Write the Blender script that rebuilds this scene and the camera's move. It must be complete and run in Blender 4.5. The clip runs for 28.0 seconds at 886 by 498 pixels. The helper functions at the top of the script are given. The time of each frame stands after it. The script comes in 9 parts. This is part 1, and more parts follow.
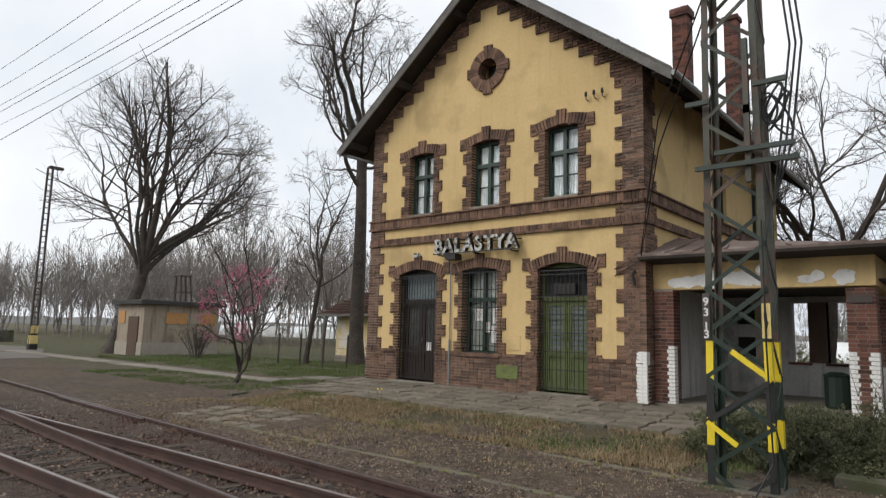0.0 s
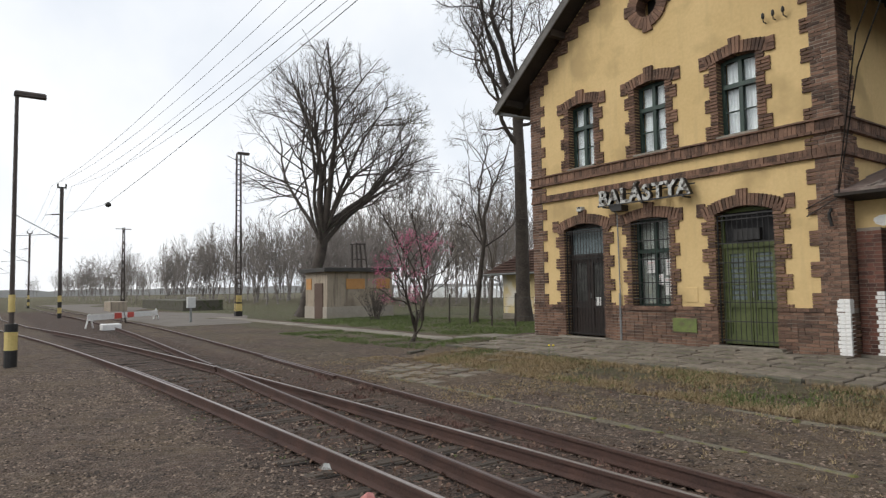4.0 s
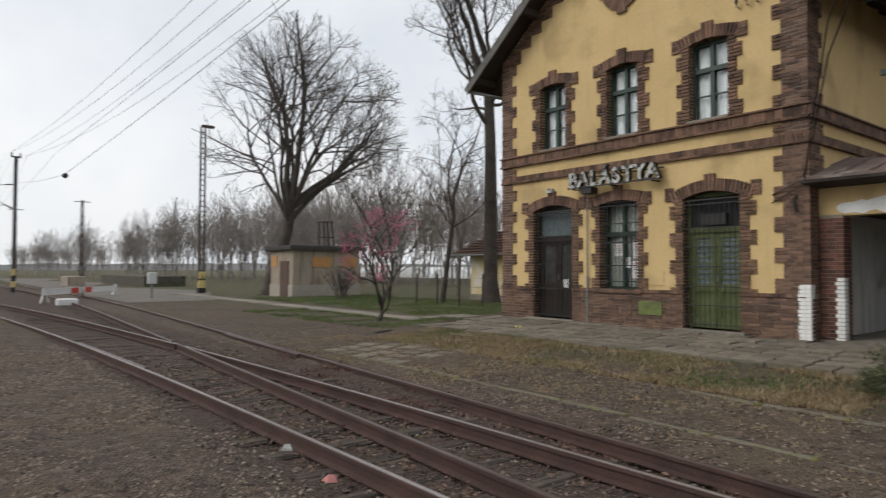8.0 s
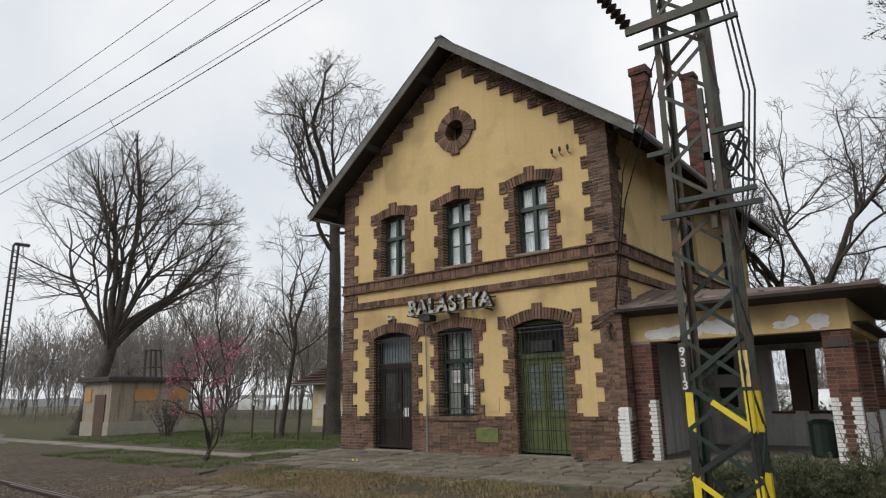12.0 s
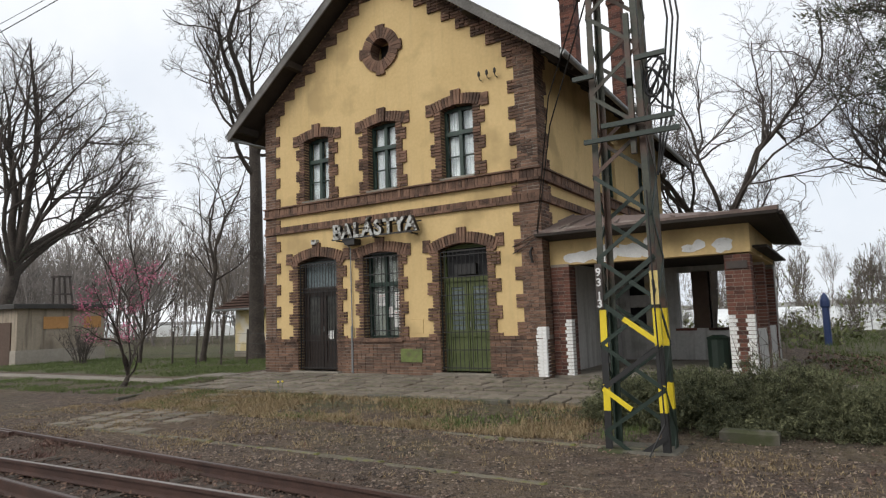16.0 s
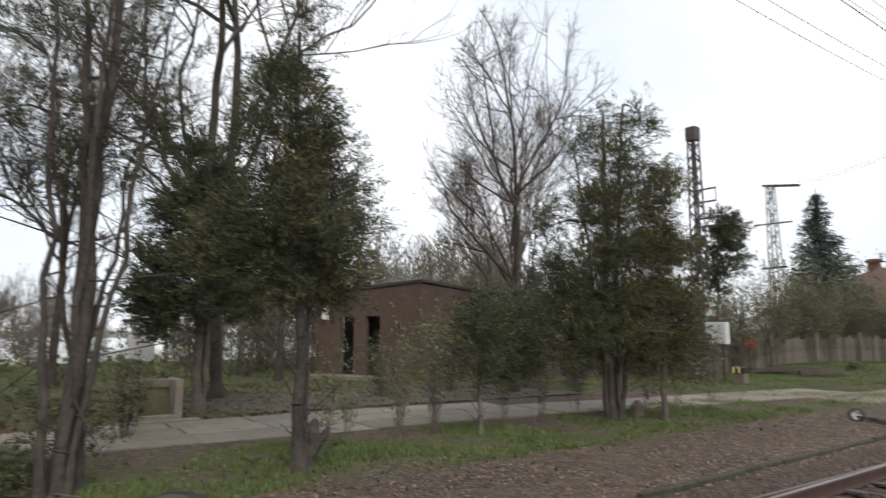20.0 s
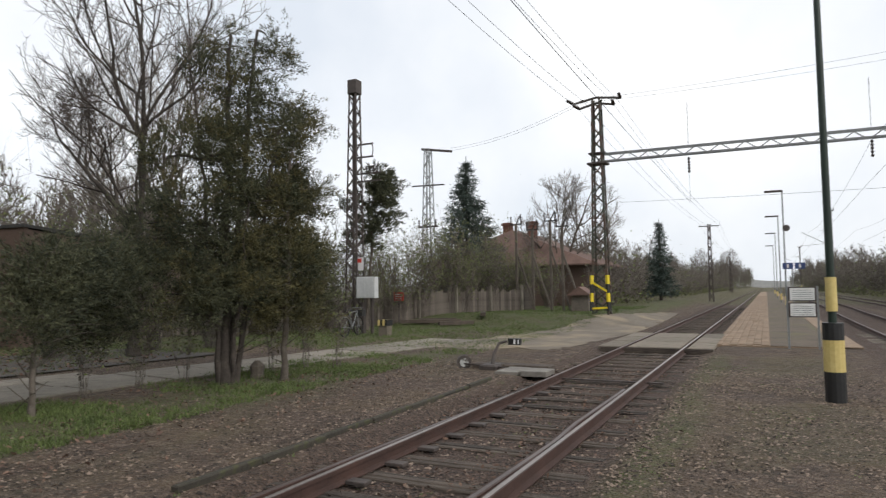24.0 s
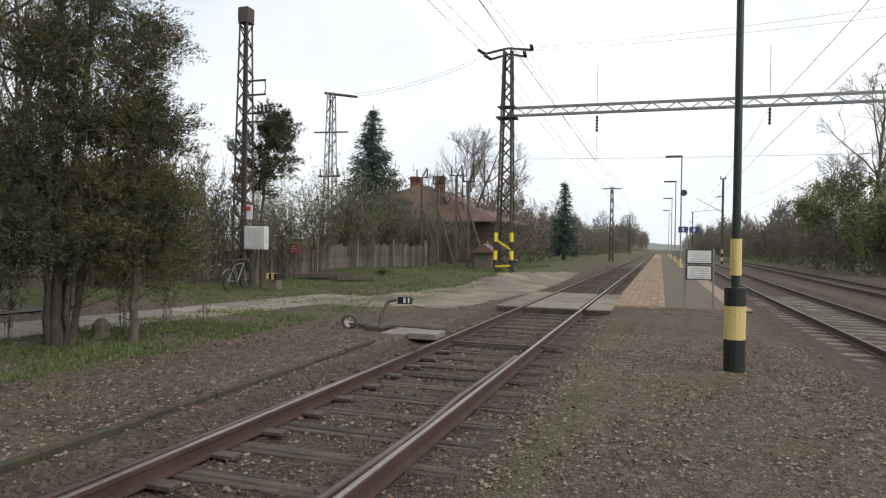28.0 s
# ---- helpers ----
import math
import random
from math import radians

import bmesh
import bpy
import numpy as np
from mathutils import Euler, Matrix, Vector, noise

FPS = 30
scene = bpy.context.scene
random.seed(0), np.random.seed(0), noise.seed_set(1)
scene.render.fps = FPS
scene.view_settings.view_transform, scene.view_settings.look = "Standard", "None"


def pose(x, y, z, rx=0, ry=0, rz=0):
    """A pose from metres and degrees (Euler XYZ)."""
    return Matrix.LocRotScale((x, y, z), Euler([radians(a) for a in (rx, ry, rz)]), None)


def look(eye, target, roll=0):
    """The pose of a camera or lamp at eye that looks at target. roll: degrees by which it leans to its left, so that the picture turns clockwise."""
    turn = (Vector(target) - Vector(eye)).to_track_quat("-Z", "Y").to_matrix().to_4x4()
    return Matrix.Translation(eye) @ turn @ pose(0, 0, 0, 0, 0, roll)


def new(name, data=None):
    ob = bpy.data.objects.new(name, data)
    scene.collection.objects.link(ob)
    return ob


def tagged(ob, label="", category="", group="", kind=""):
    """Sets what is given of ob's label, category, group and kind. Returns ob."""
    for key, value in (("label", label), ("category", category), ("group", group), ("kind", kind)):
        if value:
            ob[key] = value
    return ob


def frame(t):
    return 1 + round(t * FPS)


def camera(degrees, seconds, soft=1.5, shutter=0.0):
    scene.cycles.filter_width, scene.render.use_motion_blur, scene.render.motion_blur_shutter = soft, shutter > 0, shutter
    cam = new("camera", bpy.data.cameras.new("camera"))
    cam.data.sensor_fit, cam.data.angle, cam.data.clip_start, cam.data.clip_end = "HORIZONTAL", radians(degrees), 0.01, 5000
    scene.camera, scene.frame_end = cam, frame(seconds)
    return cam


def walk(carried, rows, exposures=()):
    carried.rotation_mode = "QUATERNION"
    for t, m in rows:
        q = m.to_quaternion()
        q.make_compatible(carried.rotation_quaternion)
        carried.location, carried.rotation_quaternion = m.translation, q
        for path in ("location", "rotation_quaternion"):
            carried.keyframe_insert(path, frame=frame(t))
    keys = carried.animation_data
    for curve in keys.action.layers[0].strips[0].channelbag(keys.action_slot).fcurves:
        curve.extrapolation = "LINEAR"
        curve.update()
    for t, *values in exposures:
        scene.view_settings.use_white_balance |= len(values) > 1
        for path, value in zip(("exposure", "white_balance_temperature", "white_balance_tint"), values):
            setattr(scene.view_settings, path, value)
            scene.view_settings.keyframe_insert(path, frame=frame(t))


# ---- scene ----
cam = camera(69.1, 28.0, 1.2, 0.35)
SKY, SUN = 1.17, 1.45
EXPOSURES = [(0.0, -0.04), (1.0, -0.22), (2.0, -0.05), (3.0, 0.1), (4.5, -0.1), (6.5, -0.35), (7.5, -0.3), (8.5, 0.0), (9.0, 0.15), (10.0, 0.12), (11.0, -0.2), (14.5, -0.25), (15.3, -0.2), (16.0, 0.02), (17.0, 0.18), (18.5, 0.22), (19.0, 0.35), (20.0, 0.2), (23.0, 0.22), (24.0, 0.0), (25.0, -0.15), (26.0, 0.0), (27.0, 0.24), (28.0, 0.1)]
PATH = [
    (0, (0.0, 0.154, 1.687), (-1.279, 1.67, 1.942), 1.4),
    (0.5, (-0.004, 0.164, 1.691), (-1.276, 1.666, 2.051), 1.5),
    (1, (0.008, 0.152, 1.692), (-1.27, 1.639, 2.086), 0.9),
    (1.5, (0.0, 0.149, 1.69), (-1.302, 1.634, 2.008), 0.9),
    (2, (-0.019, 0.157, 1.688), (-1.256, 1.717, 1.879), 0.7),
    (2.5, (-0.024, 0.144, 1.688), (-1.31, 1.666, 1.86), 0.2),
    (3, (-0.056, 0.139, 1.689), (-1.508, 1.507, 1.834), 1.2),
    (3.5, (-0.047, 0.129, 1.684), (-1.624, 1.351, 1.825), -0.2),
    (4, (-0.049, 0.14, 1.684), (-1.675, 1.299, 1.807), -0.9),
    (4.5, (-0.072, 0.141, 1.686), (-1.759, 1.209, 1.784), -1.4),
    (6.5, (-0.127, 0.157, 1.678), (-2.001, 0.853, 1.729), -0.3),
    (7, (-0.135, 0.17, 1.667), (-2.0, 0.891, 1.72), 0.0),
    (7.5, (-0.143, 0.184, 1.666), (-1.889, 1.159, 1.719), 0.3),
    (8, (-0.195, 0.237, 1.662), (-1.763, 1.476, 1.724), 0.1),
    (8.5, (-0.258, 0.244, 1.661), (-1.656, 1.672, 1.734), -0.9),
    (9, (-0.222, 0.274, 1.662), (-1.549, 1.769, 1.724), -1.6),
    (9.5, (-0.137, 0.335, 1.67), (-1.418, 1.868, 1.769), -1.1),
    (10, (-0.06, 0.382, 1.666), (-1.291, 1.932, 1.95), -1.4),
    (10.5, (-0.045, 0.403, 1.664), (-1.228, 1.97, 2.043), -1.3),
    (11, (-0.036, 0.42, 1.665), (-1.201, 1.99, 2.087), -1.3),
    (11.5, (-0.032, 0.396, 1.662), (-1.206, 1.953, 2.107), -1.0),
    (12, (-0.032, 0.382, 1.669), (-1.236, 1.915, 2.115), -1.2),
    (12.5, (-0.031, 0.376, 1.663), (-1.231, 1.907, 2.129), -1.0),
    (14.5, (-0.033, 0.322, 1.639), (-1.187, 1.894, 2.084), -0.7),
    (15, (-0.042, 0.351, 1.636), (-1.147, 1.984, 1.972), -1.2),
    (15.5, (-0.04, 0.37, 1.631), (-1.103, 2.043, 1.896), -1.5),
    (16, (-0.044, 0.384, 1.623), (-1.085, 2.078, 1.837), -1.9),
    (16.5, (-0.053, 0.399, 1.618), (-1.115, 2.082, 1.816), -2.5),
    (17, (-0.102, 0.445, 1.616), (-1.209, 2.099, 1.812), -2.9),
    (17.5, (-0.18, 0.586, 1.578), (-1.058, 2.374, 1.754), -3.6),
    (18, (-0.175, 0.692, 1.565), (-0.598, 2.642, 1.708), -3.5),
    (18.5, (-0.024, 0.797, 1.601), (-0.126, 2.791, 1.716), -3.2),
    (19, (0.137, 0.861, 1.732), (0.493, 2.822, 1.892), -2.1),
    (19.5, (0.244, 0.914, 1.702), (1.044, 2.733, 1.928), -0.4),
    (20, (0.406, 1.021, 1.725), (1.571, 2.625, 1.992), -0.1),
    (20.5, (0.565, 1.069, 1.715), (1.877, 2.572, 1.86), -0.3),
    (22.5, (1.833, 0.97, 1.709), (3.237, 2.387, 1.858), -2.2),
    (23, (2.074, 0.927, 1.697), (3.484, 2.338, 1.829), -1.7),
    (23.5, (2.224, 0.997, 1.709), (3.871, 2.126, 1.82), -1.2),
    (24, (2.319, 1.052, 1.681), (4.104, 1.946, 1.807), -0.7),
    (24.5, (2.357, 1.074, 1.671), (4.179, 1.889, 1.802), 1.1),
    (25, (2.356, 1.072, 1.678), (4.174, 1.896, 1.797), 1.8),
    (25.5, (2.351, 1.08, 1.67), (4.148, 1.952, 1.774), 1.6),
    (26, (2.483, 1.066, 1.623), (4.266, 1.971, 1.643), 1.6),
    (26.5, (2.751, 1.014, 1.653), (4.566, 1.851, 1.59), -0.1),
    (27, (3.016, 1.023, 1.636), (4.87, 1.768, 1.547), 0.1),
    (27.5, (3.313, 1.144, 1.642), (5.209, 1.779, 1.613), 0.6),
    (28, (3.64, 1.185, 1.647), (5.535, 1.825, 1.635), 0.9),
]
walk(cam, [(t, look(eye, target, roll)) for t, eye, target, roll in PATH], EXPOSURES)

# ---- world and light ----
world = bpy.data.worlds.new("overcast_sky")
scene.world = world
world.use_nodes = True
wn, wl = world.node_tree.nodes, world.node_tree.links
sky = wn.new("ShaderNodeTexSky")
sky.sky_type, sky.sun_disc = "NISHITA", False
sky.sun_elevation, sky.sun_rotation, sky.dust_density = radians(42), radians(200), 4.0
dim = wn.new("ShaderNodeVectorMath")
dim.operation = "SCALE"
dim.inputs["Scale"].default_value = 0.10
wl.new(sky.outputs[0], dim.inputs[0])
cloud = wn.new("ShaderNodeTexNoise")
cloud.inputs["Scale"].default_value, cloud.inputs["Detail"].default_value = 2.2, 6.0
veil = wn.new("ShaderNodeValToRGB")
veil.color_ramp.elements[0].position, veil.color_ramp.elements[1].position = 0.35, 0.7
veil.color_ramp.elements[0].color, veil.color_ramp.elements[1].color = (0.72, 0.77, 0.84, 1), (1.05, 1.05, 1.05, 1)
wl.new(cloud.outputs["Fac"], veil.inputs[0])
cover = wn.new("ShaderNodeMix")
cover.data_type = "RGBA"
cover.inputs[0].default_value = 0.9
wl.new(dim.outputs[0], cover.inputs[6])
wl.new(veil.outputs[0], cover.inputs[7])
wn["Background"].inputs["Strength"].default_value = SKY
wl.new(cover.outputs[2], wn["Background"].inputs["Color"])
sun = new("sun", bpy.data.lights.new("sun", "SUN"))
sun.data.energy, sun.data.angle, sun.data.color = SUN, radians(30), (1.0, 0.955, 0.90)
sun.matrix_world = look((-16, -40, 34), (0, 0, 0))


# ---- mesh helpers ----
class Shape:
    """Collects faces for one mesh."""

    def __init__(self):
        self.v, self.f = [], []

    def add(self, verts, faces):
        n = len(self.v)
        self.v += [tuple(p) for p in verts]
        self.f += [tuple(n + i for i in f) for f in faces]
        return self

    def box(self, x0, x1, y0, y1, z0, z1):
        v = [(x, y, z) for z in (z0, z1) for y in (y0, y1) for x in (x0, x1)]
        return self.add(v, [(0, 2, 3, 1), (4, 5, 7, 6), (0, 1, 5, 4), (2, 6, 7, 3), (0, 4, 6, 2), (1, 3, 7, 5)])

    def bevel_box(self, x0, x1, y0, y1, z0, z1, b):
        """A box whose upper edges are chamfered."""
        v = [(x, y, z0) for x, y in ((x0, y0), (x1, y0), (x1, y1), (x0, y1))]
        v += [(x, y, z1 - b) for x, y in ((x0, y0), (x1, y0), (x1, y1), (x0, y1))]
        v += [(x, y, z1) for x, y in ((x0 + b, y0 + b), (x1 - b, y0 + b), (x1 - b, y1 - b), (x0 + b, y1 - b))]
        f = [(3, 2, 1, 0), (8, 9, 10, 11)]
        for k in (0, 4):
            f += [(k + i, k + (i + 1) % 4, k + 4 + (i + 1) % 4, k + 4 + i) for i in range(4)]
        return self.add(v, f)

    def prism(self, outline, y0, y1):
        """An outline in x and z, pushed along y."""
        n = len(outline)
        v = [(x, y0, z) for x, z in outline] + [(x, y1, z) for x, z in outline]
        return self.add(v, [tuple(range(n)), tuple(range(2 * n - 1, n - 1, -1))] + [(i, i + n, (i + 1) % n + n, (i + 1) % n) for i in range(n)])

    def slab(self, outline, z0, z1):
        """An outline in x and y, pushed along z."""
        n = len(outline)
        v = [(x, y, z0) for x, y in outline] + [(x, y, z1) for x, y in outline]
        return self.add(v, [tuple(range(n - 1, -1, -1)), tuple(range(n, 2 * n))] + [(i, (i + 1) % n, (i + 1) % n + n, i + n) for i in range(n)])

    def beam(self, a, b, w, h, up=(0, 0, 1)):
        """A bar of section w by h from a to b."""
        a, b = Vector(a), Vector(b)
        d = (b - a).normalized()
        s = d.cross(Vector(up))
        s = s.normalized() if s.length > 1e-4 else Vector((1, 0, 0))
        u = s.cross(d)
        v = [p + s * (i * w / 2) + u * (j * h / 2) for p in (a, b) for i, j in ((-1, -1), (1, -1), (1, 1), (-1, 1))]
        return self.add(v, [(0, 3, 2, 1), (4, 5, 6, 7)] + [(i, (i + 1) % 4, (i + 1) % 4 + 4, i + 4) for i in range(4)])

    def angle(self, a, b, w, t, u, s):
        """An L-shaped steel bar from a to b with legs along u and s."""
        a, b, u, s = Vector(a), Vector(b), Vector(u), Vector(s)
        sec = [(0, 0), (w, 0), (w, t), (t, t), (t, w), (0, w)]
        v = [p + u * i + s * j for p in (a, b) for i, j in sec]
        return self.add(v, [(5, 4, 3, 2, 1, 0), (6, 7, 8, 9, 10, 11)] + [(i, (i + 1) % 6, (i + 1) % 6 + 6, i + 6) for i in range(6)])

    def tube(self, pts, radii, n=6, cap=True):
        pts = [Vector(p) for p in pts]
        start, v, f = len(self.v), [], []
        side = None
        for i, p in enumerate(pts):
            d = (pts[min(i + 1, len(pts) - 1)] - pts[max(i - 1, 0)]).normalized()
            if side is None:
                side = d.orthogonal().normalized()
            side = (side - d * side.dot(d)).normalized()
            up = d.cross(side)
            r = radii[i] if hasattr(radii, "__len__") else radii
            v += [p + (side * math.cos(2 * math.pi * k / n) + up * math.sin(2 * math.pi * k / n)) * r for k in range(n)]
        for i in range(len(pts) - 1):
            f += [(i * n + k, i * n + (k + 1) % n, (i + 1) * n + (k + 1) % n, (i + 1) * n + k) for k in range(n)]
        if cap:
            f += [tuple(range(n - 1, -1, -1)), tuple(range((len(pts) - 1) * n, len(pts) * n))]
        return self.add(v, f)

    def lathe(self, centre, profile, n=12):
        """Rings of (radius, height) round a vertical axis."""
        c = Vector(centre)
        return self.tube_rings([[c + Vector((r * math.cos(2 * math.pi * k / n), r * math.sin(2 * math.pi * k / n), z)) for k in range(n)] for r, z in profile])

    def tube_rings(self, rings):
        n = len(rings[0])
        v = [p for ring in rings for p in ring]
        f = [(i * n + k, i * n + (k + 1) % n, (i + 1) * n + (k + 1) % n, (i + 1) * n + k) for i in range(len(rings) - 1) for k in range(n)]
        return self.add(v, f + [tuple(range(n - 1, -1, -1)), tuple(range(len(v) - n, len(v)))])

    def weld(self):
        """Joins corners that lie on one another."""
        seen, order, index = {}, [], []
        for p in self.v:
            key = (round(p[0], 4), round(p[1], 4), round(p[2], 4))
            if key not in seen:
                seen[key] = len(order)
                order.append(p)
            index.append(seen[key])
        self.v, self.f = order, [tuple(index[i] for i in f) for f in self.f]
        return self

    def mesh(self, name, material, smooth=False):
        me = bpy.data.meshes.new(name)
        me.from_pydata(self.v, [], self.f)
        me.materials.append(material)
        if smooth:
            me.polygons.foreach_set("use_smooth", [True] * len(me.polygons))
        me.update()
        return me


def thing(name, at, label, category, group="", kind=""):
    """An Empty at the base of a thing whose parts are built in world coordinates."""
    ob = new(name)
    ob.location, ob.empty_display_size = at, 0.2
    return tagged(ob, label, category, group, kind)


def part(name, shape, material, parent, label="", smooth=False, kind=""):
    ob = new(name, shape.mesh(name, material, smooth) if isinstance(shape, Shape) else shape)
    ob.parent = parent
    if parent.type == "EMPTY":
        ob.matrix_parent_inverse = Matrix.Translation(-Vector(parent.location))
    return tagged(ob, label, kind=kind)


def solo(name, shape, material, label, category, group="", kind="", smooth=False):
    return tagged(new(name, shape.mesh(name, material, smooth)), label, category, group, kind)


def piece(mesh, parent, at, turn=0.0):
    """One of many alike pieces that share a mesh, under a part or a piece of the setting at the origin."""
    ob = new(mesh.name.split(".")[0], mesh)
    ob.location, ob.rotation_euler = at, (0, 0, turn)
    ob.parent = parent
    if parent.type == "EMPTY":
        ob.matrix_parent_inverse = Matrix.Translation(-Vector(parent.location))
    return ob


# ---- materials ----
def mat(name, dark, light, grain=20.0, blotch=1.2, rough=0.85, bump=0.3, metal=0.0, vary=0.0, stain=None, stain_scale=0.6, stain_at=0.6, along=1.0):
    """Two colours mixed by fine and coarse noise, with relief; vary: how far single pieces differ; stain: a third colour in patches; along: grain drawn out along y."""
    m = bpy.data.materials.new(name)
    m.use_nodes = True
    n, l = m.node_tree.nodes, m.node_tree.links
    b = n["Principled BSDF"]
    co = n.new("ShaderNodeTexCoord")
    fine, wide = n.new("ShaderNodeTexNoise"), n.new("ShaderNodeTexNoise")
    for tex, s, det in ((fine, grain, 6.0), (wide, blotch, 4.0)):
        tex.inputs["Scale"].default_value, tex.inputs["Detail"].default_value, tex.inputs["Roughness"].default_value = s, det, 0.65
        l.new(co.outputs["Object"], tex.inputs["Vector"])
    if along != 1.0:
        grainwise = n.new("ShaderNodeMapping")
        grainwise.inputs["Scale"].default_value = (1.0, along, 1.0)
        l.new(co.outputs["Object"], grainwise.inputs["Vector"])
        l.new(grainwise.outputs[0], fine.inputs["Vector"])
    mix = n.new("ShaderNodeMath")
    mix.operation = "ADD"
    l.new(fine.outputs["Fac"], mix.inputs[0])
    l.new(wide.outputs["Fac"], mix.inputs[1])
    value = mix.outputs[0]
    if vary:
        info, geo, both, add = n.new("ShaderNodeObjectInfo"), n.new("ShaderNodeNewGeometry"), n.new("ShaderNodeMath"), n.new("ShaderNodeMath")
        l.new(info.outputs["Random"], both.inputs[0])
        l.new(geo.outputs["Random Per Island"], both.inputs[1])
        frac = n.new("ShaderNodeMath")
        frac.operation = "FRACT"
        l.new(both.outputs[0], frac.inputs[0])
        add.operation = "MULTIPLY_ADD"
        l.new(frac.outputs[0], add.inputs[0])
        add.inputs[1].default_value = vary
        sub = n.new("ShaderNodeMath")
        sub.inputs[1].default_value = -vary / 2
        l.new(value, sub.inputs[0])
        l.new(sub.outputs[0], add.inputs[2])
        value = add.outputs[0]
    ramp = n.new("ShaderNodeMapRange")
    ramp.inputs["From Min"].default_value, ramp.inputs["From Max"].default_value = 0.65, 1.35
    l.new(value, ramp.inputs["Value"])
    col = n.new("ShaderNodeMix")
    col.data_type = "RGBA"
    l.new(ramp.outputs[0], col.inputs[0])
    col.inputs[6].default_value, col.inputs[7].default_value = (*dark, 1), (*light, 1)
    out = col.outputs[2]
    if stain:
        spots, edge, over = n.new("ShaderNodeTexNoise"), n.new("ShaderNodeMapRange"), n.new("ShaderNodeMix")
        spots.inputs["Scale"].default_value, spots.inputs["Detail"].default_value = stain_scale, 7.0
        l.new(co.outputs["Object"], spots.inputs["Vector"])
        edge.inputs["From Min"].default_value, edge.inputs["From Max"].default_value = stain_at, stain_at + 0.12
        l.new(spots.outputs["Fac"], edge.inputs["Value"])
        over.data_type = "RGBA"
        l.new(edge.outputs[0], over.inputs[0])
        l.new(out, over.inputs[6])
        over.inputs[7].default_value = (*stain, 1)
        out = over.outputs[2]
    l.new(out, b.inputs["Base Color"])
    b.inputs["Roughness"].default_value, b.inputs["Metallic"].default_value = rough, metal
    if bump:
        bm_, h = n.new("ShaderNodeBump"), fine.outputs["Fac"]
        bm_.inputs["Strength"].default_value, bm_.inputs["Distance"].default_value = bump, 0.02
        l.new(h, bm_.inputs["Height"])
        l.new(bm_.outputs[0], b.inputs["Normal"])
    return m


PLASTER = mat("ochre_plaster", (0.53, 0.38, 0.172), (0.66, 0.488, 0.24), 14, 0.9, 0.92, 0.14, stain=(0.44, 0.32, 0.15), stain_scale=0.8, stain_at=0.54)
BRICK = mat("weathered_brick", (0.055, 0.033, 0.024), (0.222, 0.128, 0.085), 30, 2.5, 0.9, 0.7, vary=0.55, stain=(0.27, 0.21, 0.16), stain_scale=16, stain_at=0.63)
REDBRICK = mat("red_brick", (0.055, 0.025, 0.019), (0.165, 0.068, 0.047), 45, 2.5, 0.9, 0.6, vary=0.9, stain=(0.26, 0.20, 0.16), stain_scale=16, stain_at=0.65)
MORTAR = mat("grey_mortar", (0.19, 0.16, 0.13), (0.32, 0.275, 0.23), 40, 2, 0.95, 0.3)
LIMEWASH = mat("white_limewash", (0.62, 0.62, 0.60), (0.82, 0.82, 0.80), 30, 3, 0.9, 0.3, vary=0.3, stain=(0.42, 0.38, 0.33), stain_scale=5, stain_at=0.62)
BAREWALL = mat("grey_white_plaster", (0.42, 0.415, 0.40), (0.62, 0.615, 0.595), 12, 0.8, 0.92, 0.15, stain=(0.32, 0.31, 0.29), stain_scale=1.2, stain_at=0.58)
SLATE = mat("grey_slate_roof", (0.06, 0.058, 0.055), (0.14, 0.135, 0.125), 18, 1.5, 0.85, 0.4, vary=0.5, stain=(0.10, 0.11, 0.06), stain_scale=2.5, stain_at=0.6)
SOFFIT = mat("dark_roof_timber", (0.018, 0.014, 0.011), (0.05, 0.038, 0.03), 25, 2, 0.85, 0.3, vary=0.3)
RUSTROOF = mat("rusty_sheet_roof", (0.085, 0.06, 0.05), (0.20, 0.145, 0.125), 10, 1.1, 0.7, 0.2, stain=(0.26, 0.22, 0.19), stain_scale=1.4, stain_at=0.55)
GREENFRAME = mat("dark_green_paint", (0.008, 0.022, 0.016), (0.02, 0.05, 0.035), 30, 3, 0.45, 0.15)
DOORGREEN = mat("faded_green_paint", (0.060, 0.080, 0.024), (0.125, 0.152, 0.050), 18, 2, 0.6, 0.2, stain=(0.07, 0.09, 0.03), stain_scale=3, stain_at=0.58)
DOORBROWN = mat("dark_brown_door", (0.010, 0.007, 0.006), (0.035, 0.022, 0.017), 25, 3, 0.45, 0.15)
IRON = mat("black_iron", (0.008, 0.008, 0.008), (0.03, 0.028, 0.026), 40, 4, 0.55, 0.2)
CURTAIN = mat("white_curtain", (0.55, 0.56, 0.58), (0.80, 0.81, 0.82), 6, 3, 0.9, 0.1)
# near-black: the darkness of unlit interiors is put into this colour
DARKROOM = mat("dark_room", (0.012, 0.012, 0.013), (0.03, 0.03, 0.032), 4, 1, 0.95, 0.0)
GLASSBLOCK = mat("door_glazing", (0.05, 0.065, 0.07), (0.22, 0.27, 0.28), 40, 22, 0.2, 0.5)
DOORGLASS = mat("dull_door_glass", (0.02, 0.021, 0.02), (0.10, 0.10, 0.092), 9, 3, 0.15, 0.1)
PAPER = mat("paper_notice", (0.6, 0.6, 0.58), (0.8, 0.8, 0.78), 10, 3, 0.8, 0.0)
PAPERRED = mat("red_print", (0.4, 0.05, 0.04), (0.5, 0.08, 0.06), 10, 3, 0.8, 0.0)
INK = mat("dark_print", (0.05, 0.05, 0.055), (0.1, 0.1, 0.1), 10, 3, 0.8, 0.0)
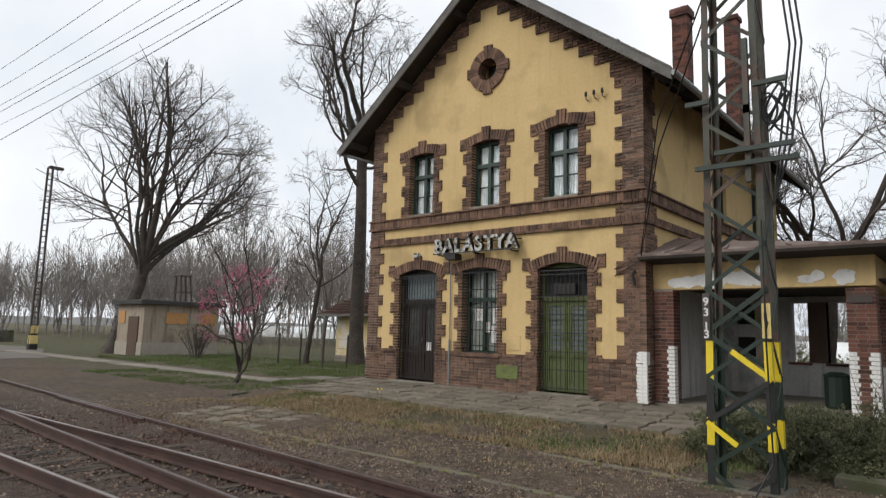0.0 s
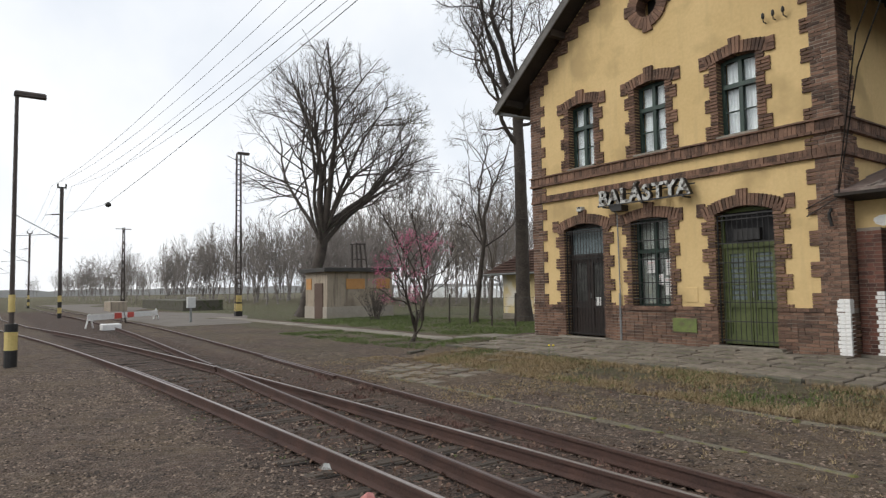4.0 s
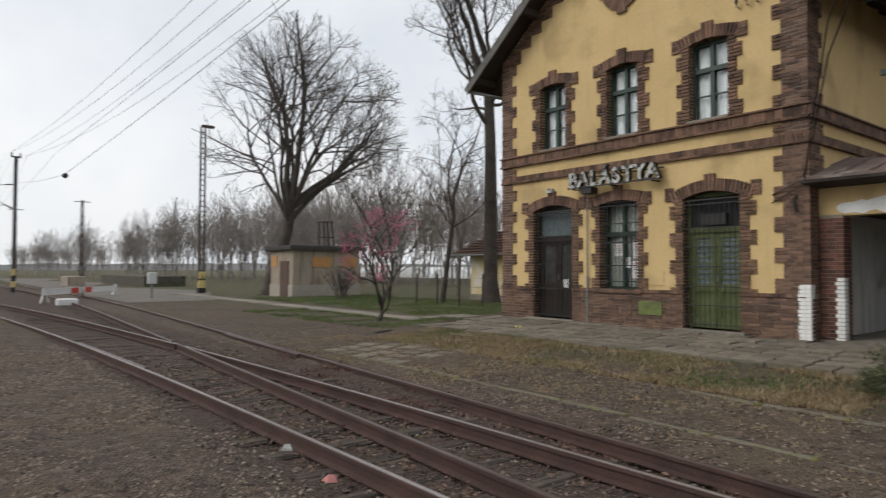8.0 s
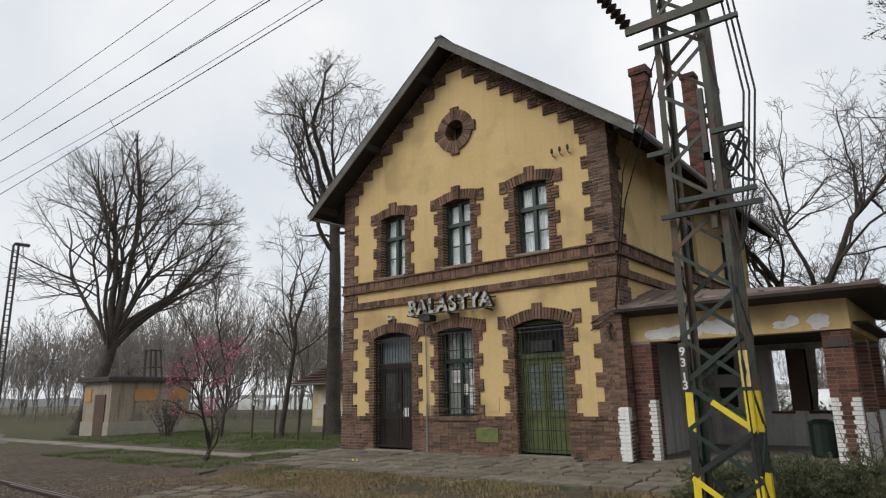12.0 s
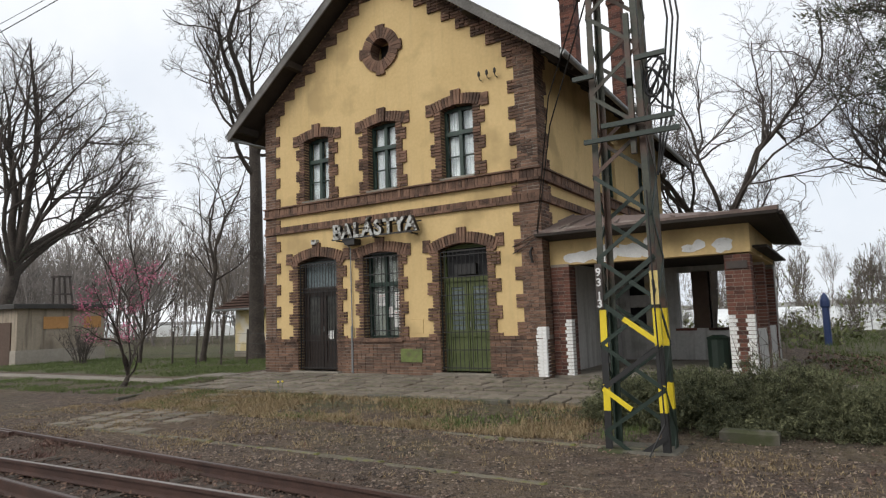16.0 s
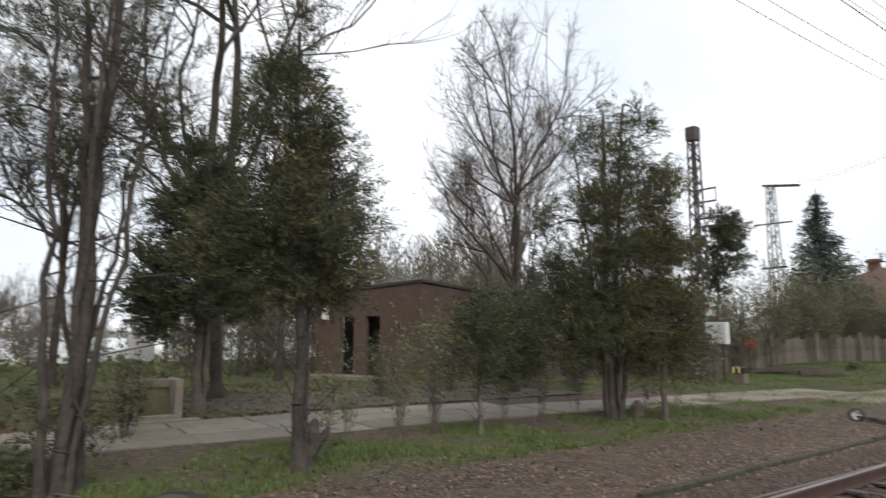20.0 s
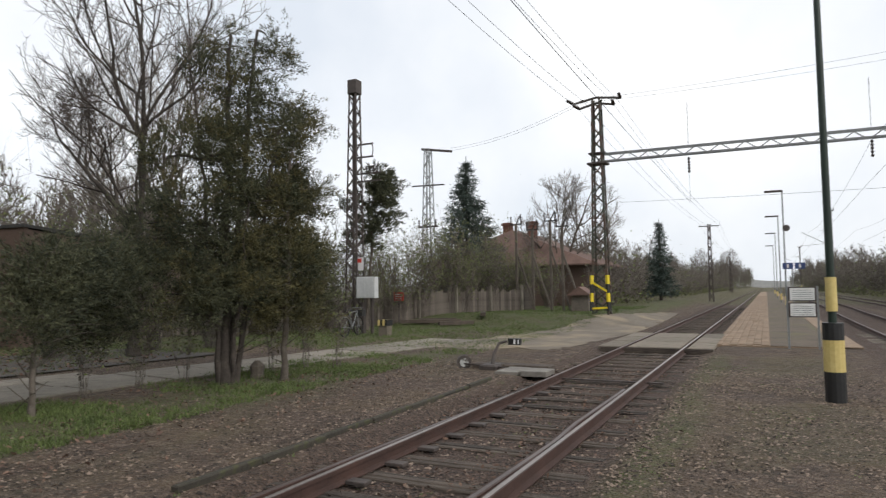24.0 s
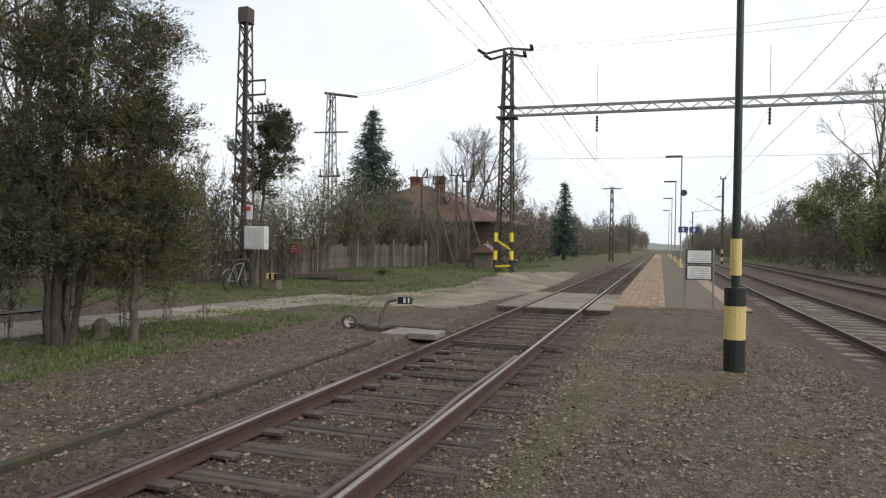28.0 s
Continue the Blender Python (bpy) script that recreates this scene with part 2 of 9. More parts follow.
LETTER = mat("weathered_white_letters", (0.30, 0.31, 0.29), (0.58, 0.59, 0.56), 20, 5, 0.7, 0.1, stain=(0.06, 0.05, 0.04), stain_scale=9, stain_at=0.47)
TOWERSTEEL = mat("weathered_green_steel", (0.020, 0.024, 0.017), (0.070, 0.074, 0.052), 25, 3, 0.6, 0.2, stain=(0.080, 0.046, 0.032), stain_scale=2.2, stain_at=0.47)
DARKGREEN = mat("fresh_dark_green_steel", (0.006, 0.015, 0.010), (0.014, 0.031, 0.020), 25, 3, 0.5, 0.1)
GREYSTEEL = mat("galvanised_steel", (0.17, 0.18, 0.18), (0.30, 0.31, 0.31), 25, 3, 0.5, 0.1, metal=0.4)
RUSTSTEEL = mat("dark_rusty_steel", (0.03, 0.026, 0.024), (0.09, 0.07, 0.06), 25, 3, 0.7, 0.2)
YELLOW = mat("yellow_paint", (0.62, 0.46, 0.01), (0.76, 0.60, 0.03), 20, 3, 0.5, 0.1, stain=(0.40, 0.32, 0.06), stain_scale=6, stain_at=0.66)
PALEYELLOW = mat("faded_yellow_paint", (0.50, 0.38, 0.12), (0.66, 0.53, 0.22), 20, 3, 0.6, 0.1)
BLACK = mat("black_paint", (0.008, 0.008, 0.008), (0.02, 0.02, 0.02), 20, 3, 0.5, 0.1)
WHITEPAINT = mat("white_paint", (0.55, 0.55, 0.54), (0.75, 0.75, 0.74), 20, 3, 0.6, 0.1)
REDPAINT = mat("red_paint", (0.42, 0.03, 0.02), (0.55, 0.06, 0.04), 20, 3, 0.5, 0.1)
RAILSIDE = mat("rusty_rail", (0.022, 0.012, 0.010), (0.088, 0.044, 0.032), 60, 2, 0.75, 0.3)
RAILTOP = mat("worn_rail_head", (0.04, 0.027, 0.022), (0.13, 0.10, 0.088), 40, 1.0, 0.42, 0.1, metal=0.35)
RAILBRIGHT = mat("bright_rail_head", (0.15, 0.13, 0.115), (0.34, 0.31, 0.29), 30, 0.6, 0.42, 0.05, metal=0.55)
SLEEPER = mat("old_wooden_sleeper", (0.010, 0.0075, 0.006), (0.115, 0.090, 0.070), 55, 2, 0.9, 1.0, vary=0.35, along=0.05)
MAINSLEEPER = mat("brown_stained_sleeper", (0.085, 0.072, 0.056), (0.19, 0.165, 0.13), 25, 2, 0.92, 0.5, vary=0.5)
CONCRETE = mat("weathered_concrete", (0.13, 0.115, 0.092), (0.265, 0.235, 0.192), 25, 1.5, 0.92, 0.4, vary=0.4, stain=(0.13, 0.12, 0.09), stain_scale=1.6, stain_at=0.56)
PAVER = mat("worn_paving_slab", (0.105, 0.088, 0.067), (0.215, 0.182, 0.142), 25, 1.5, 0.92, 0.45, vary=0.5, stain=(0.09, 0.09, 0.055), stain_scale=1.8, stain_at=0.57)
DARKKERB = mat("damp_dark_kerb", (0.018, 0.016, 0.012), (0.060, 0.052, 0.038), 25, 2, 0.92, 0.5, vary=0.3, stain=(0.055, 0.054, 0.024), stain_scale=9.0, stain_at=0.52)
OLDEDGE = mat("pale_sunken_edging", (0.07, 0.06, 0.042), (0.175, 0.155, 0.115), 25, 3, 0.92, 0.5, vary=0.4, stain=(0.11, 0.11, 0.03), stain_scale=3.0, stain_at=0.5)
KERB = mat("mossy_concrete_kerb", (0.05, 0.046, 0.036), (0.125, 0.115, 0.09), 25, 2, 0.92, 0.5, vary=0.3, stain=(0.045, 0.05, 0.02), stain_scale=2.0, stain_at=0.5)
CLINKER = mat("yellow_brown_clinker", (0.155, 0.108, 0.070), (0.28, 0.202, 0.138), 25, 1.5, 0.9, 0.4, vary=0.5)
HUTWALL = mat("grey_brown_render", (0.27, 0.225, 0.17), (0.38, 0.325, 0.255), 10, 0.8, 0.93, 0.2, stain=(0.22, 0.18, 0.14), stain_scale=0.9, stain_at=0.57)
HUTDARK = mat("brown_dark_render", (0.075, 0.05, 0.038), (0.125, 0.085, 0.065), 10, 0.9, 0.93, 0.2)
TARROOF = mat("tar_felt", (0.03, 0.03, 0.03), (0.07, 0.066, 0.06), 15, 2, 0.9, 0.3)
ORANGEBOARD = mat("orange_chipboard", (0.40, 0.20, 0.07), (0.55, 0.30, 0.12), 40, 5, 0.85, 0.1)
TILEROOF = mat("old_tile_roof", (0.085, 0.054, 0.044), (0.185, 0.115, 0.092), 15, 1.0, 0.9, 0.4, vary=0.3)
YELLOWWALL = mat("pale_yellow_wall", (0.50, 0.40, 0.20), (0.66, 0.55, 0.32), 10, 0.7, 0.92, 0.15, stain=(0.66, 0.62, 0.54), stain_scale=0.9, stain_at=0.52)
BARK = mat("dark_bark", (0.022, 0.018, 0.015), (0.088, 0.072, 0.060), 14, 2, 0.95, 0.8)
TWIG = mat("bare_twigs", (0.045, 0.038, 0.033), (0.125, 0.105, 0.09), 8, 1, 0.95, 0.0, vary=0.3)
PALEBARK = mat("grey_brown_bark", (0.06, 0.05, 0.04), (0.16, 0.135, 0.11), 14, 2, 0.95, 0.8)
PALETWIG = mat("grey_brown_twigs", (0.13, 0.11, 0.093), (0.27, 0.235, 0.20), 8, 1, 0.95, 0.0, vary=0.4)
# twig colour paled towards grey, with the haze of distance mixed in
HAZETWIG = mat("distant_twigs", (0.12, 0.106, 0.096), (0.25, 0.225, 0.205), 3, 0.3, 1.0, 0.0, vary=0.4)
LINETWIG = mat("brown_thicket_twigs", (0.065, 0.055, 0.046), (0.155, 0.135, 0.112), 3, 0.3, 1.0, 0.0, vary=0.4)
BUDS = mat("young_leaves", (0.085, 0.10, 0.032), (0.20, 0.22, 0.085), 8, 1, 0.8, 0.0, vary=0.5)
BLOSSOM = mat("pink_blossom", (0.42, 0.085, 0.17), (0.66, 0.24, 0.35), 8, 2, 0.8, 0.0, vary=0.5)
CONIFER = mat("dark_conifer_scales", (0.018, 0.024, 0.014), (0.092, 0.096, 0.047), 5, 0.8, 0.85, 0.0, vary=0.7)
CONIFERBROWN = mat("olive_conifer_scales", (0.036, 0.037, 0.015), (0.132, 0.116, 0.044), 5, 0.9, 0.85, 0.0, vary=0.7)
SPRUCE = mat("blue_green_needles", (0.020, 0.034, 0.028), (0.075, 0.10, 0.082), 5, 1, 0.85, 0.0, vary=0.6)
JUNIPER = mat("low_juniper", (0.028, 0.036, 0.018), (0.185, 0.19, 0.098), 6, 1.2, 0.85, 0.0, vary=0.7)
GRASS = mat("fresh_grass", (0.048, 0.074, 0.018), (0.135, 0.175, 0.05), 6, 1, 0.8, 0.0, vary=0.6)
STRAW = mat("dry_grass", (0.17, 0.12, 0.06), (0.34, 0.26, 0.15), 6, 1, 0.9, 0.0, vary=0.6)
DEADSTEM = mat("dead_reddish_stems", (0.085, 0.045, 0.036), (0.21, 0.125, 0.10), 6, 1, 0.9, 0.0, vary=0.6)
LEAF = mat("dry_leaves", (0.075, 0.044, 0.032), (0.19, 0.118, 0.082), 9, 2, 0.9, 0.0, vary=0.7)
STONE = mat("ballast_stone", (0.026, 0.019, 0.0148), (0.245, 0.185, 0.142), 30, 3, 0.95, 0.3, vary=1.0)
IVY = mat("ivy_leaves", (0.015, 0.03, 0.01), (0.05, 0.085, 0.03), 8, 1, 0.7, 0.0, vary=0.5)
CABLE = mat("black_cable", (0.006, 0.006, 0.006), (0.014, 0.014, 0.014), 10, 1, 0.6, 0.0)
WIRE = mat("copper_wire_patina", (0.02, 0.022, 0.022), (0.05, 0.055, 0.055), 10, 1, 0.6, 0.0)
PORCELAIN = mat("brown_insulator", (0.012, 0.009, 0.008), (0.035, 0.02, 0.016), 10, 1, 0.3, 0.0)
GREYBOX = mat("light_grey_cabinet", (0.42, 0.43, 0.43), (0.58, 0.59, 0.58), 10, 2, 0.6, 0.05)
RUBBER = mat("black_rubber", (0.01, 0.01, 0.01), (0.025, 0.025, 0.025), 30, 3, 0.9, 0.1)
FENCEWOOD = mat("grey_fence_boards", (0.06, 0.05, 0.042), (0.17, 0.145, 0.12), 20, 2, 0.95, 0.4, vary=0.6)
BLUEPAINT = mat("blue_paint", (0.02, 0.04, 0.12), (0.04, 0.07, 0.19), 20, 2, 0.6, 0.1)
TRUCKWHITE = mat("white_plastic_sheet", (0.62, 0.65, 0.66), (0.82, 0.84, 0.84), 3, 0.4, 0.6, 0.05)
GREENBOX = mat("green_meter_box", (0.07, 0.09, 0.025), (0.17, 0.21, 0.055), 20, 3, 0.6, 0.1, stain=(0.09, 0.07, 0.045), stain_scale=5, stain_at=0.55)

WEATHERBOARD = mat("weathered_grey_board", (0.07, 0.066, 0.06), (0.20, 0.19, 0.175), 20, 2, 0.9, 0.4)


def rain_streaks(m, colour, strength):
    """Faint upright dirt streaks where rain runs down a wall."""
    n, l = m.node_tree.nodes, m.node_tree.links
    b = n["Principled BSDF"]
    old_ = b.inputs["Base Color"].links[0].from_socket
    co, mp, tex, edge, over = n.new("ShaderNodeTexCoord"), n.new("ShaderNodeMapping"), n.new("ShaderNodeTexNoise"), n.new("ShaderNodeMapRange"), n.new("ShaderNodeMix")
    mp.inputs["Scale"].default_value = (5.0, 5.0, 0.45)
    l.new(co.outputs["Object"], mp.inputs["Vector"])
    l.new(mp.outputs[0], tex.inputs["Vector"])
    tex.inputs["Scale"].default_value, tex.inputs["Detail"].default_value = 1.0, 6.0
    edge.inputs["From Min"].default_value, edge.inputs["From Max"].default_value, edge.inputs["To Max"].default_value = 0.52, 0.72, strength
    l.new(tex.outputs["Fac"], edge.inputs["Value"])
    over.data_type = "RGBA"
    l.new(edge.outputs[0], over.inputs[0])
    l.new(old_, over.inputs[6])
    over.inputs[7].default_value = (*colour, 1)
    l.new(over.outputs[2], b.inputs["Base Color"])


rain_streaks(PLASTER, (0.34, 0.25, 0.13), 0.28)
rain_streaks(BAREWALL, (0.22, 0.21, 0.19), 0.6)
rain_streaks(HUTWALL, (0.12, 0.10, 0.08), 0.7)

GLASS = bpy.data.materials.new("window_glass")
GLASS.use_nodes = True
gb = GLASS.node_tree.nodes["Principled BSDF"]
gb.inputs["Base Color"].default_value = (0.9, 0.95, 0.95, 1)
gb.inputs["Roughness"].default_value, gb.inputs["IOR"].default_value = 0.03, 1.45
gb.inputs["Transmission Weight"].default_value = 1.0


# ---- ground ----
def smooth(a, b, x):
    t = np.clip((x - a) / (b - a), 0, 1)
    return t * t * (3 - 2 * t)


def path_left(x):
    """The middle of the strip of concrete slabs that runs on to the left of the station."""
    return 12.7 - 0.012 * (x + 16)


def rail_l(x):
    """The near rail of the siding: straight, then bending towards the main line."""
    d = max(-x, 0.0)
    y = 3.0 - 0.0018 * d * d if d < 34 else 3.0 - 0.0018 * 34 * 34 - 0.1224 * (d - 34)
    return max(y, -0.4) if d > 34 else y


def rail_r(x):
    """The station-side rail of the branch that leaves the siding at the points."""
    d = max(14.0 - x, 0.0)
    if d < 15:
        return 4.505 + d * d / 517
    s = min(d - 15, 60)
    return 4.94 + 0.058 * s - 0.0015 * max(s - 22, 0) ** 2


def ground_z(x, y):
    """The height of the earth."""
    x, y = np.asarray(x, float), np.asarray(y, float)
    z = 0.05 + 0 * x
    rise = smooth(8.4, 10.3, y) * 0.13 + smooth(10.3, 13.0, y) * 0.14
    z = z + rise * smooth(-17, -14, x) * (1 - smooth(-2.5, 1.0, x))
    bed = (smooth(2.2, 2.7, y) * (1 - smooth(5.18, 5.32, y))) * smooth(-70, -30, x)
    z = z - 0.095 * bed
    z = z - 0.08 * smooth(-4.6, -4.1, y) * (1 - smooth(-1.6, -1.2, y)) - 0.08 * smooth(-9.2, -8.6, y) * (1 - smooth(-5.6, -5.2, y))
    z = z + 0.42 * smooth(27, 32, x) * smooth(5.8, 8.0, y)
    return z


def gz(x, y):
    return float(ground_z(x, y))


def axis(lo, hi, step, far):
    inner = np.arange(lo, hi + step / 2, step)
    out, d, p = [], step, hi
    while p < far:
        d *= 1.35
        p += d
        out.append(p)
    low, d, p = [], step, lo
    while p > -far:
        d *= 1.35
        p -= d
        low.append(p)
    return np.array(low[::-1] + inner.tolist() + out)


def build_ground():
    xs, ys = axis(-30, 34, 0.2, 2600), axis(-9, 22, 0.17, 2600)
    gx, gy = np.meshgrid(xs, ys)
    z = ground_z(gx, gy)
    rough = np.array([noise.noise(Vector((x * 0.9, y * 0.9, 3))) for x, y in zip(gx.ravel(), gy.ravel())]).reshape(gx.shape)
    near = (np.abs(gx) < 60) & (np.abs(gy) < 40)
    z = z + np.where(near, 0.022 * rough, 0)
    fine = np.random.default_rng(4).normal(0, 0.006, z.shape)
    z = z + np.where((gx > -30) & (gx < 34) & (gy > -9) & (gy < 22), fine, 0)
    paved = (gy > 10.1) & (gy < 13.3) & (gx > -14.2) & (gx < -0.5)
    z = np.where(paved, z - 0.06, z)
    n, m = len(xs), len(ys)
    idx = np.arange(n * m).reshape(m, n)
    faces = np.stack([idx[:-1, :-1], idx[:-1, 1:], idx[1:, 1:], idx[1:, :-1]], -1).reshape(-1, 4)
    me = bpy.data.meshes.new("ground")
    me.from_pydata(np.stack([gx, gy, z], -1).reshape(-1, 3).tolist(), [], faces.tolist())
    # how much of each ground cover grows or lies where
    big = np.array([noise.noise(Vector((x * 0.33, y * 0.5, 9))) for x, y in zip(gx.ravel(), gy.ravel())]).reshape(gx.shape)
    lawn = 0.75 * smooth(13.3, 13.9, gy) * (1 - smooth(-15, -14, gx)) + smooth(9.6, 11.0, gy) * (1 - smooth(12.0, 12.3, gy)) * (1 - smooth(-15, -13.5, gx)) * 0.4
    strip_r = smooth(7.4, 8.6, gy + 0.5 * big) * (1 - smooth(10.6, 11.2, gy + 0.10 * gx * (gx > 0))) * smooth(0.5, 2.0, gx) * (1 - smooth(17, 19, gx)) * 0.75
    verge = smooth(8.8, 9.4, gy + 0.3 * big) * (1 - smooth(9.9, 10.2, gy)) * smooth(-14, -10, gx) * (1 - smooth(-2.6, -2.0, gx)) * 0.4
    back = smooth(15.0, 16.5, gy + big) * smooth(-1, 1, gx) * 0.75 + smooth(11.5, 12.5, gy - 0.02 * gx) * smooth(17, 20, gx) * 0.85 + smooth(24, 28, gx) * smooth(6.2, 7.4, gy) * 0.9
    moss = 0.6 * smooth(1.75, 2.0, gy + 0.2 * big) * (1 - smooth(2.25, 2.45, gy)) * smooth(4, 7, gx) * (1 - smooth(18, 20, gx)) + 0.25 * smooth(-0.6, 0.2, gy) * (1 - smooth(1.2, 1.7, gy)) * smooth(6, 9, gx) * (1 - smooth(18, 20, gx)) * (big > -0.05)
    grass = np.clip(moss + lawn + strip_r + verge + back + 0.16 * smooth(5.8, 7.0, gy) * (big > 0.1), 0, 1)
    far = (np.abs(gx) > 70) | (gy > 34) | (gy < -12)
    grass = np.where(far, 0.55, grass)
    bed = np.clip(smooth(2.1, 2.6, gy) * (1 - smooth(5.0, 5.6, gy)) + smooth(-5.0, -4.4, gy) * (1 - smooth(-1.4, -0.6, gy)) + smooth(-9.4, -8.8, gy) * (1 - smooth(-5.6, -5.0, gy)), 0, 1)
    bed = np.where(far, 0, bed)
    for name, data in (("grass", grass), ("ballast", bed)):
        me.attributes.new(name, "FLOAT", "POINT").data.foreach_set("value", data.ravel().astype(np.float32))
    me.polygons.foreach_set("use_smooth", [True] * len(me.polygons))
    m = bpy.data.materials.new("gravelly_earth")
    m.use_nodes = True
    nd, l = m.node_tree.nodes, m.node_tree.links
    b = nd["Principled BSDF"]
    b.inputs["Roughness"].default_value = 0.97
    co = nd.new("ShaderNodeTexCoord")

    def tex(scale, detail=6.0, kind="ShaderNodeTexNoise"):
        t = nd.new(kind)
        t.inputs["Scale"].default_value = scale
        if kind == "ShaderNodeTexNoise":
            t.inputs["Detail"].default_value, t.inputs["Roughness"].default_value = detail, 0.7
        l.new(co.outputs["Object"], t.inputs["Vector"])
        return t

    def mixed(fac, a, c):
        x = nd.new("ShaderNodeMix")
        x.data_type = "RGBA"
        for sock, v in ((x.inputs[0], fac), (x.inputs[6], a), (x.inputs[7], c)):
            if hasattr(v, "links"):
                l.new(v, sock)
            else:
                sock.default_value = v
        return x.outputs[2]

    def steps(value, lo, hi):
        r = nd.new("ShaderNodeMapRange")
        r.inputs["From Min"].default_value, r.inputs["From Max"].default_value = lo, hi
        l.new(value, r.inputs["Value"])
        return r.outputs[0]

    def attribute(name):
        a = nd.new("ShaderNodeAttribute")
        a.attribute_name = name
        return a.outputs["Fac"]

    def times(a, c):
        x = nd.new("ShaderNodeMath")
        x.operation = "MULTIPLY"
        l.new(a, x.inputs[0])
        if hasattr(c, "links"):
            l.new(c, x.inputs[1])
        else:
            x.inputs[1].default_value = c
        return x.outputs[0]

    pebbles = tex(38, kind="ShaderNodeTexVoronoi")
    cobble = tex(15, kind="ShaderNodeTexVoronoi")
    grit, patch, wide = tex(90), tex(3.2), tex(0.45)
    earth = mixed(steps(grit.outputs["Fac"], 0.3, 0.72), (0.0145, 0.0092, 0.0066, 1), (0.150, 0.101, 0.072, 1))
    earth = mixed(steps(pebbles.outputs["Color"], 0.60, 0.90), earth, (0.205, 0.150, 0.110, 1))
    earth = mixed(times(steps(patch.outputs["Fac"], 0.45, 0.62), 0.6), earth, (0.036, 0.027, 0.021, 1))
    earth = mixed(times(steps(wide.outputs["Fac"], 0.47, 0.58), 0.5), earth, (0.128, 0.092, 0.052, 1))
    earth = mixed(times(steps(cobble.outputs["Color"], 0.62, 0.95), 0.6), earth, (0.165, 0.128, 0.096, 1))
    earth = mixed(times(steps(cobble.outputs["Color"], 0.34, 0.10), 0.55), earth, (0.018, 0.014, 0.011, 1))
    stones = mixed(steps(pebbles.outputs["Color"], 0.1, 0.9), (0.0150, 0.0098, 0.0074, 1), (0.125, 0.082, 0.061, 1))
    earth = mixed(attribute("ballast"), earth, stones)
    turf = mixed(steps(tex(24).outputs["Fac"], 0.35, 0.7), (0.030, 0.048, 0.012, 1), (0.105, 0.13, 0.036, 1))
    turf = mixed(times(steps(tex(1.6).outputs["Fac"], 0.45, 0.6), 0.6), turf, (0.11, 0.085, 0.045, 1))
    l.new(mixed(times(attribute("grass"), steps(tex(7).outputs["Fac"], 0.28, 0.55)), earth, turf), b.inputs["Base Color"])
    bump = nd.new("ShaderNodeBump")
    bump.inputs["Strength"].default_value, bump.inputs["Distance"].default_value = 1.0, 0.035
    l.new(pebbles.outputs["Distance"], bump.inputs["Height"])
    l.new(bump.outputs[0], b.inputs["Normal"])
    me.materials.append(m)
    return tagged(new("ground", me), "dark gravelly earth with grass patches", "ground", kind="structure")


ground = build_ground()


# ---- tracks ----
def rail_shape(pts, top):
    """A rail of true section along points in x and y: foot, web and head; returns the body and the bright running surface."""
    body, shine = Shape(), Shape()
    sec = [(-0.065, -0.14), (0.065, -0.14), (0.065, -0.128), (0.012, -0.112), (0.012, -0.04), (0.035, -0.032), (0.035, -0.002), (-0.035, -0.002), (-0.035, -0.032), (-0.012, -0.04), (-0.012, -0.112), (-0.065, -0.128)]
    rings, tops = [], []
    for i, (x, y) in enumerate(pts):
        a, c = Vector(pts[max(i - 1, 0)]), Vector(pts[min(i + 1, len(pts) - 1)])
        d = (c - a).normalized()
        s = Vector((-d.y, d.x))
        rings.append([(x + s.x * u, y + s.y * u, top + w) for u, w in sec])
        tops.append([(x + s.x * u, y + s.y * u, top + w) for u, w in ((-0.022, -0.004), (0.024, -0.004), (0.019, 0.001), (-0.016, 0.001))])
    body.tube_rings(rings)
    shine.tube_rings(tops)
    return body, shine


def rail(parent, fn, xs, top=0.12, worn=RAILTOP):
    body, shine = rail_shape([(x, fn(x)) for x in xs], top)
    r = part("rail", body, RAILSIDE, parent)
    part("running_surface", shine, worn, r)


def spread(a, b, near=1.2, far=12.0):
    out, x = [a], a
    while x < b:
        x += near if -45 < x < 45 else far
        out.append(min(x, b))
    return out


def sleeper_mesh(name, length, material):
    """A baulk; old wooden ones are split along the grain into three uneven strips."""
    if material is not SLEEPER:
        return Shape().bevel_box(-0.12, 0.12, -length / 2, length / 2, -0.14, 0.0, 0.02).mesh(name, material)
    s = Shape()
    for x0, x1, top, end in ((-0.12, -0.045, -0.006, 0.03), (-0.039, 0.048, 0.0, 0.0), (0.053, 0.12, -0.010, 0.055)):
        s.bevel_box(x0, x1, -length / 2 + end, length / 2 - end * 0.6, -0.14, top, 0.010)
    return s.mesh(name, material)


siding = thing("railway_siding", (0, 3.75, 0), "rusty siding track on dark wooden sleepers", "railway track", kind="structure")
rail(siding, rail_l, spread(-110, 500), worn=RAILBRIGHT)
rail(siding, lambda x: rail_l(x) + 1.505, spread(-110, -14.0), worn=RAILBRIGHT)
rail(siding, lambda x: rail_l(x) + 1.505, spread(-13.8, 12.5, 1.0), worn=RAILBRIGHT)
rail(siding, lambda x: 4.505 if x > 14 else rail_r(x), spread(-110, 500))
rail(siding, lambda x: rail_r(x) - 1.505, spread(-110, -14.5))
rail(siding, lambda x: rail_r(x) - 1.505 + (0.06 if x > 9 else 0.0), spread(-14.2, 12.5, 1.0))
check = lambda x: rail_l(x) + 0.075
rail(siding, check, spread(-15.5, -11.0, 1.0), 0.115)
rail(siding, lambda x: rail_r(x) - 0.075, spread(-15.5, -11.0, 1.0), 0.115)
rng = random.Random(7)
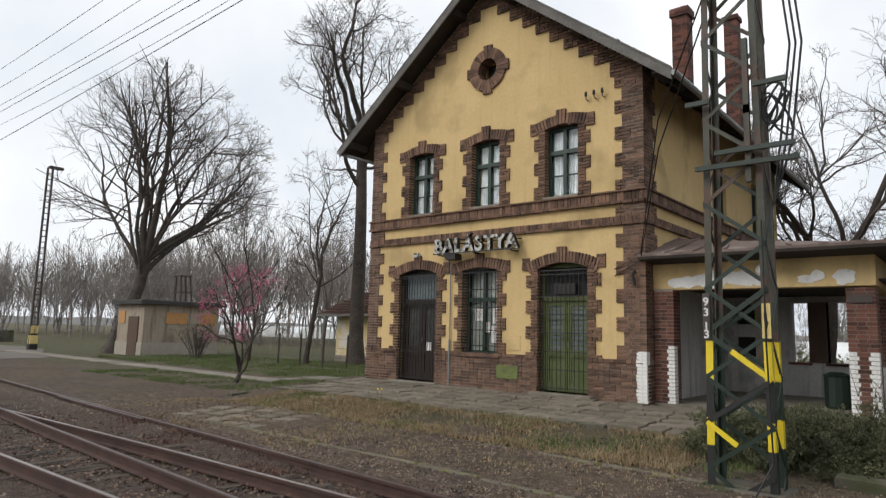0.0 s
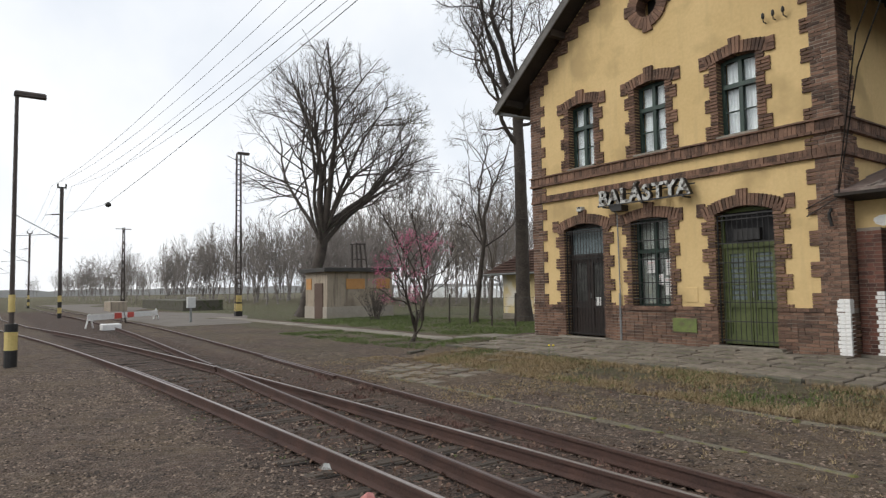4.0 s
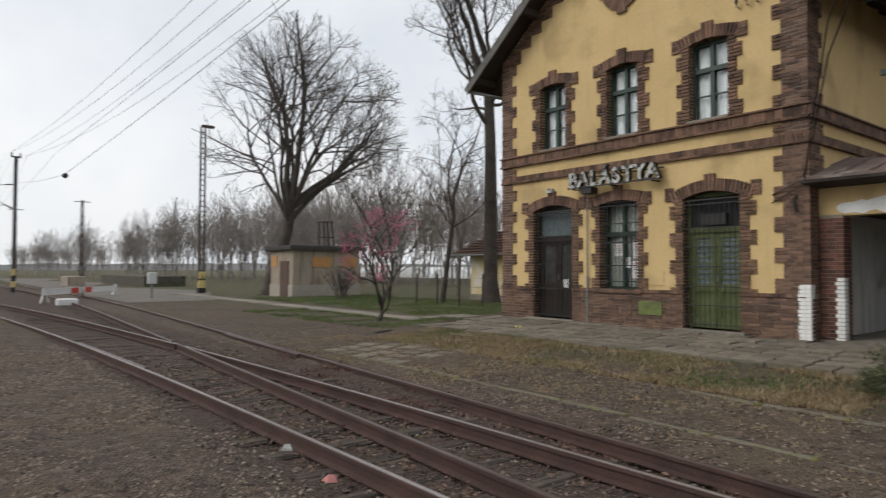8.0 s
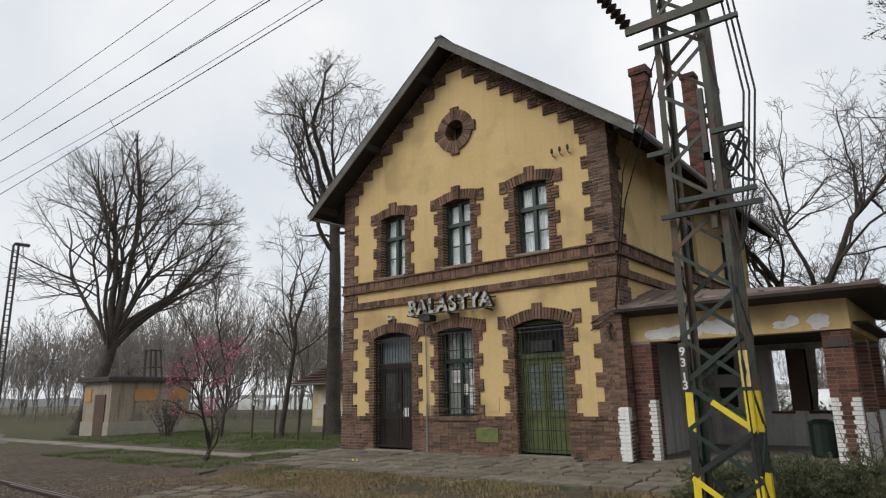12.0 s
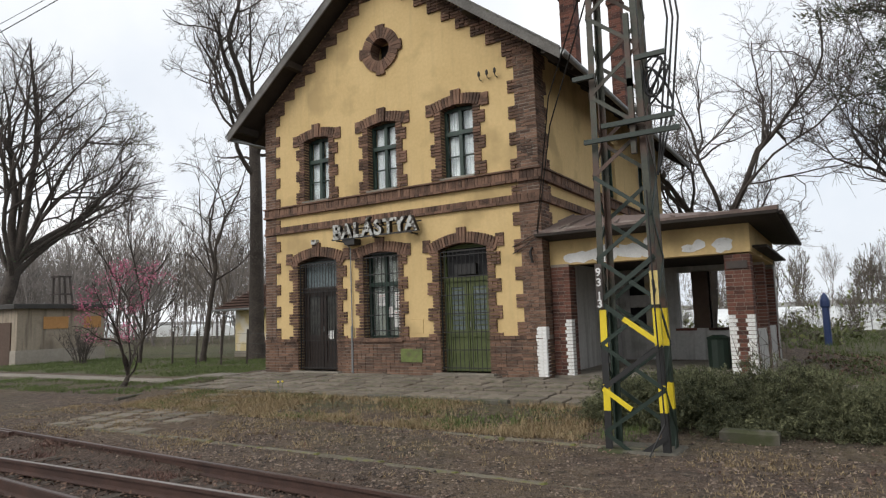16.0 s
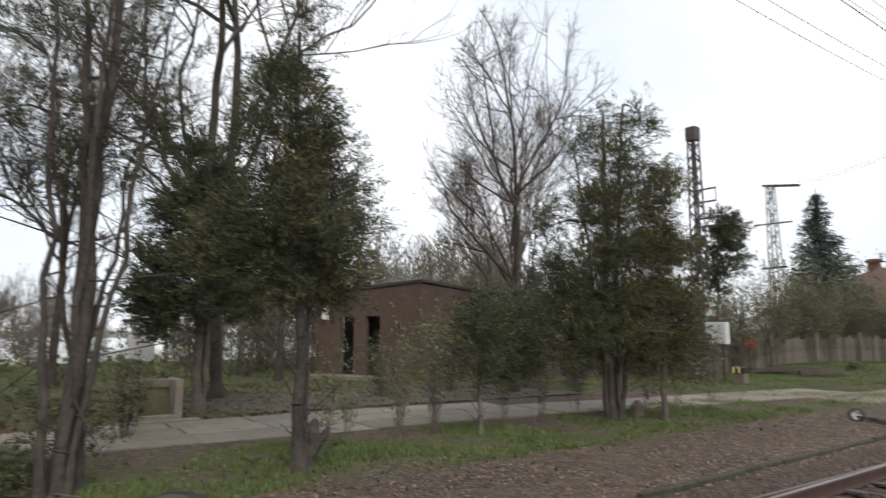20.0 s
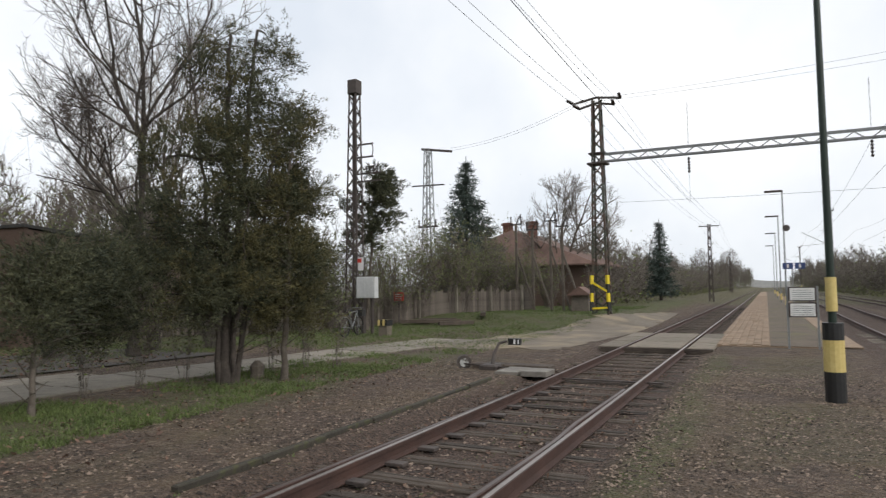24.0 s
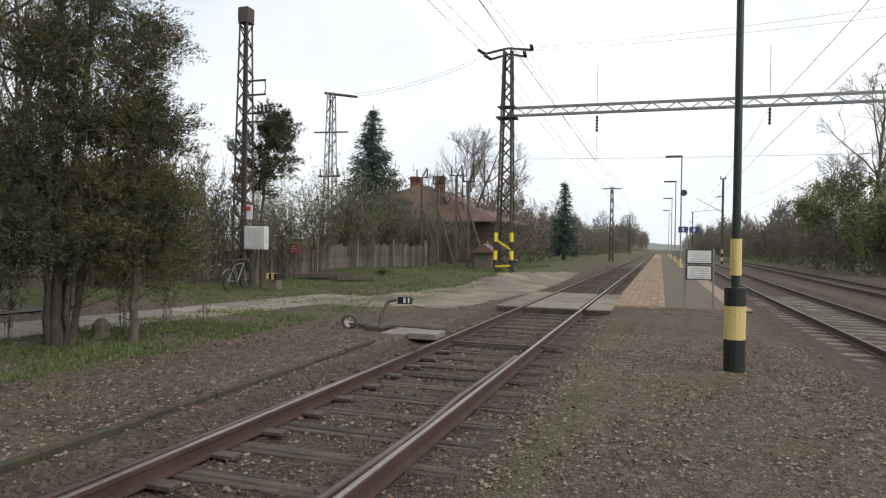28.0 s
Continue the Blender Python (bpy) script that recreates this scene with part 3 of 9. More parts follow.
short, mid, long_ = (sleeper_mesh("sleeper", w, SLEEPER) for w in (2.5, 3.2, 4.2))
x = -44.0
while x < 58:
    a, b = rail_l(x), (4.505 if x > 14 else rail_r(x))
    if 19.6 < x < 25.6:
        x += 0.66
        continue
    if x < -18:
        piece(short, siding, (x, a + 0.75, -0.026 + rng.uniform(-0.008, 0.006)), rng.uniform(-0.02, 0.02))
        piece(short, siding, (x + 0.1, b - 0.75, -0.026 + rng.uniform(-0.008, 0.006)), rng.uniform(-0.02, 0.02))
    else:
        span = b - a
        piece(short if span < 1.75 else mid if span < 2.3 else long_, siding, (x, (a + b) / 2, (-0.028 if x < 4 else -0.014) + rng.uniform(-0.010, 0.006)), rng.uniform(-0.025, 0.025))
    x += 0.66

for name, ya, lab in (("main_line", -2.15, "main line track on concrete sleepers"), ("far_main_line", -6.4, "second main line track on concrete sleepers")):
    line = thing(name, (0, ya - 0.75, 0), lab, "railway track", kind="structure")
    for y in (ya, ya - 1.505):
        rail(line, lambda x, y=y: y + (0.00022 * (x + 20) ** 2 if -70 < x < -20 else 0.55 if x <= -70 else -0.0004 * (x - 20) ** 2 if 20 < x < 60 else -0.64 if x >= 60 else 0), spread(-600, 700))
    slab_ = sleeper_mesh("concrete_sleeper", 2.5, MAINSLEEPER)
    lo, hi = (-42, 30) if ya > -5 else (-42, 6)
    for k in range(int((hi - lo) / 0.62)):
        xx = lo + k * 0.62
        piece(slab_, line, (xx, ya - 0.75, 0.012 if xx < -3 else -0.020))


# ---- the station building ----
FY, XL, XR, XC = 13.0, -13.55, -5.35, -9.45      # front face, corners and middle of the gable front
BACK, BASE, EAVE = 24.0, 0.30, 7.62
SLOPE, RIDGE = 0.774, 10.86
BRK = random.Random(21)
COURSE = 0.074


def roof_z(x):
    return RIDGE - SLOPE * abs(x - XC)


def wall_strips(shape, x0, x1, z0, top, y0, y1, holes):
    """A wall along x with thickness y0 to y1, an upper edge top(x) and rectangular holes (xa, xb, za, zb)."""
    cuts = sorted({x0, x1, *[h[0] for h in holes], *[h[1] for h in holes], *([XC] if x0 < XC < x1 else [])})
    for a, b in zip(cuts, cuts[1:]):
        low = z0
        for h in sorted([h for h in holes if h[0] < (a + b) / 2 < h[1]], key=lambda h: h[2]):
            if h[2] > low:
                shape.prism([(a, low), (b, low), (b, h[2]), (a, h[2])], y0, y1)
            low = h[3]
        shape.prism([(a, low), (b, low), (b, top(b)), (a, top(a))], y0, y1)


def brick_box(shape, x0, x1, y0, y1, z0, z1):
    """One brick with a slightly uneven face."""
    d = BRK.uniform(-0.009, 0.009)
    shape.box(x0, x1, y0 + d, y1, z0, z1)


def course_row(shape, x0, x1, z, y0=FY - 0.035, y1=FY + 0.05, length=0.255, h=COURSE, odd=False):
    """A course of bricks from x0 to x1 at height z."""
    x = x0
    first = length / 2 if odd else length
    while x < x1 - 0.02:
        e = min(x + first, x1)
        if x1 - e < 0.07:
            e = x1
        brick_box(shape, x + 0.007, e - 0.007, y0, y1, z + 0.009, z + h - 0.009)
        x, first = e, length * (0.5 if BRK.random() < 0.4 else 1.0)


def course_side(shape, ya, yb, z, x0=XR - 0.05, x1=XR + 0.035, length=0.255, h=COURSE, odd=False):
    """The same along y, on the side wall that faces right."""
    y = ya
    first = length / 2 if odd else length
    while y < yb - 0.02:
        e = min(y + first, yb)
        if yb - e < 0.07:
            e = yb
        shape.box(x0, x1 + BRK.uniform(-0.004, 0.004), y + 0.007, e - 0.007, z + 0.009, z + h - 0.009)
        y, first = e, length * (0.5 if BRK.random() < 0.4 else 1.0)


station = thing("station_building", (XC, FY + 5, BASE), "two-storey ochre station with brown brick trim", "house")
WINDOWS = [(-11.65, 0.44, 4.83, 6.55), (-9.47, 0.44, 4.83, 6.55), (-7.30, 0.44, 4.83, 6.55)]
DOORS = [(-11.68, 0.68, 0.38, 3.34), (-7.28, 0.64, 0.40, 3.31)]
GROUND_WINDOW = (-9.60, 0.54, 1.17, 3.30)
holes = [(c - w, c + w, a, b) for c, w, a, b in WINDOWS + DOORS + [GROUND_WINDOW]] + [(XC - 0.30, XC + 0.30, 8.13, 8.73)]
front = Shape()
wall_strips(front, XL, XR, BASE, lambda x: roof_z(x) - 0.12, FY, FY + 0.42, holes)
wall_front = part("front_wall", front.weld(), PLASTER, station, "ochre plaster gable wall")
side_holes = [(17.9, 18.75, 4.83, 6.5), (21.3, 22.15, 4.83, 6.5)]
right = Shape()
for a, b in ((FY + 0.42, 17.9), (18.75, 21.3), (22.15, BACK)):
    right.box(XR - 0.42, XR, a, b, BASE, EAVE)
for a, b, lo, hi in side_holes:
    right.box(XR - 0.42, XR, a, b, BASE, lo).box(XR - 0.42, XR, a, b, hi, EAVE)
part("side_wall", right.weld(), PLASTER, station, "ochre plaster side wall")
part("side_wall", Shape().box(XL, XL + 0.42, FY + 0.42, BACK, BASE, EAVE), PLASTER, station)
rear = Shape()
wall_strips(rear, XL, XR, BASE, lambda x: roof_z(x) - 0.12, BACK, BACK + 0.42, [])
part("rear_wall", rear, PLASTER, station)
# floors and inner wall coloured near-black for the unlit rooms
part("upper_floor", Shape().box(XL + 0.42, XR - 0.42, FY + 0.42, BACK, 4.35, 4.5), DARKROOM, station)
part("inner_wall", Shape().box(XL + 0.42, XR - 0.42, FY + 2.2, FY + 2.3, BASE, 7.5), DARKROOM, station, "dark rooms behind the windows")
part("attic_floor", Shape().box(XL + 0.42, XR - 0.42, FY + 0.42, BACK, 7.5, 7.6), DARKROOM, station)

# roof with overhanging verge and eaves
OVER, FRONT_Y, BACK_Y = 0.87, 12.38, 24.9
for sgn, nm in ((-1, "left"), (1, "right")):
    e = XC + sgn * (4.1 + OVER)
    deck = Shape()
    deck.add([(XC, FRONT_Y, RIDGE - 0.09), (e, FRONT_Y, roof_z(e) - 0.09), (e, BACK_Y, roof_z(e) - 0.09), (XC, BACK_Y, RIDGE - 0.09),
              (XC, FRONT_Y, RIDGE - 0.04), (e, FRONT_Y, roof_z(e) - 0.04), (e, BACK_Y, roof_z(e) - 0.04), (XC, BACK_Y, RIDGE - 0.04)],
             [(0, 1, 2, 3), (7, 6, 5, 4), (0, 4, 5, 1), (1, 5, 6, 2), (2, 6, 7, 3), (3, 7, 4, 0)])
    roof = part("roof", deck, SOFFIT, station, "steep grey slate roof with dark timber soffit")
    # overlapping slates, course by course
    slates, rows = Shape(), 21
    run = 4.1 + OVER + 0.05
    for r in range(rows):
        u0, u1 = run * r / rows, run * (r + 1) / rows + 0.05
        for k in range(34):
            y0 = FRONT_Y - 0.04 + k * (BACK_Y - FRONT_Y + 0.08) / 34
            y1 = y0 + (BACK_Y - FRONT_Y + 0.08) / 34 - 0.012
            lift = BRK.uniform(0, 0.006)
            xa, xb = XC + sgn * u0, XC + sgn * u1
            za, zb = RIDGE - SLOPE * u0 - 0.035, RIDGE - SLOPE * u1 - 0.010 + lift
            v = [(xa, y0, za), (xb, y0, zb), (xb, y1, zb), (xa, y1, za), (xa, y0, za + 0.014), (xb, y0, zb + 0.016), (xb, y1, zb + 0.016), (xa, y1, za + 0.014)]
            slates.add(v, [(0, 1, 2, 3), (7, 6, 5, 4), (0, 4, 5, 1), (1, 5, 6, 2), (2, 6, 7, 3), (3, 7, 4, 0)])
    part("slate_covering", slates, SLATE, roof, kind="stuff")
    verge = Shape()
    verge.add([(XC, FRONT_Y - 0.03, RIDGE + 0.03), (e, FRONT_Y - 0.03, roof_z(e) + 0.03), (e, FRONT_Y - 0.03, roof_z(e) - 0.25), (XC, FRONT_Y - 0.03, RIDGE - 0.25),
               (XC, FRONT_Y + 0.01, RIDGE + 0.03), (e, FRONT_Y + 0.01, roof_z(e) + 0.03), (e, FRONT_Y + 0.01, roof_z(e) - 0.25), (XC, FRONT_Y + 0.01, RIDGE - 0.25)],
              [(0, 1, 2, 3), (7, 6, 5, 4), (0, 4, 5, 1), (1, 5, 6, 2), (2, 6, 7, 3), (3, 7, 4, 0)])
    part("bargeboard", verge, WEATHERBOARD, roof, "dark weathered bargeboard")
    for t in (0.16, 0.55, 0.93):
        u = t * (4.1 + OVER)
        xx = XC + sgn * u
        part("purlin", Shape().box(xx - 0.08, xx + 0.08, FRONT_Y + 0.05, FY + 0.1, roof_z(xx) - 0.28, roof_z(xx) - 0.1), SOFFIT, roof)
    for k in range(17):
        yy = FY + 0.25 + k * 0.72
        rafter = Shape().beam((XC + sgn * 3.95, yy, roof_z(XC + 3.95) - 0.17), (XC + sgn * 4.92, yy, roof_z(XC + 4.92) - 0.17), 0.09, 0.13)
        part("rafter_end", rafter, SOFFIT, roof)
    gut = Shape()
    gx0, gz0 = e + sgn * 0.05, roof_z(e) - 0.10
    gut.tube([(gx0, FRONT_Y - 0.02, gz0), (gx0, BACK_Y, gz0 - 0.05)], 0.065, 8)
    part("gutter", gut, GREYSTEEL, station, "grey sheet-metal eaves gutter")
down = Shape().tube([(XC - 4.1 - OVER - 0.05, FRONT_Y + 0.1, roof_z(XC - 4.97) - 0.15), (XC - 4.75, FRONT_Y + 0.2, 6.78), (XL - 0.10, FY + 0.12, 6.62), (XL - 0.10, FY + 0.12, 1.4)], 0.045, 8)
part("downpipe", down, GREYSTEEL, station, "grey downpipe with a white foot")
part("downpipe_foot", Shape().tube([(XL - 0.10, FY + 0.12, 1.4), (XL - 0.10, FY + 0.12, 0.36)], 0.06, 8), WHITEPAINT, station)
part("ridge_cap", Shape().beam((XC, FRONT_Y - 0.05, RIDGE), (XC, BACK_Y, RIDGE), 0.22, 0.05), SLATE, station)

# brick plinth
plinth = part("plinth_core", Shape().box(XL - 0.02, -12.375, FY - 0.03, FY + 0.1, BASE - 0.1, 1.13).box(-10.985, -7.935, FY - 0.03, FY + 0.1, BASE - 0.1, 1.13).box(-6.625, XR + 0.02, FY - 0.03, FY + 0.1, BASE - 0.1, 1.13), MORTAR, station, "dark mortar of the plinth")
courses = Shape()
for k in range(11):
    z = 0.31 + k * COURSE
    for a, b in ((XL - 0.03, -12.36), (-11.0, -7.92), (-6.64, XR + 0.03)):
        course_row(courses, a, b, z, FY - 0.05, FY + 0.02, odd=k % 2)
part("plinth_bricks", courses, BRICK, plinth, "soot-dark brick plinth", kind="stuff")
ledge = Shape()
for a, b in ((XL - 0.03, -12.36), (-11.0, -7.92), (-6.64, XR + 0.03)):
    x = a
    while x < b - 0.03:
        brick_box(ledge, x + 0.004, min(x + 0.125, b) - 0.004, FY - 0.075, FY + 0.02, 1.13, 1.20)
        x += 0.125
part("plinth_cap", ledge, BRICK, plinth, kind="stuff")

# corner pilasters with toothed quoins; the side of the right-hand corner shows too
quoins, core = Shape(), Shape()
core.box(XR - 0.46, XR + 0.024, FY - 0.024, FY + 0.05, 1.0, 7.6).box(XR - 0.02, XR + 0.024, FY - 0.02, FY + 0.46, 1.0, 7.6)
part("corner_pilaster", Shape().box(XL - 0.01, XL + 0.37, FY - 0.024, FY + 0.05, 1.0, 7.6), MORTAR, station, "brown brick corner pilaster with toothed edges")
pil = part("corner_pilaster", core.weld(), MORTAR, station, "brown brick corner pilaster with toothed edges")
brick_sizes = {}


def brick_piece(parent, x0, x1, y0, y1, z0, z1, material=BRICK):
    """A brick as an object of its own; alike bricks share one mesh."""
    key = (round(x1 - x0, 2), round(y1 - y0, 2), round(z1 - z0, 3), material.name)
    if key not in brick_sizes:
        a, b, c = key[0] / 2 - 0.005, key[1] / 2 - 0.004, key[2] / 2 - 0.006
        brick_sizes[key] = Shape().bevel_box(-a, a, -b, b, -c, c, 0.004).mesh("brick", material)
    piece(brick_sizes[key], parent, ((x0 + x1) / 2, (y0 + y1) / 2 + BRK.uniform(-0.004, 0.004), (z0 + z1) / 2))


n = 0
while 1.20 + n * COURSE < 7.55:
    z = 1.20 + n * COURSE
    wide = (n // 4) % 2 == 0
    for left in (True, False):
        w = 0.60 if wide else 0.43
        if left:
            course_row(quoins, XL - 0.02, XL + w - 0.06, z, odd=n % 2)
        else:
            if z < 4.0:
                cuts = [XR - w - 0.03, XR - 0.33, XR - 0.215, XR - 0.10, XR + 0.036] if n % 2 else [XR - w - 0.03, XR - 0.39, XR - 0.275, XR - 0.10, XR + 0.036]
                for a, b in zip(cuts, cuts[1:]):
                    brick_piece(pil, a, b, FY - 0.036, FY + 0.05, z, z + COURSE)
                e = FY + (0.62 if wide else 0.47)
                cuts = [FY + 0.05, FY + 0.26, e] if n % 2 else [FY + 0.05, FY + 0.15, FY + 0.40, e]
                for a, b in zip(cuts, cuts[1:]):
                    brick_piece(pil, XR - 0.05, XR + 0.036, a, b, z, z + COURSE)
            else:
                course_row(quoins, XR + 0.02 - w - 0.05, XR + 0.034, z, odd=n % 2)
                course_side(quoins, FY - 0.03, FY + (0.62 if wide else 0.47), z, odd=(n + 1) % 2)
    n += 1
part("quoin_bricks", quoins, BRICK, pil, kind="stuff")
side_plinth = Shape()
for k in range(11):
    course_side(side_plinth, FY - 0.03, 13.75, 0.31 + k * COURSE, XR - 0.05, XR + 0.05, odd=k % 2)
part("side_plinth_bricks", side_plinth, BRICK, pil, kind="stuff")

# the two string courses, of upright bricks over a ledge, round the right-hand corner
for nm, z0, z1, proud, pitch in (("sill_band", 4.50, 4.76, 0.07, 0.085), ("string_course", 4.04, 4.24, 0.05, 0.085)):
    band, shelf = Shape(), Shape()
    x = XL - 0.03
    while x < XR + 0.05:
        brick_box(band, x + 0.004, x + pitch - 0.004, FY - proud, FY + 0.02, z0 + 0.06, z1)
        x += pitch
    y = FY
    while y < BACK:
        band.box(XR - 0.02, XR + proud + BRK.uniform(-0.004, 0.004), y + 0.004, y + pitch - 0.004, z0 + 0.06, z1)
        y += pitch
    course_row(shelf, XL - 0.04, XR + 0.05, z0, FY - proud - 0.03, FY + 0.02)
    course_side(shelf, FY - 0.03, BACK, z0, XR - 0.02, XR + proud + 0.03)
    if nm == "sill_band":
        shelf.prism([(XL - 0.05, z1), (XR + 0.1, z1), (XR + 0.1, z1 + 0.035), (XL - 0.05, z1 + 0.035)], FY - 0.11, FY + 0.02)
        shelf.box(XR - 0.02, XR + 0.11, FY + 0.03, BACK, z1, z1 + 0.035)
    b = part(nm, band, BRICK, station, "band of upright brown bricks", kind="stuff")
    part("brick_ledge", shelf, BRICK, b, kind="stuff")

# stepped brickwork under the gable
steps_ = Shape()
n = 0
while True:
    z = 7.40 + n * COURSE
    outer = (RIDGE - 0.14 - z - COURSE) / SLOPE
    if outer < 0.12:
        break
    stair = math.floor((z - 7.40) / 0.30)
    inner = max((RIDGE - 0.44 - (7.40 + (stair + 1) * 0.30)) / SLOPE - 0.14, 0.0)
    outer = min(outer, 4.12)
    if inner < outer:
        course_row(steps_, XC - outer, XC - inner, z, FY - 0.05, FY + 0.02, odd=n % 2)
        course_row(steps_, XC + inner, XC + outer, z, FY - 0.05, FY + 0.02, odd=n % 2)
    n += 1
part("gable_corbel", steps_, BRICK, station, "stepped brown brick band under the gable", kind="stuff")


def surround(c, w, z0, z1, wide=0.30, narrow=0.18, rise=0.14, name="window_surround"):
    """Toothed jambs and an arched head of upright bricks with a keystone, all standing proud of the plaster."""
    jamb, head = Shape(), Shape()
    n = 0
    while z0 + (n + 1) * COURSE < z1 + 0.02:
        z = z0 + n * COURSE
        d = wide if (n // 4) % 2 == 0 else narrow
        course_row(jamb, c - w - d, c - w + 0.014, z, FY - 0.04, FY + 0.30, odd=n % 2)
        course_row(jamb, c + w - 0.014, c + w + d, z, FY - 0.04, FY + 0.30, odd=(n + 1) % 2)
        n += 1
    half = w + 0.22
    count = max(int(2 * half / 0.078), 9) | 1
    for k in range(count):
        u0, u1 = -half + 2 * half * k / count, -half + 2 * half * (k + 1) / count
        mid_ = (u0 + u1) / 2
        lift = -rise * (mid_ / half) ** 2
        key = abs(k - count // 2) <= 1
        tall = 0.36 if key else 0.25
        tilt = mid_ / half * 0.10
        b = z1 + lift
        p = 0.075 if key else 0.05 + BRK.uniform(-0.004, 0.004)
        head.prism([(c + u0 + 0.004, b), (c + u1 - 0.004, b), (c + u1 - 0.004 + tilt, b + tall), (c + u0 + 0.004 + tilt, b + tall)], FY - p, FY + 0.28)
    for s in (-1, 1):
        for r in range(4):
            a, b = sorted((c + s * (half + 0.0), c + s * (w + wide + 0.10)))
            brick_box(head, a, b, FY - 0.045, FY + 0.02, z1 - 0.15 + r * COURSE + 0.004, z1 - 0.15 + (r + 1) * COURSE - 0.004)
    ob = part(name, jamb, BRICK, station, "toothed brown brick surround", kind="stuff")
    part("arched_head", head, BRICK, ob, kind="stuff")


for c, w, a, b in WINDOWS:
    surround(c, w, a, b)
surround(*GROUND_WINDOW, wide=0.26, narrow=0.14)
for c, w, a, b in DOORS:
    surround(c, w, 0.39, b, 0.32, 0.18, 0.24, "door_surround")

# round gable window; a near-black sheet gives the darkness inside
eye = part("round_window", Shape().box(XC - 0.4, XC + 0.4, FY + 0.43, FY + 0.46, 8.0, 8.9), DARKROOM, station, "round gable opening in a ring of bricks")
for k in range(28):
    a0, a1 = 2 * math.pi * k / 28 + 0.012, 2 * math.pi * (k + 1) / 28 - 0.012
    r1 = 0.66 if k % 7 in (0, 6) else 0.57
    pts = [(XC + r * math.cos(a), 8.43 + r * math.sin(a)) for r, a in ((0.29, a0), (r1, a0), (r1, a1), (0.29, a1))]
    part("ring_brick", Shape().prism(pts[::-1], FY - 0.06 + BRK.uniform(-0.004, 0.004), FY + 0.3), BRICK, eye)


def sash_window(c, w, z0, z1, parent_y=0.16, curtain=0.7, seed=1):
    """A six-light casement window with transom, curtains and a sill."""
    rr = random.Random(seed)
    y = FY + parent_y
    fr = Shape().box(c - w, c - w + 0.07, y, y + 0.09, z0, z1).box(c + w - 0.07, c + w, y, y + 0.09, z0, z1).box(c - w + 0.07, c + w - 0.07, y, y + 0.09, z1 - 0.09, z1).box(c - w + 0.07, c + w - 0.07, y, y + 0.09, z0, z0 + 0.08)
    ob = part("window", fr, GREENFRAME, station, "dark green casement window with white curtains")
    zt = z0 + (z1 - z0) * 0.64
    part("transom", Shape().box(c - w + 0.07, c + w - 0.07, y - 0.03, y + 0.09, zt - 0.05, zt + 0.05), GREENFRAME, ob)
    part("mullion", Shape().box(c - 0.045, c + 0.045, y - 0.015, y + 0.085, z0 + 0.08, z1 - 0.09), GREENFRAME, ob)
    zm = z0 + (zt - z0) * 0.5
    for s in (-1, 1):
        a, b = sorted((c + s * 0.045, c + s * (w - 0.07)))
        part("glazing_bar", Shape().box(a, b, y + 0.01, y + 0.05, zm - 0.015, zm + 0.015), GREENFRAME, ob)
        for lo, hi in ((z0 + 0.08, zt - 0.05), (zt + 0.05, z1 - 0.09)):
            g = part("pane", Shape().box(a + 0.01, b - 0.01, y + 0.045, y + 0.049, lo + 0.01, hi - 0.01), GLASS, ob)
            g.visible_shadow = False
        cloth = Shape()
        top = z1 - 0.05
        m = 14
        vs = []
        reach = a + (b - a) * (curtain + rr.uniform(-0.1, 0.2)) if s < 0 else b - (b - a) * (curtain + rr.uniform(-0.1, 0.2))
        edge = a if s < 0 else b
        for i in range(m + 1):
            xx = edge + (reach - edge) * i / m
            yy = y + 0.115 + 0.02 * math.sin(i * 1.9 + seed)
            vs += [(xx, yy, z0 + 0.05), (xx, yy, top)]
        cloth.add(vs, [(2 * i, 2 * i + 2, 2 * i + 3, 2 * i + 1) for i in range(m)])
        part("curtain", cloth, CURTAIN, ob, "white net curtain")
    part("sill", Shape().bevel_box(c - w - 0.02, c + w + 0.02, FY - 0.11, FY + 0.2, z0 - 0.035, z0 + 0.012, 0.01), CONCRETE, ob)


for i, (c, w, a, b) in enumerate(WINDOWS):
    sash_window(c, w, a, b, curtain=(0.85, 0.92, 0.98)[i], seed=i)
for ya, yb, lo, hi in side_holes:
    fr = Shape().box(XR - 0.2, XR - 0.1, ya, ya + 0.07, lo, hi).box(XR - 0.2, XR - 0.1, yb - 0.07, yb, lo, hi).box(XR - 0.2, XR - 0.1, ya, yb, hi - 0.08, hi).box(XR - 0.2, XR - 0.1, ya, yb, lo, lo + 0.08).box(XR - 0.2, XR - 0.1, (ya + yb) / 2 - 0.04, (ya + yb) / 2 + 0.04, lo, hi)
    ob = part("window", fr, GREENFRAME, station, "dark green side window")
    part("pane", Shape().box(XR - 0.16, XR - 0.155, ya + 0.05, yb - 0.05, lo + 0.05, hi - 0.05), GLASS, ob).visible_shadow = False
    part("curtain", Shape().box(XR - 0.27, XR - 0.26, ya, yb, lo, hi), CURTAIN, ob)


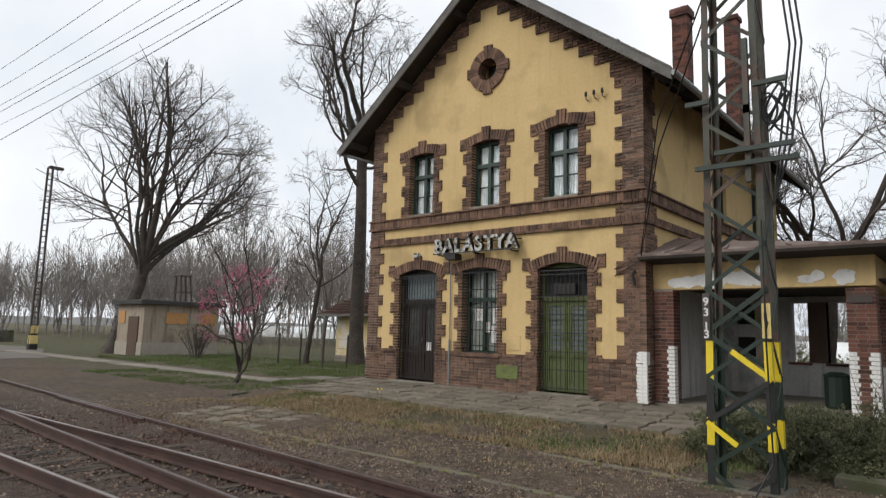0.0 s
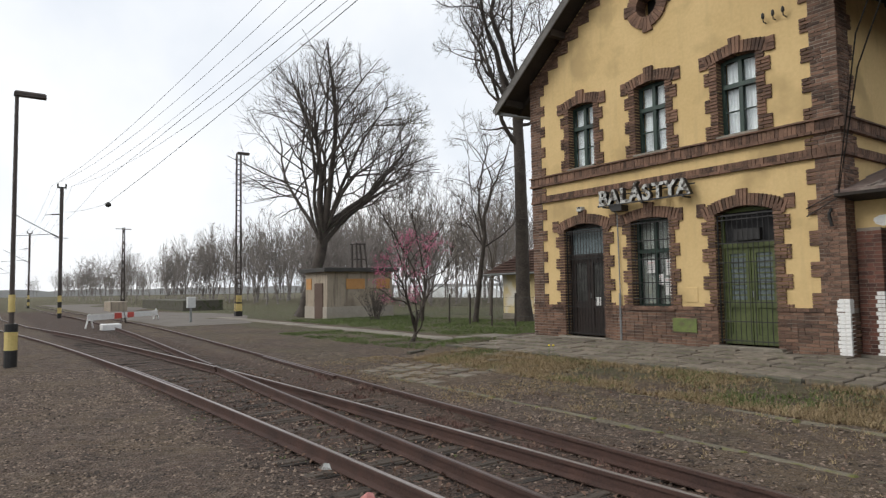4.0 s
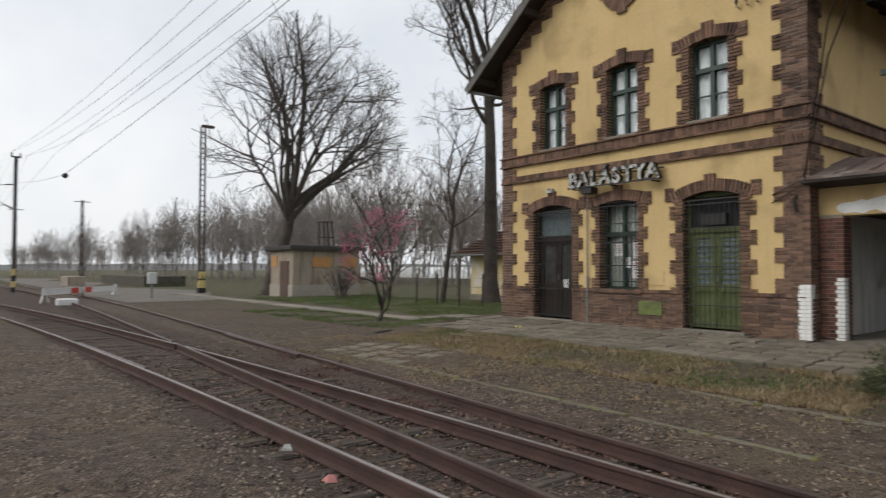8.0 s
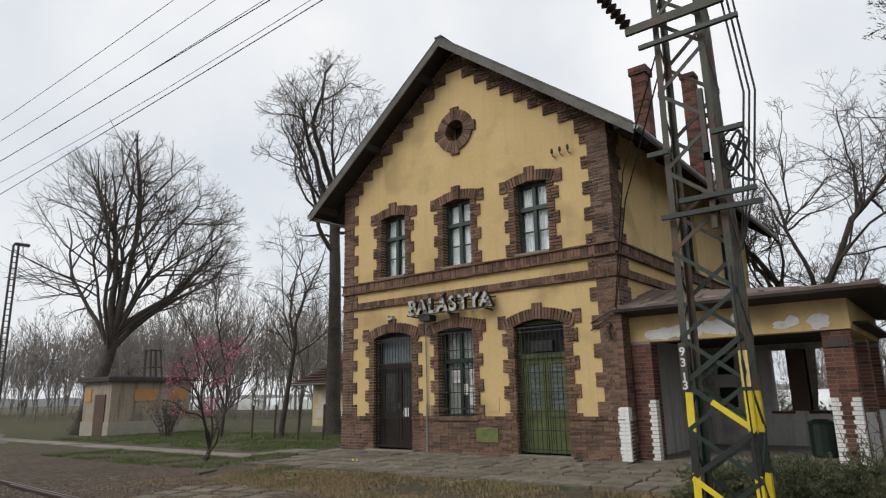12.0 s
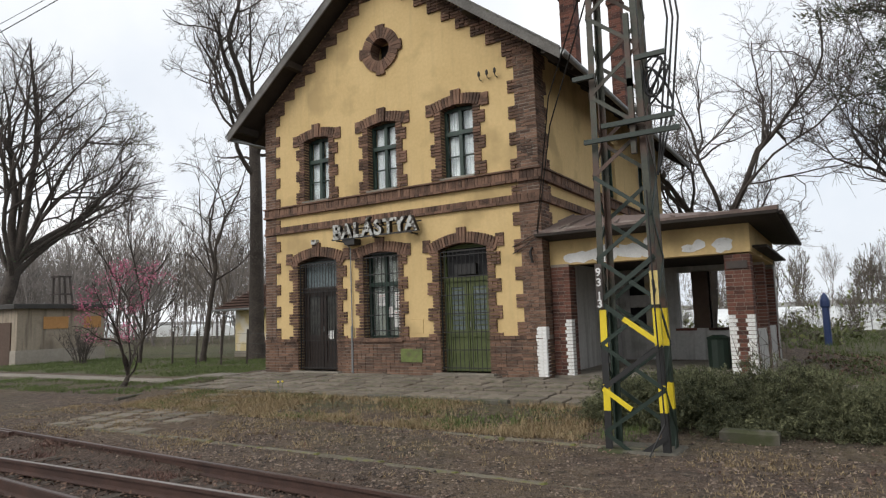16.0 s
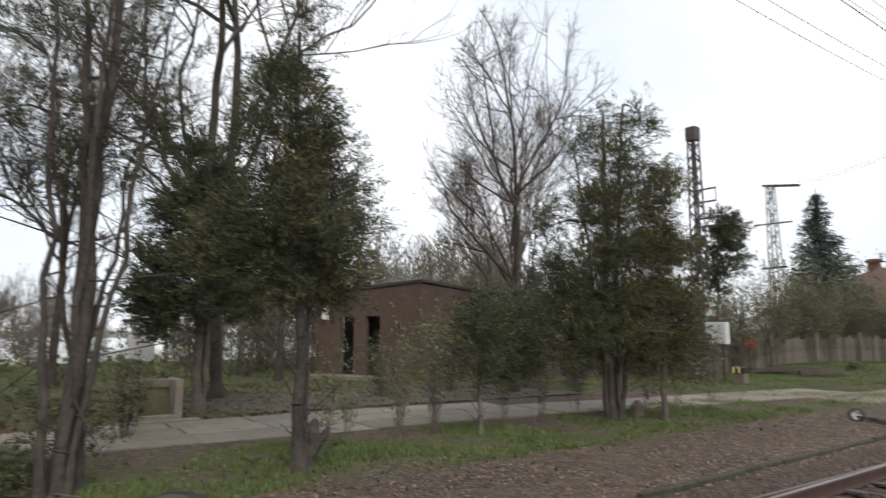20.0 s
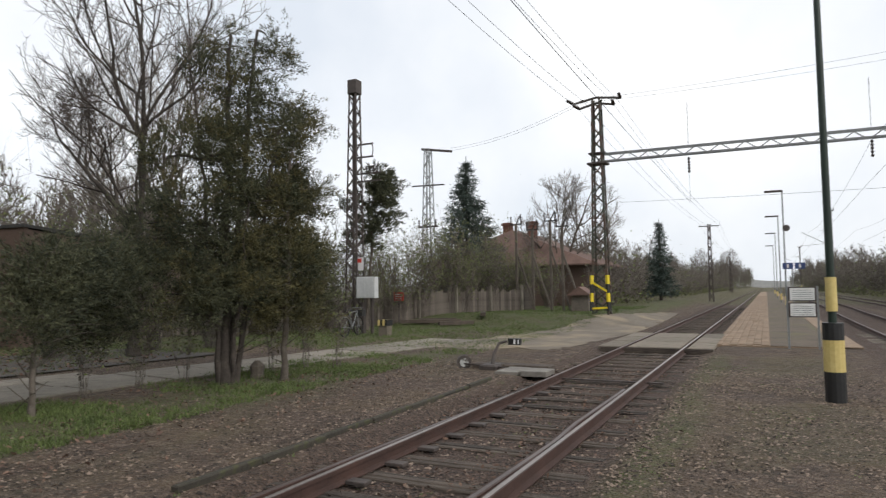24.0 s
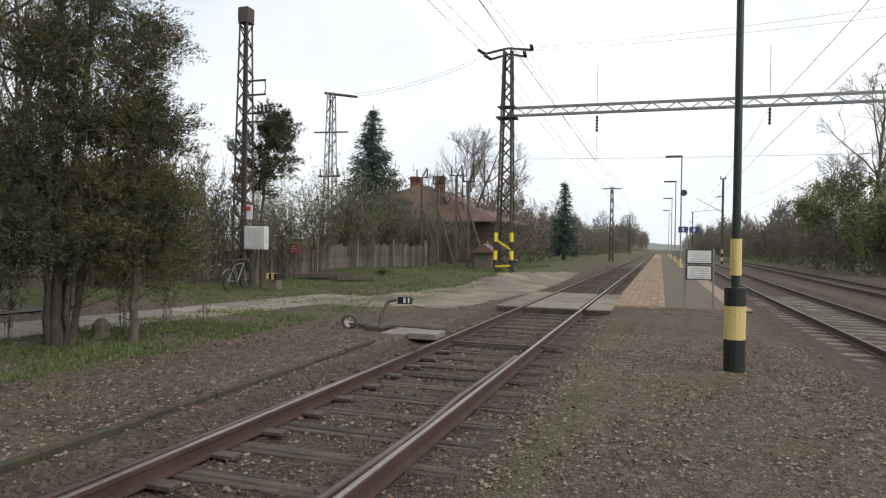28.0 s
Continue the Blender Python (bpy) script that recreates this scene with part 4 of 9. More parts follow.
def grille(parent, c, w, z0, z1, y, pitch, rails, name="grille"):
    """An iron grille of upright bars and flat cross rails."""
    ob = part(name, Shape().box(c - w, c - w + 0.025, y, y + 0.03, z0, z1).box(c + w - 0.025, c + w, y, y + 0.03, z0, z1).box(c - w, c + w, y, y + 0.03, z1 - 0.03, z1), IRON, parent, "black iron grille")
    k = 1
    while c - w + k * pitch < c + w - 0.02:
        x = c - w + k * pitch
        part("bar", Shape().tube([(x, y + 0.015, z0), (x, y + 0.015, z1)], 0.009, 5), IRON, ob)
        k += 1
    for z in rails:
        part("cross_rail", Shape().box(c - w, c + w, y - 0.004, y + 0.024, z - 0.011, z + 0.011), IRON, ob)
    return ob


# ground-floor window behind bars, with notices in it
c, w, a, b = GROUND_WINDOW
y = FY + 0.2
gw = part("barred_window", Shape().prism([(c - w, a), (c + w, a), (c + w, a + 0.08), (c - w, a + 0.08)], y, y + 0.08), GREENFRAME, station, "barred ground-floor window with paper notices")
part("jamb", Shape().box(c - w, c - w + 0.07, y, y + 0.08, a + 0.08, b), GREENFRAME, gw)
part("jamb", Shape().box(c + w - 0.07, c + w, y, y + 0.08, a + 0.08, b), GREENFRAME, gw)
part("head", Shape().box(c - w + 0.07, c + w - 0.07, y, y + 0.08, b - 0.08, b), GREENFRAME, gw)
part("mullion", Shape().box(c - 0.04, c + 0.04, y - 0.01, y + 0.08, a + 0.08, b - 0.08), GREENFRAME, gw)
part("transom", Shape().box(c - w + 0.07, c + w - 0.07, y - 0.02, y + 0.075, 2.46, 2.56), GREENFRAME, gw)
for s in (-1, 1):
    for lo, hi in ((a + 0.08, 2.46), (2.56, b - 0.08)):
        xa, xb = sorted((c + s * 0.04, c + s * (w - 0.07)))
        part("pane", Shape().box(xa, xb, y + 0.04, y + 0.044, lo, hi), GLASS, gw).visible_shadow = False
for xa, xb, lo, hi in ((c - 0.30, c - 0.04, 1.98, 2.28), (c + 0.24, c + 0.44, 1.92, 2.3), (c - 0.02, c + 0.16, 1.7, 1.95), (c + 0.20, c + 0.42, 1.45, 1.86)):
    notice = part("notice", Shape().box(xa, xb, y + 0.030, y + 0.034, lo, hi), PAPER, gw, "white paper notice")
    for k in range(4):
        zz = hi - 0.05 - k * 0.05
        part("print_line", Shape().box(xa + 0.03, xb - 0.04, y + 0.026, y + 0.029, zz - 0.012, zz), INK if k else PAPERRED, notice)
# added sheet whose pale grey stands for sky reflected in the panes
part("roller_blind", Shape().box(c - w + 0.03, c + w - 0.03, y + 0.13, y + 0.135, a + 0.05, b - 0.05), mat("grey_blind", (0.20, 0.21, 0.19), (0.34, 0.35, 0.32), 5, 2, 0.9, 0.0), gw, "added pale grey sheet for the sky reflected in the panes")
grille(gw, c, w + 0.03, a - 0.02, b - 0.02, FY - 0.005, 0.115, (a + 0.2, 1.75, 2.3, 2.75, b - 0.12))
part("cill", Shape().bevel_box(c - w - 0.1, c + w + 0.1, FY - 0.09, FY + 0.2, a - 0.07, a, 0.01), BRICK, gw)


# doors behind iron grilles
def double_door(c, w, z0, z1, material, label, glazing):
    y = FY + 0.19
    zt = z0 + 2.05
    ob = part("double_door", Shape().box(c - w, c - w + 0.08, y, y + 0.1, z0, z1).box(c + w - 0.08, c + w, y, y + 0.1, z0, z1).box(c - w, c + w, y - 0.02, y + 0.1, zt, zt + 0.12).box(c - w, c + w, y, y + 0.1, z1 - 0.1, z1), material, station, label)
    for s in (-1, 1):
        xa, xb = sorted((c + s * 0.01, c + s * (w - 0.08)))
        leaf = part("door_leaf", Shape().box(xa, xa + 0.1, y + 0.02, y + 0.07, z0 + 0.02, zt).box(xb - 0.1, xb, y + 0.02, y + 0.07, z0 + 0.02, zt).box(xa + 0.1, xb - 0.1, y + 0.02, y + 0.07, z0 + 0.02, z0 + 0.22).box(xa + 0.1, xb - 0.1, y + 0.02, y + 0.07, z0 + 0.78, z0 + 0.92).box(xa + 0.1, xb - 0.1, y + 0.02, y + 0.07, zt - 0.12, zt), material, ob)
        part("panel", Shape().bevel_box(xa + 0.1, xb - 0.1, y + 0.04, y + 0.06, z0 + 0.22, z0 + 0.78, 0.008), material, leaf)
        part("glazing", Shape().box(xa + 0.1, xb - 0.1, y + 0.05, y + 0.055, z0 + 0.92, zt - 0.12), glazing, leaf)
        if glazing is GLASSBLOCK:
            for r in range(9):
                zz = z0 + 0.92 + r * 0.115
                part("lattice_bar", Shape().box(xa + 0.1, xb - 0.1, y + 0.035, y + 0.05, zz, zz + 0.03), material, leaf)
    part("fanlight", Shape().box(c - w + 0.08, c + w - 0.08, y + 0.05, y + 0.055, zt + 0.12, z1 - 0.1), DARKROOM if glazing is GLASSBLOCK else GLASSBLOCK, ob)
    part("handle", Shape().tube([(c + 0.05, y - 0.03, z0 + 1.0), (c + 0.05, y - 0.03, z0 + 1.14)], 0.012, 6), GREYSTEEL, ob)
    return ob


d1 = double_door(*DOORS[0], DOORBROWN, "dark brown double door behind an iron grille", DOORGLASS)
grille(d1, DOORS[0][0], DOORS[0][1] - 0.01, 0.40, 3.18, FY + 0.035, 0.10, (0.46, 1.15, 1.8, 2.42, 2.52, 3.1), "door_grille")
part("door_notice", Shape().box(-11.5, -11.33, FY + 0.196, FY + 0.20, 1.18, 1.40), PAPER, d1, "white notice on the door")
d2 = double_door(*DOORS[1], DOORGREEN, "faded green double door behind an iron grille", GLASSBLOCK)
grille(d2, DOORS[1][0], DOORS[1][1] - 0.01, 0.42, 3.16, FY + 0.03, 0.112, (0.5, 0.9, 1.3, 1.72, 2.14, 2.55, 3.05), "door_grille")
part("fanlight_box", Shape().box(-7.55, -7.0, FY + 0.08, FY + 0.20, 2.60, 2.84), IRON, d2)
for c, w, a, b in DOORS:
    part("threshold", Shape().bevel_box(c - w - 0.12, c + w + 0.15, FY - 0.22, FY + 0.3, BASE, a, 0.015), CONCRETE, station, "worn concrete door step")

# meter box, patch, rain pipe, hooks, bracket and the lantern stub
part("meter_box", Shape().bevel_box(-9.02, -8.42, FY - 0.07, FY + 0.02, 0.63, 0.94, 0.01), GREENBOX, station, "yellow-green meter box in the plinth")
part("wall_hatch", Shape().bevel_box(-8.72, -8.40, FY - 0.015, FY + 0.02, 1.30, 1.62, 0.005), PLASTER, station, "ochre-painted wall hatch")
part("conduit", Shape().tube([(-10.50, FY - 0.06, 0.30), (-10.50, FY - 0.06, 1.5)], 0.03, 8), GREYSTEEL, station, "pale steel conduit")
part("conduit_upper", Shape().tube([(-10.50, FY - 0.05, 1.5), (-10.52, FY - 0.05, 3.45), (-10.66, FY - 0.05, 3.6)], 0.016, 6), GREYSTEEL, station)
for k in range(3):
    xx = -6.62 + k * 0.2
    hook = Shape().tube([(xx, FY, 6.98), (xx, FY - 0.10, 6.98), (xx, FY - 0.12, 7.06)], 0.012, 5).lathe((xx, FY - 0.12, 7.04), [(0.02, 0), (0.035, 0.03), (0.03, 0.09), (0.012, 0.12)], 8)
    part("insulator_hook", hook, IRON, station)
part("lamp_stub", Shape().box(-11.8, -11.62, FY - 0.12, FY + 0.02, 3.66, 3.78), LETTER, station)
part("wall_bracket", Shape().tube([(-5.55, FY - 0.05, 3.05), (-5.55, FY - 0.16, 2.95), (-5.52, FY - 0.12, 2.72)], 0.03, 6), IRON, station)

# chimneys
for cx, cy, top in ((-5.58, 16.2, 10.1), (-5.58, 20.7, 11.75)):
    chim, cap = Shape(), Shape()
    zb = roof_z(cx) - 0.3
    k = 0
    while zb + k * COURSE < top:
        z = zb + k * COURSE
        g = 0.045 if top - z < 0.18 else 0.0
        o = 0.125 if k % 2 else 0.26
        for xa, xb in ((cx - 0.20 - g, cx - 0.20 + o), (cx - 0.20 + o, cx + 0.20 + g)):
            chim.box(xa + 0.004, xb - 0.004, cy - 0.20 - g + BRK.uniform(-0.004, 0.004), cy + 0.20 + g, z + 0.004, z + COURSE - 0.004)
        k += 1
    ch = part("chimney", chim, REDBRICK, station, "red brick chimney with a corbelled top", kind="stuff")
    part("chimney_core", Shape().box(cx - 0.19, cx + 0.19, cy - 0.19, cy + 0.19, zb, top - 0.01), MORTAR, ch)
ant = Shape().tube([(-7.7, 17.0, roof_z(-7.7) - 0.1), (-7.7, 17.0, roof_z(-7.7) + 0.75)], 0.02, 5).beam((-7.7, 16.9, roof_z(-7.7) + 0.7), (-7.7, 17.15, roof_z(-7.7) + 0.7), 0.03, 0.12)
part("roof_hook", ant, IRON, station)

# the raised station name on its rail
name_sign = thing("station_sign", (-9.6, FY - 0.2, 3.62), "weathered white raised letters BALÁSTYA on a rail", "sign")
part("letter_rail", Shape().box(-10.92, -8.33, FY - 0.30, FY - 0.27, 3.66, 3.70).box(-10.92, -8.33, FY - 0.10, FY - 0.06, 3.92, 3.95), IRON, name_sign)
for xx in (-10.75, -9.6, -8.5):
    part("bracket", Shape().box(xx - 0.02, xx + 0.02, FY - 0.30, FY + 0.01, 3.63, 3.66), IRON, name_sign)
part("hood_bracket", Shape().prism([(-10.5, 3.52), (-10.2, 3.52), (-10.2, 3.66), (-10.6, 3.66)], FY - 0.28, FY - 0.02), IRON, name_sign)
letters = "BALÁSTYA"
for k, ch_ in enumerate(letters):
    body = None
    for nm_, deep, fat, yy, m in (("letter", 0.055, 0.020, FY - 0.24, IRON), ("letter_face", 0.004, 0.016, FY - 0.302, LETTER)):
        cu = bpy.data.curves.new(nm_, "FONT")
        cu.body, cu.size, cu.extrude, cu.offset, cu.align_x = ch_, 0.50, deep, fat, "CENTER"
        tmp = bpy.data.objects.new(nm_, cu)
        scene.collection.objects.link(tmp)
        me = bpy.data.meshes.new_from_object(tmp.evaluated_get(bpy.context.evaluated_depsgraph_get()))
        bpy.data.objects.remove(tmp)
        bpy.data.curves.remove(cu)
        me.name = nm_
        me.materials.clear()
        me.materials.append(m)
        me.transform(Matrix.Translation((-10.92 + 0.17 + k * 0.323, yy, 3.70)) @ Matrix.Rotation(math.pi / 2, 4, "X"))
        body = part(nm_, me, m, body or name_sign, "" if body is None else "stained white letter face")

# ---- the open waiting shelter beside the house ----
shelter = thing("waiting_shelter", (-3.1, 14.8, BASE), "open brick shelter with a rusty sheet roof", "shelter")
SX0, SX1, SY0, SY1 = XR + 0.03, -1.40, 13.35, 18.2


def brick_pier(x0, x1, y0, y1, z0, z1, material=REDBRICK, white=1.45, label="red brick pier with a limewashed foot"):
    inner = Shape().box(x0 + 0.012, x1 - 0.012, y0 + 0.012, y1 - 0.012, z0, z1)
    ob = part("pier", inner, MORTAR, shelter, label)
    k = 0
    while z0 + (k + 1) * COURSE <= z1 + 0.01:
        z = z0 + k * COURSE
        low = z < white
        e = 0.13 if k % 2 else 0.16
        xs = [x0, x0 + e, x1 - e, x1] if x1 - x0 > 0.4 else [x0, x0 + e, x1]
        ym = (y0 + y1) / 2
        for a, b in zip(xs, xs[1:]):
            brick_piece(ob, a, b, y0, ym, z, z + COURSE, LIMEWASH if low and (b == x1 or (a == x0 and x0 > -3)) else material)
        brick_piece(ob, x1 - 0.06, x1, ym, y1, z, z + COURSE, material)
        brick_piece(ob, x0, x0 + 0.06, ym, y1, z, z + COURSE, material)
        k += 1


brick_pier(-5.30, -4.88, 13.30, 13.68, 0.33, 2.68)
brick_pier(-1.86, -1.41, 13.30, 13.72, 0.33, 2.62)
brick_pier(-1.74, -1.41, 15.6, 16.0, 0.33, 2.60, white=0.2)
brick_pier(-1.74, -1.41, 17.8, 18.2, 0.33, 2.60, white=0.2)
guard = part("limewashed_corner", Shape().box(XR - 0.14, XR + 0.035, FY - 0.07, FY + 0.08, 0.32, 1.38), LIMEWASH, station, "limewashed brick corner guard")
for k in range(14):
    o = 0.02 if (k // 2) % 2 else 0.0
    brick_piece(guard, XR - 0.17 - o, XR + 0.05, FY - 0.085, FY + 0.09, 0.33 + k * COURSE, 0.33 + (k + 1) * COURSE, LIMEWASH)
part("floor_slab", Shape().box(SX0, SX1 + 0.1, SY0 - 0.1, SY1 + 0.2, 0.1, 0.36), CONCRETE, shelter)
beam = Shape().box(SX0, SX1, SY0, SY0 + 0.34, 2.66, 3.20).box(SX1 - 0.3, SX1, SY0 + 0.34, SY1, 2.66, 3.20)
bm_front = part("lintel_beam", beam.weld(), PLASTER, shelter, "ochre plaster lintel with flaked patches")
rr = random.Random(3)
for i_, (cx, cz, rx, rz) in enumerate(((-4.65, 2.80, 0.36, 0.13), (-4.15, 2.85, 0.34, 0.17), (-3.60, 2.85, 0.30, 0.17), (-3.2, 2.80, 0.2, 0.12), (-2.45, 2.80, 0.17, 0.09), (-2.28, 2.86, 0.11, 0.12), (-1.86, 2.83, 0.18, 0.15))):
    pts = [(cx + rx * math.cos(t) * rr.uniform(0.75, 1.15), cz + rz * math.sin(t) * rr.uniform(0.7, 1.15)) for t in np.linspace(0, 2 * math.pi, 15)[:-1]]
    part("flaked_patch", Shape().prism([(x, max(z, 2.665)) for x, z in pts], SY0 - 0.004 - 0.0025 * i_, SY0 + 0.002 + 0.001 * i_), LIMEWASH, bm_front, "bare white patch where plaster fell")
# left inner wall, back wall with two openings, right parapet
back_wall = Shape()
wall_strips(back_wall, SX0, SX1, 0.33, lambda x: 2.75, SY1 - 0.3, SY1, [(-4.95, -4.09, 1.25, 2.56), (-3.67, -3.31, 1.12, 2.60), (-2.92, -2.30, 1.12, 2.60)])
part("back_wall", back_wall.weld(), BAREWALL, shelter, "grey-white back wall with window openings")
for a, b in ((-3.72, -3.31), (-2.92, -2.30)):
    part("opening_sill", Shape().bevel_box(a - 0.05, b + 0.05, SY1 - 0.36, SY1 + 0.03, 1.10, 1.16, 0.01), REDBRICK, shelter)
part("boarded_opening", Shape().box(-4.95, -4.54, SY1 - 0.2, SY1 - 0.15, 1.25, 2.56), DARKROOM, shelter)
part("boarded_opening", Shape().box(-4.54, -4.09, SY1 - 0.2, SY1 - 0.15, 1.25, 2.56), YELLOWWALL, shelter, "pale board in the opening")
part("ticket_ledge", Shape().box(-5.0, -3.95, SY1 - 0.42, SY1 - 0.3, 1.74, 2.06), BAREWALL, shelter)
part("inner_side_wall", Shape().box(SX0, SX0 + 0.12, SY0 + 0.38, SY1 - 0.3, 0.36, 2.75), BAREWALL, shelter, "grey-white inner wall")
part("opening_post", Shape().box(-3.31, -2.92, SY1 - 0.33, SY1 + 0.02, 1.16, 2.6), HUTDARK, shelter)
part("shelter_ceiling", Shape().box(SX0, SX1 + 0.25, SY0 + 0.34, SY1 + 0.2, 2.76, 2.80), SOFFIT, shelter)
part("low_wall", Shape().box(-1.68, -1.44, 13.75, 17.8, 0.33, 1.2), BAREWALL, shelter, "grey low side wall")
# lean-to roof falling to the front and to the right
A, B_, C_, D_ = (SX0 - 0.1, 12.78, 3.31), (-0.86, 12.78, 3.31), (-0.86, 18.6, 3.20), (SX0, 18.6, 3.9)
E_ = (SX0, 15.0, 3.92)
F_ = (-2.2, 15.4, 3.60)
top_f = [A, B_, C_, D_, E_, F_]
lift = 0.05
roof_faces = [(0, 1, 5, 4), (1, 2, 5), (2, 3, 4, 5)]
sheet = Shape()
sheet.add([(x, y, z + lift) for x, y, z in top_f] + top_f, roof_faces + [tuple(i + 6 for i in f[::-1]) for f in roof_faces] + [(0, 6, 7, 1), (1, 7, 8, 2), (2, 8, 9, 3)])
sr = part("roof_sheet", sheet, RUSTROOF, shelter, "rust-stained sheet-metal roof")
for k in range(9):
    t = k / 8
    p0 = Vector(A).lerp(Vector(B_), t)
    p1 = Vector(E_).lerp(Vector(F_), t)
    part("roof_seam", Shape().beam(p0 + Vector((0, 0, 0.06)), p1 + Vector((0, 0, 0.06)), 0.03, 0.035), RUSTROOF, sr)
part("fascia", Shape().beam((A[0], 12.80, 3.29), (-0.88, 12.80, 3.29), 0.03, 0.07).beam((-0.88, 12.8, 3.29), (-0.88, 18.6, 3.18), 0.03, 0.07), SOFFIT, sr)
part("soffit", Shape().add([(A[0], 12.82, 3.26), (-0.90, 12.82, 3.26), (-0.90, 18.5, 3.15), (SX1, 18.5, 3.19), (SX1, SY0, 3.19), (A[0], SY0, 3.19)], [(5, 4, 1, 0), (4, 3, 2, 1)]), SOFFIT, sr)
part("shelter_gutter", Shape().tube([(-0.82, 12.9, 3.27), (-0.82, 18.6, 3.16)], 0.04, 8), SOFFIT, sr)
globe = part("globe_lamp", Shape().lathe((-3.18, SY0 - 0.12, 2.98), [(0.02, -0.11), (0.07, -0.085), (0.105, -0.03), (0.105, 0.03), (0.07, 0.085), (0.03, 0.11)], 12), WHITEPAINT, shelter, "white globe lamp", smooth=True)
part("name_plate", Shape().box(-1.82, -1.46, SY0 - 0.075, SY0 - 0.052, 2.36, 2.5), RUSTSTEEL, shelter)
bin_ = solo("waste_bin", Shape().lathe((-2.35, 15.2, 0.36), [(0.2, 0), (0.23, 0.05), (0.23, 0.62), (0.25, 0.66), (0.12, 0.72)], 12), DARKGREEN, "dark green waste bin in the shelter", "bin")


# ---- lattice towers, masts, poles and wires ----
def lattice(parent, base, w0, d0, w1, d1, z0, z1, bays, leg=0.07, brace=0.05, mat_leg=TOWERSTEEL, mat_brace=TOWERSTEEL, zig=True, low=0, mat_low=TOWERSTEEL):
    """Four tapering corner angles with diagonal bracing on each face; each bar is a part."""
    bx, by = base

    def corner(i, j, t):
        w, d = w0 + (w1 - w0) * t, d0 + (d1 - d0) * t
        return Vector((bx + i * w / 2, by + j * d / 2, z0 + (z1 - z0) * t))

    for i in (-1, 1):
        for j in (-1, 1):
            part("leg", Shape().angle(corner(i, j, 0), corner(i, j, 1), leg, 0.012, (-i, 0, 0), (0, -j, 0)), mat_leg, parent)
    for k in range(bays):
        t0, t1 = k / bays, (k + 1) / bays
        flip = k % 2 if zig else 0
        paint = mat_low if k < low else mat_brace
        for j in (-1, 1):
            a, b = ((-1, 1) if (flip + (j > 0)) % 2 else (1, -1))
            part("brace", Shape().beam(corner(a, j, t0), corner(b, j, t1), brace, 0.012, (0, j, 0)), paint, parent)
        for i in (-1, 1):
            a, b = ((-1, 1) if (flip + (i > 0)) % 2 else (1, -1))
            part("brace", Shape().beam(corner(i, a, t0), corner(i, b, t1), brace, 0.012, (i, 0, 0)), paint, parent)
    return corner


def insulator(a, b, r=0.07, n=7):
    """A string of porcelain sheds from a to b."""
    a, b = Vector(a), Vector(b)
    pts, rad = [], []
    for k in range(n * 2 + 1):
        pts.append(a.lerp(b, k / (n * 2)))
        rad.append(r if k % 2 else r * 0.35)
    return Shape().tube(pts, rad, 8)


# the catenary tower before the shelter, with hazard bands
tower = thing("lattice_tower", (-2.14, 8.03, 0.05), "green lattice mast with yellow and black hazard bands", "railway mast")
TW = dict(w0=0.72, d0=0.42, w1=0.50, d1=0.34)
corner = lattice(tower, (-2.14, 8.03), 0.72, 0.42, 0.50, 0.34, -0.25, 10.75, 22, 0.074, 0.046, TOWERSTEEL, TOWERSTEEL, low=7, mat_low=DARKGREEN)
for i in (-1, 1):
    for lo, hi, m in ((0.04, 0.50, BLACK), (0.50, 0.80, YELLOW), (0.80, 1.22, BLACK), (1.22, 1.66, YELLOW)):
        for j in (-1, 1):
            a, b = corner(i, j, (lo + 0.25) / 11.0), corner(i, j, (hi + 0.25) / 11.0)
            o = Vector((i * 0.004, j * 0.004, 0))
            part("hazard_band", Shape().angle(a + o, b + o, 0.080, 0.02, (-i, 0, 0), (0, -j, 0)), m if j < 0 else (DARKGREEN if m is BLACK else m if i > 0 else DARKGREEN), tower)
for k, m, share in ((0, BLACK, 1.0), (1, YELLOW, 0.45), (2, BLACK, 1.0), (3, DARKGREEN, 1.0), (4, DARKGREEN, 1.0)):
    a, b = (1, -1) if k % 2 else (-1, 1)
    low, high = corner(a, -1, (k * 0.5) / 11) - Vector((0, 0.012, 0)), corner(b, -1, (k * 0.5 + 0.5) / 11) - Vector((0, 0.012, 0))
    part("painted_brace", Shape().beam(high.lerp(low, share), high, 0.056, 0.014, (0, 1, 0)), m, tower)
    if k == 3:
        part("painted_brace", Shape().beam(low - Vector((0, 0.004, 0)), low.lerp(high, 0.6) - Vector((0, 0.004, 0)), 0.060, 0.014, (0, 1, 0)), YELLOW, tower)
part("footing", Shape().bevel_box(-2.60, -1.68, 7.74, 8.34, -0.1, 0.072, 0.03), KERB, tower, "cracked concrete footing")
plate = part("number_plate", Shape().box(-2.50, -2.42, 7.786, 7.79, 1.68, 2.2), RUSTSTEEL, tower, "mast plate with pale digits")


def glyph(text, size, deep, m):
    """One character of the built-in font as a mesh that stands upright and faces the tracks."""
    cu = bpy.data.curves.new("digit", "FONT")
    cu.body, cu.size, cu.extrude, cu.offset, cu.align_x = text, size, deep, 0.003, "CENTER"
    tmp = bpy.data.objects.new("digit", cu)
    scene.collection.objects.link(tmp)
    me = bpy.data.meshes.new_from_object(tmp.evaluated_get(bpy.context.evaluated_depsgraph_get()))
    bpy.data.objects.remove(tmp)
    bpy.data.curves.remove(cu)
    me.name = "digit"
    me.materials.clear()
    me.materials.append(m)
    return me


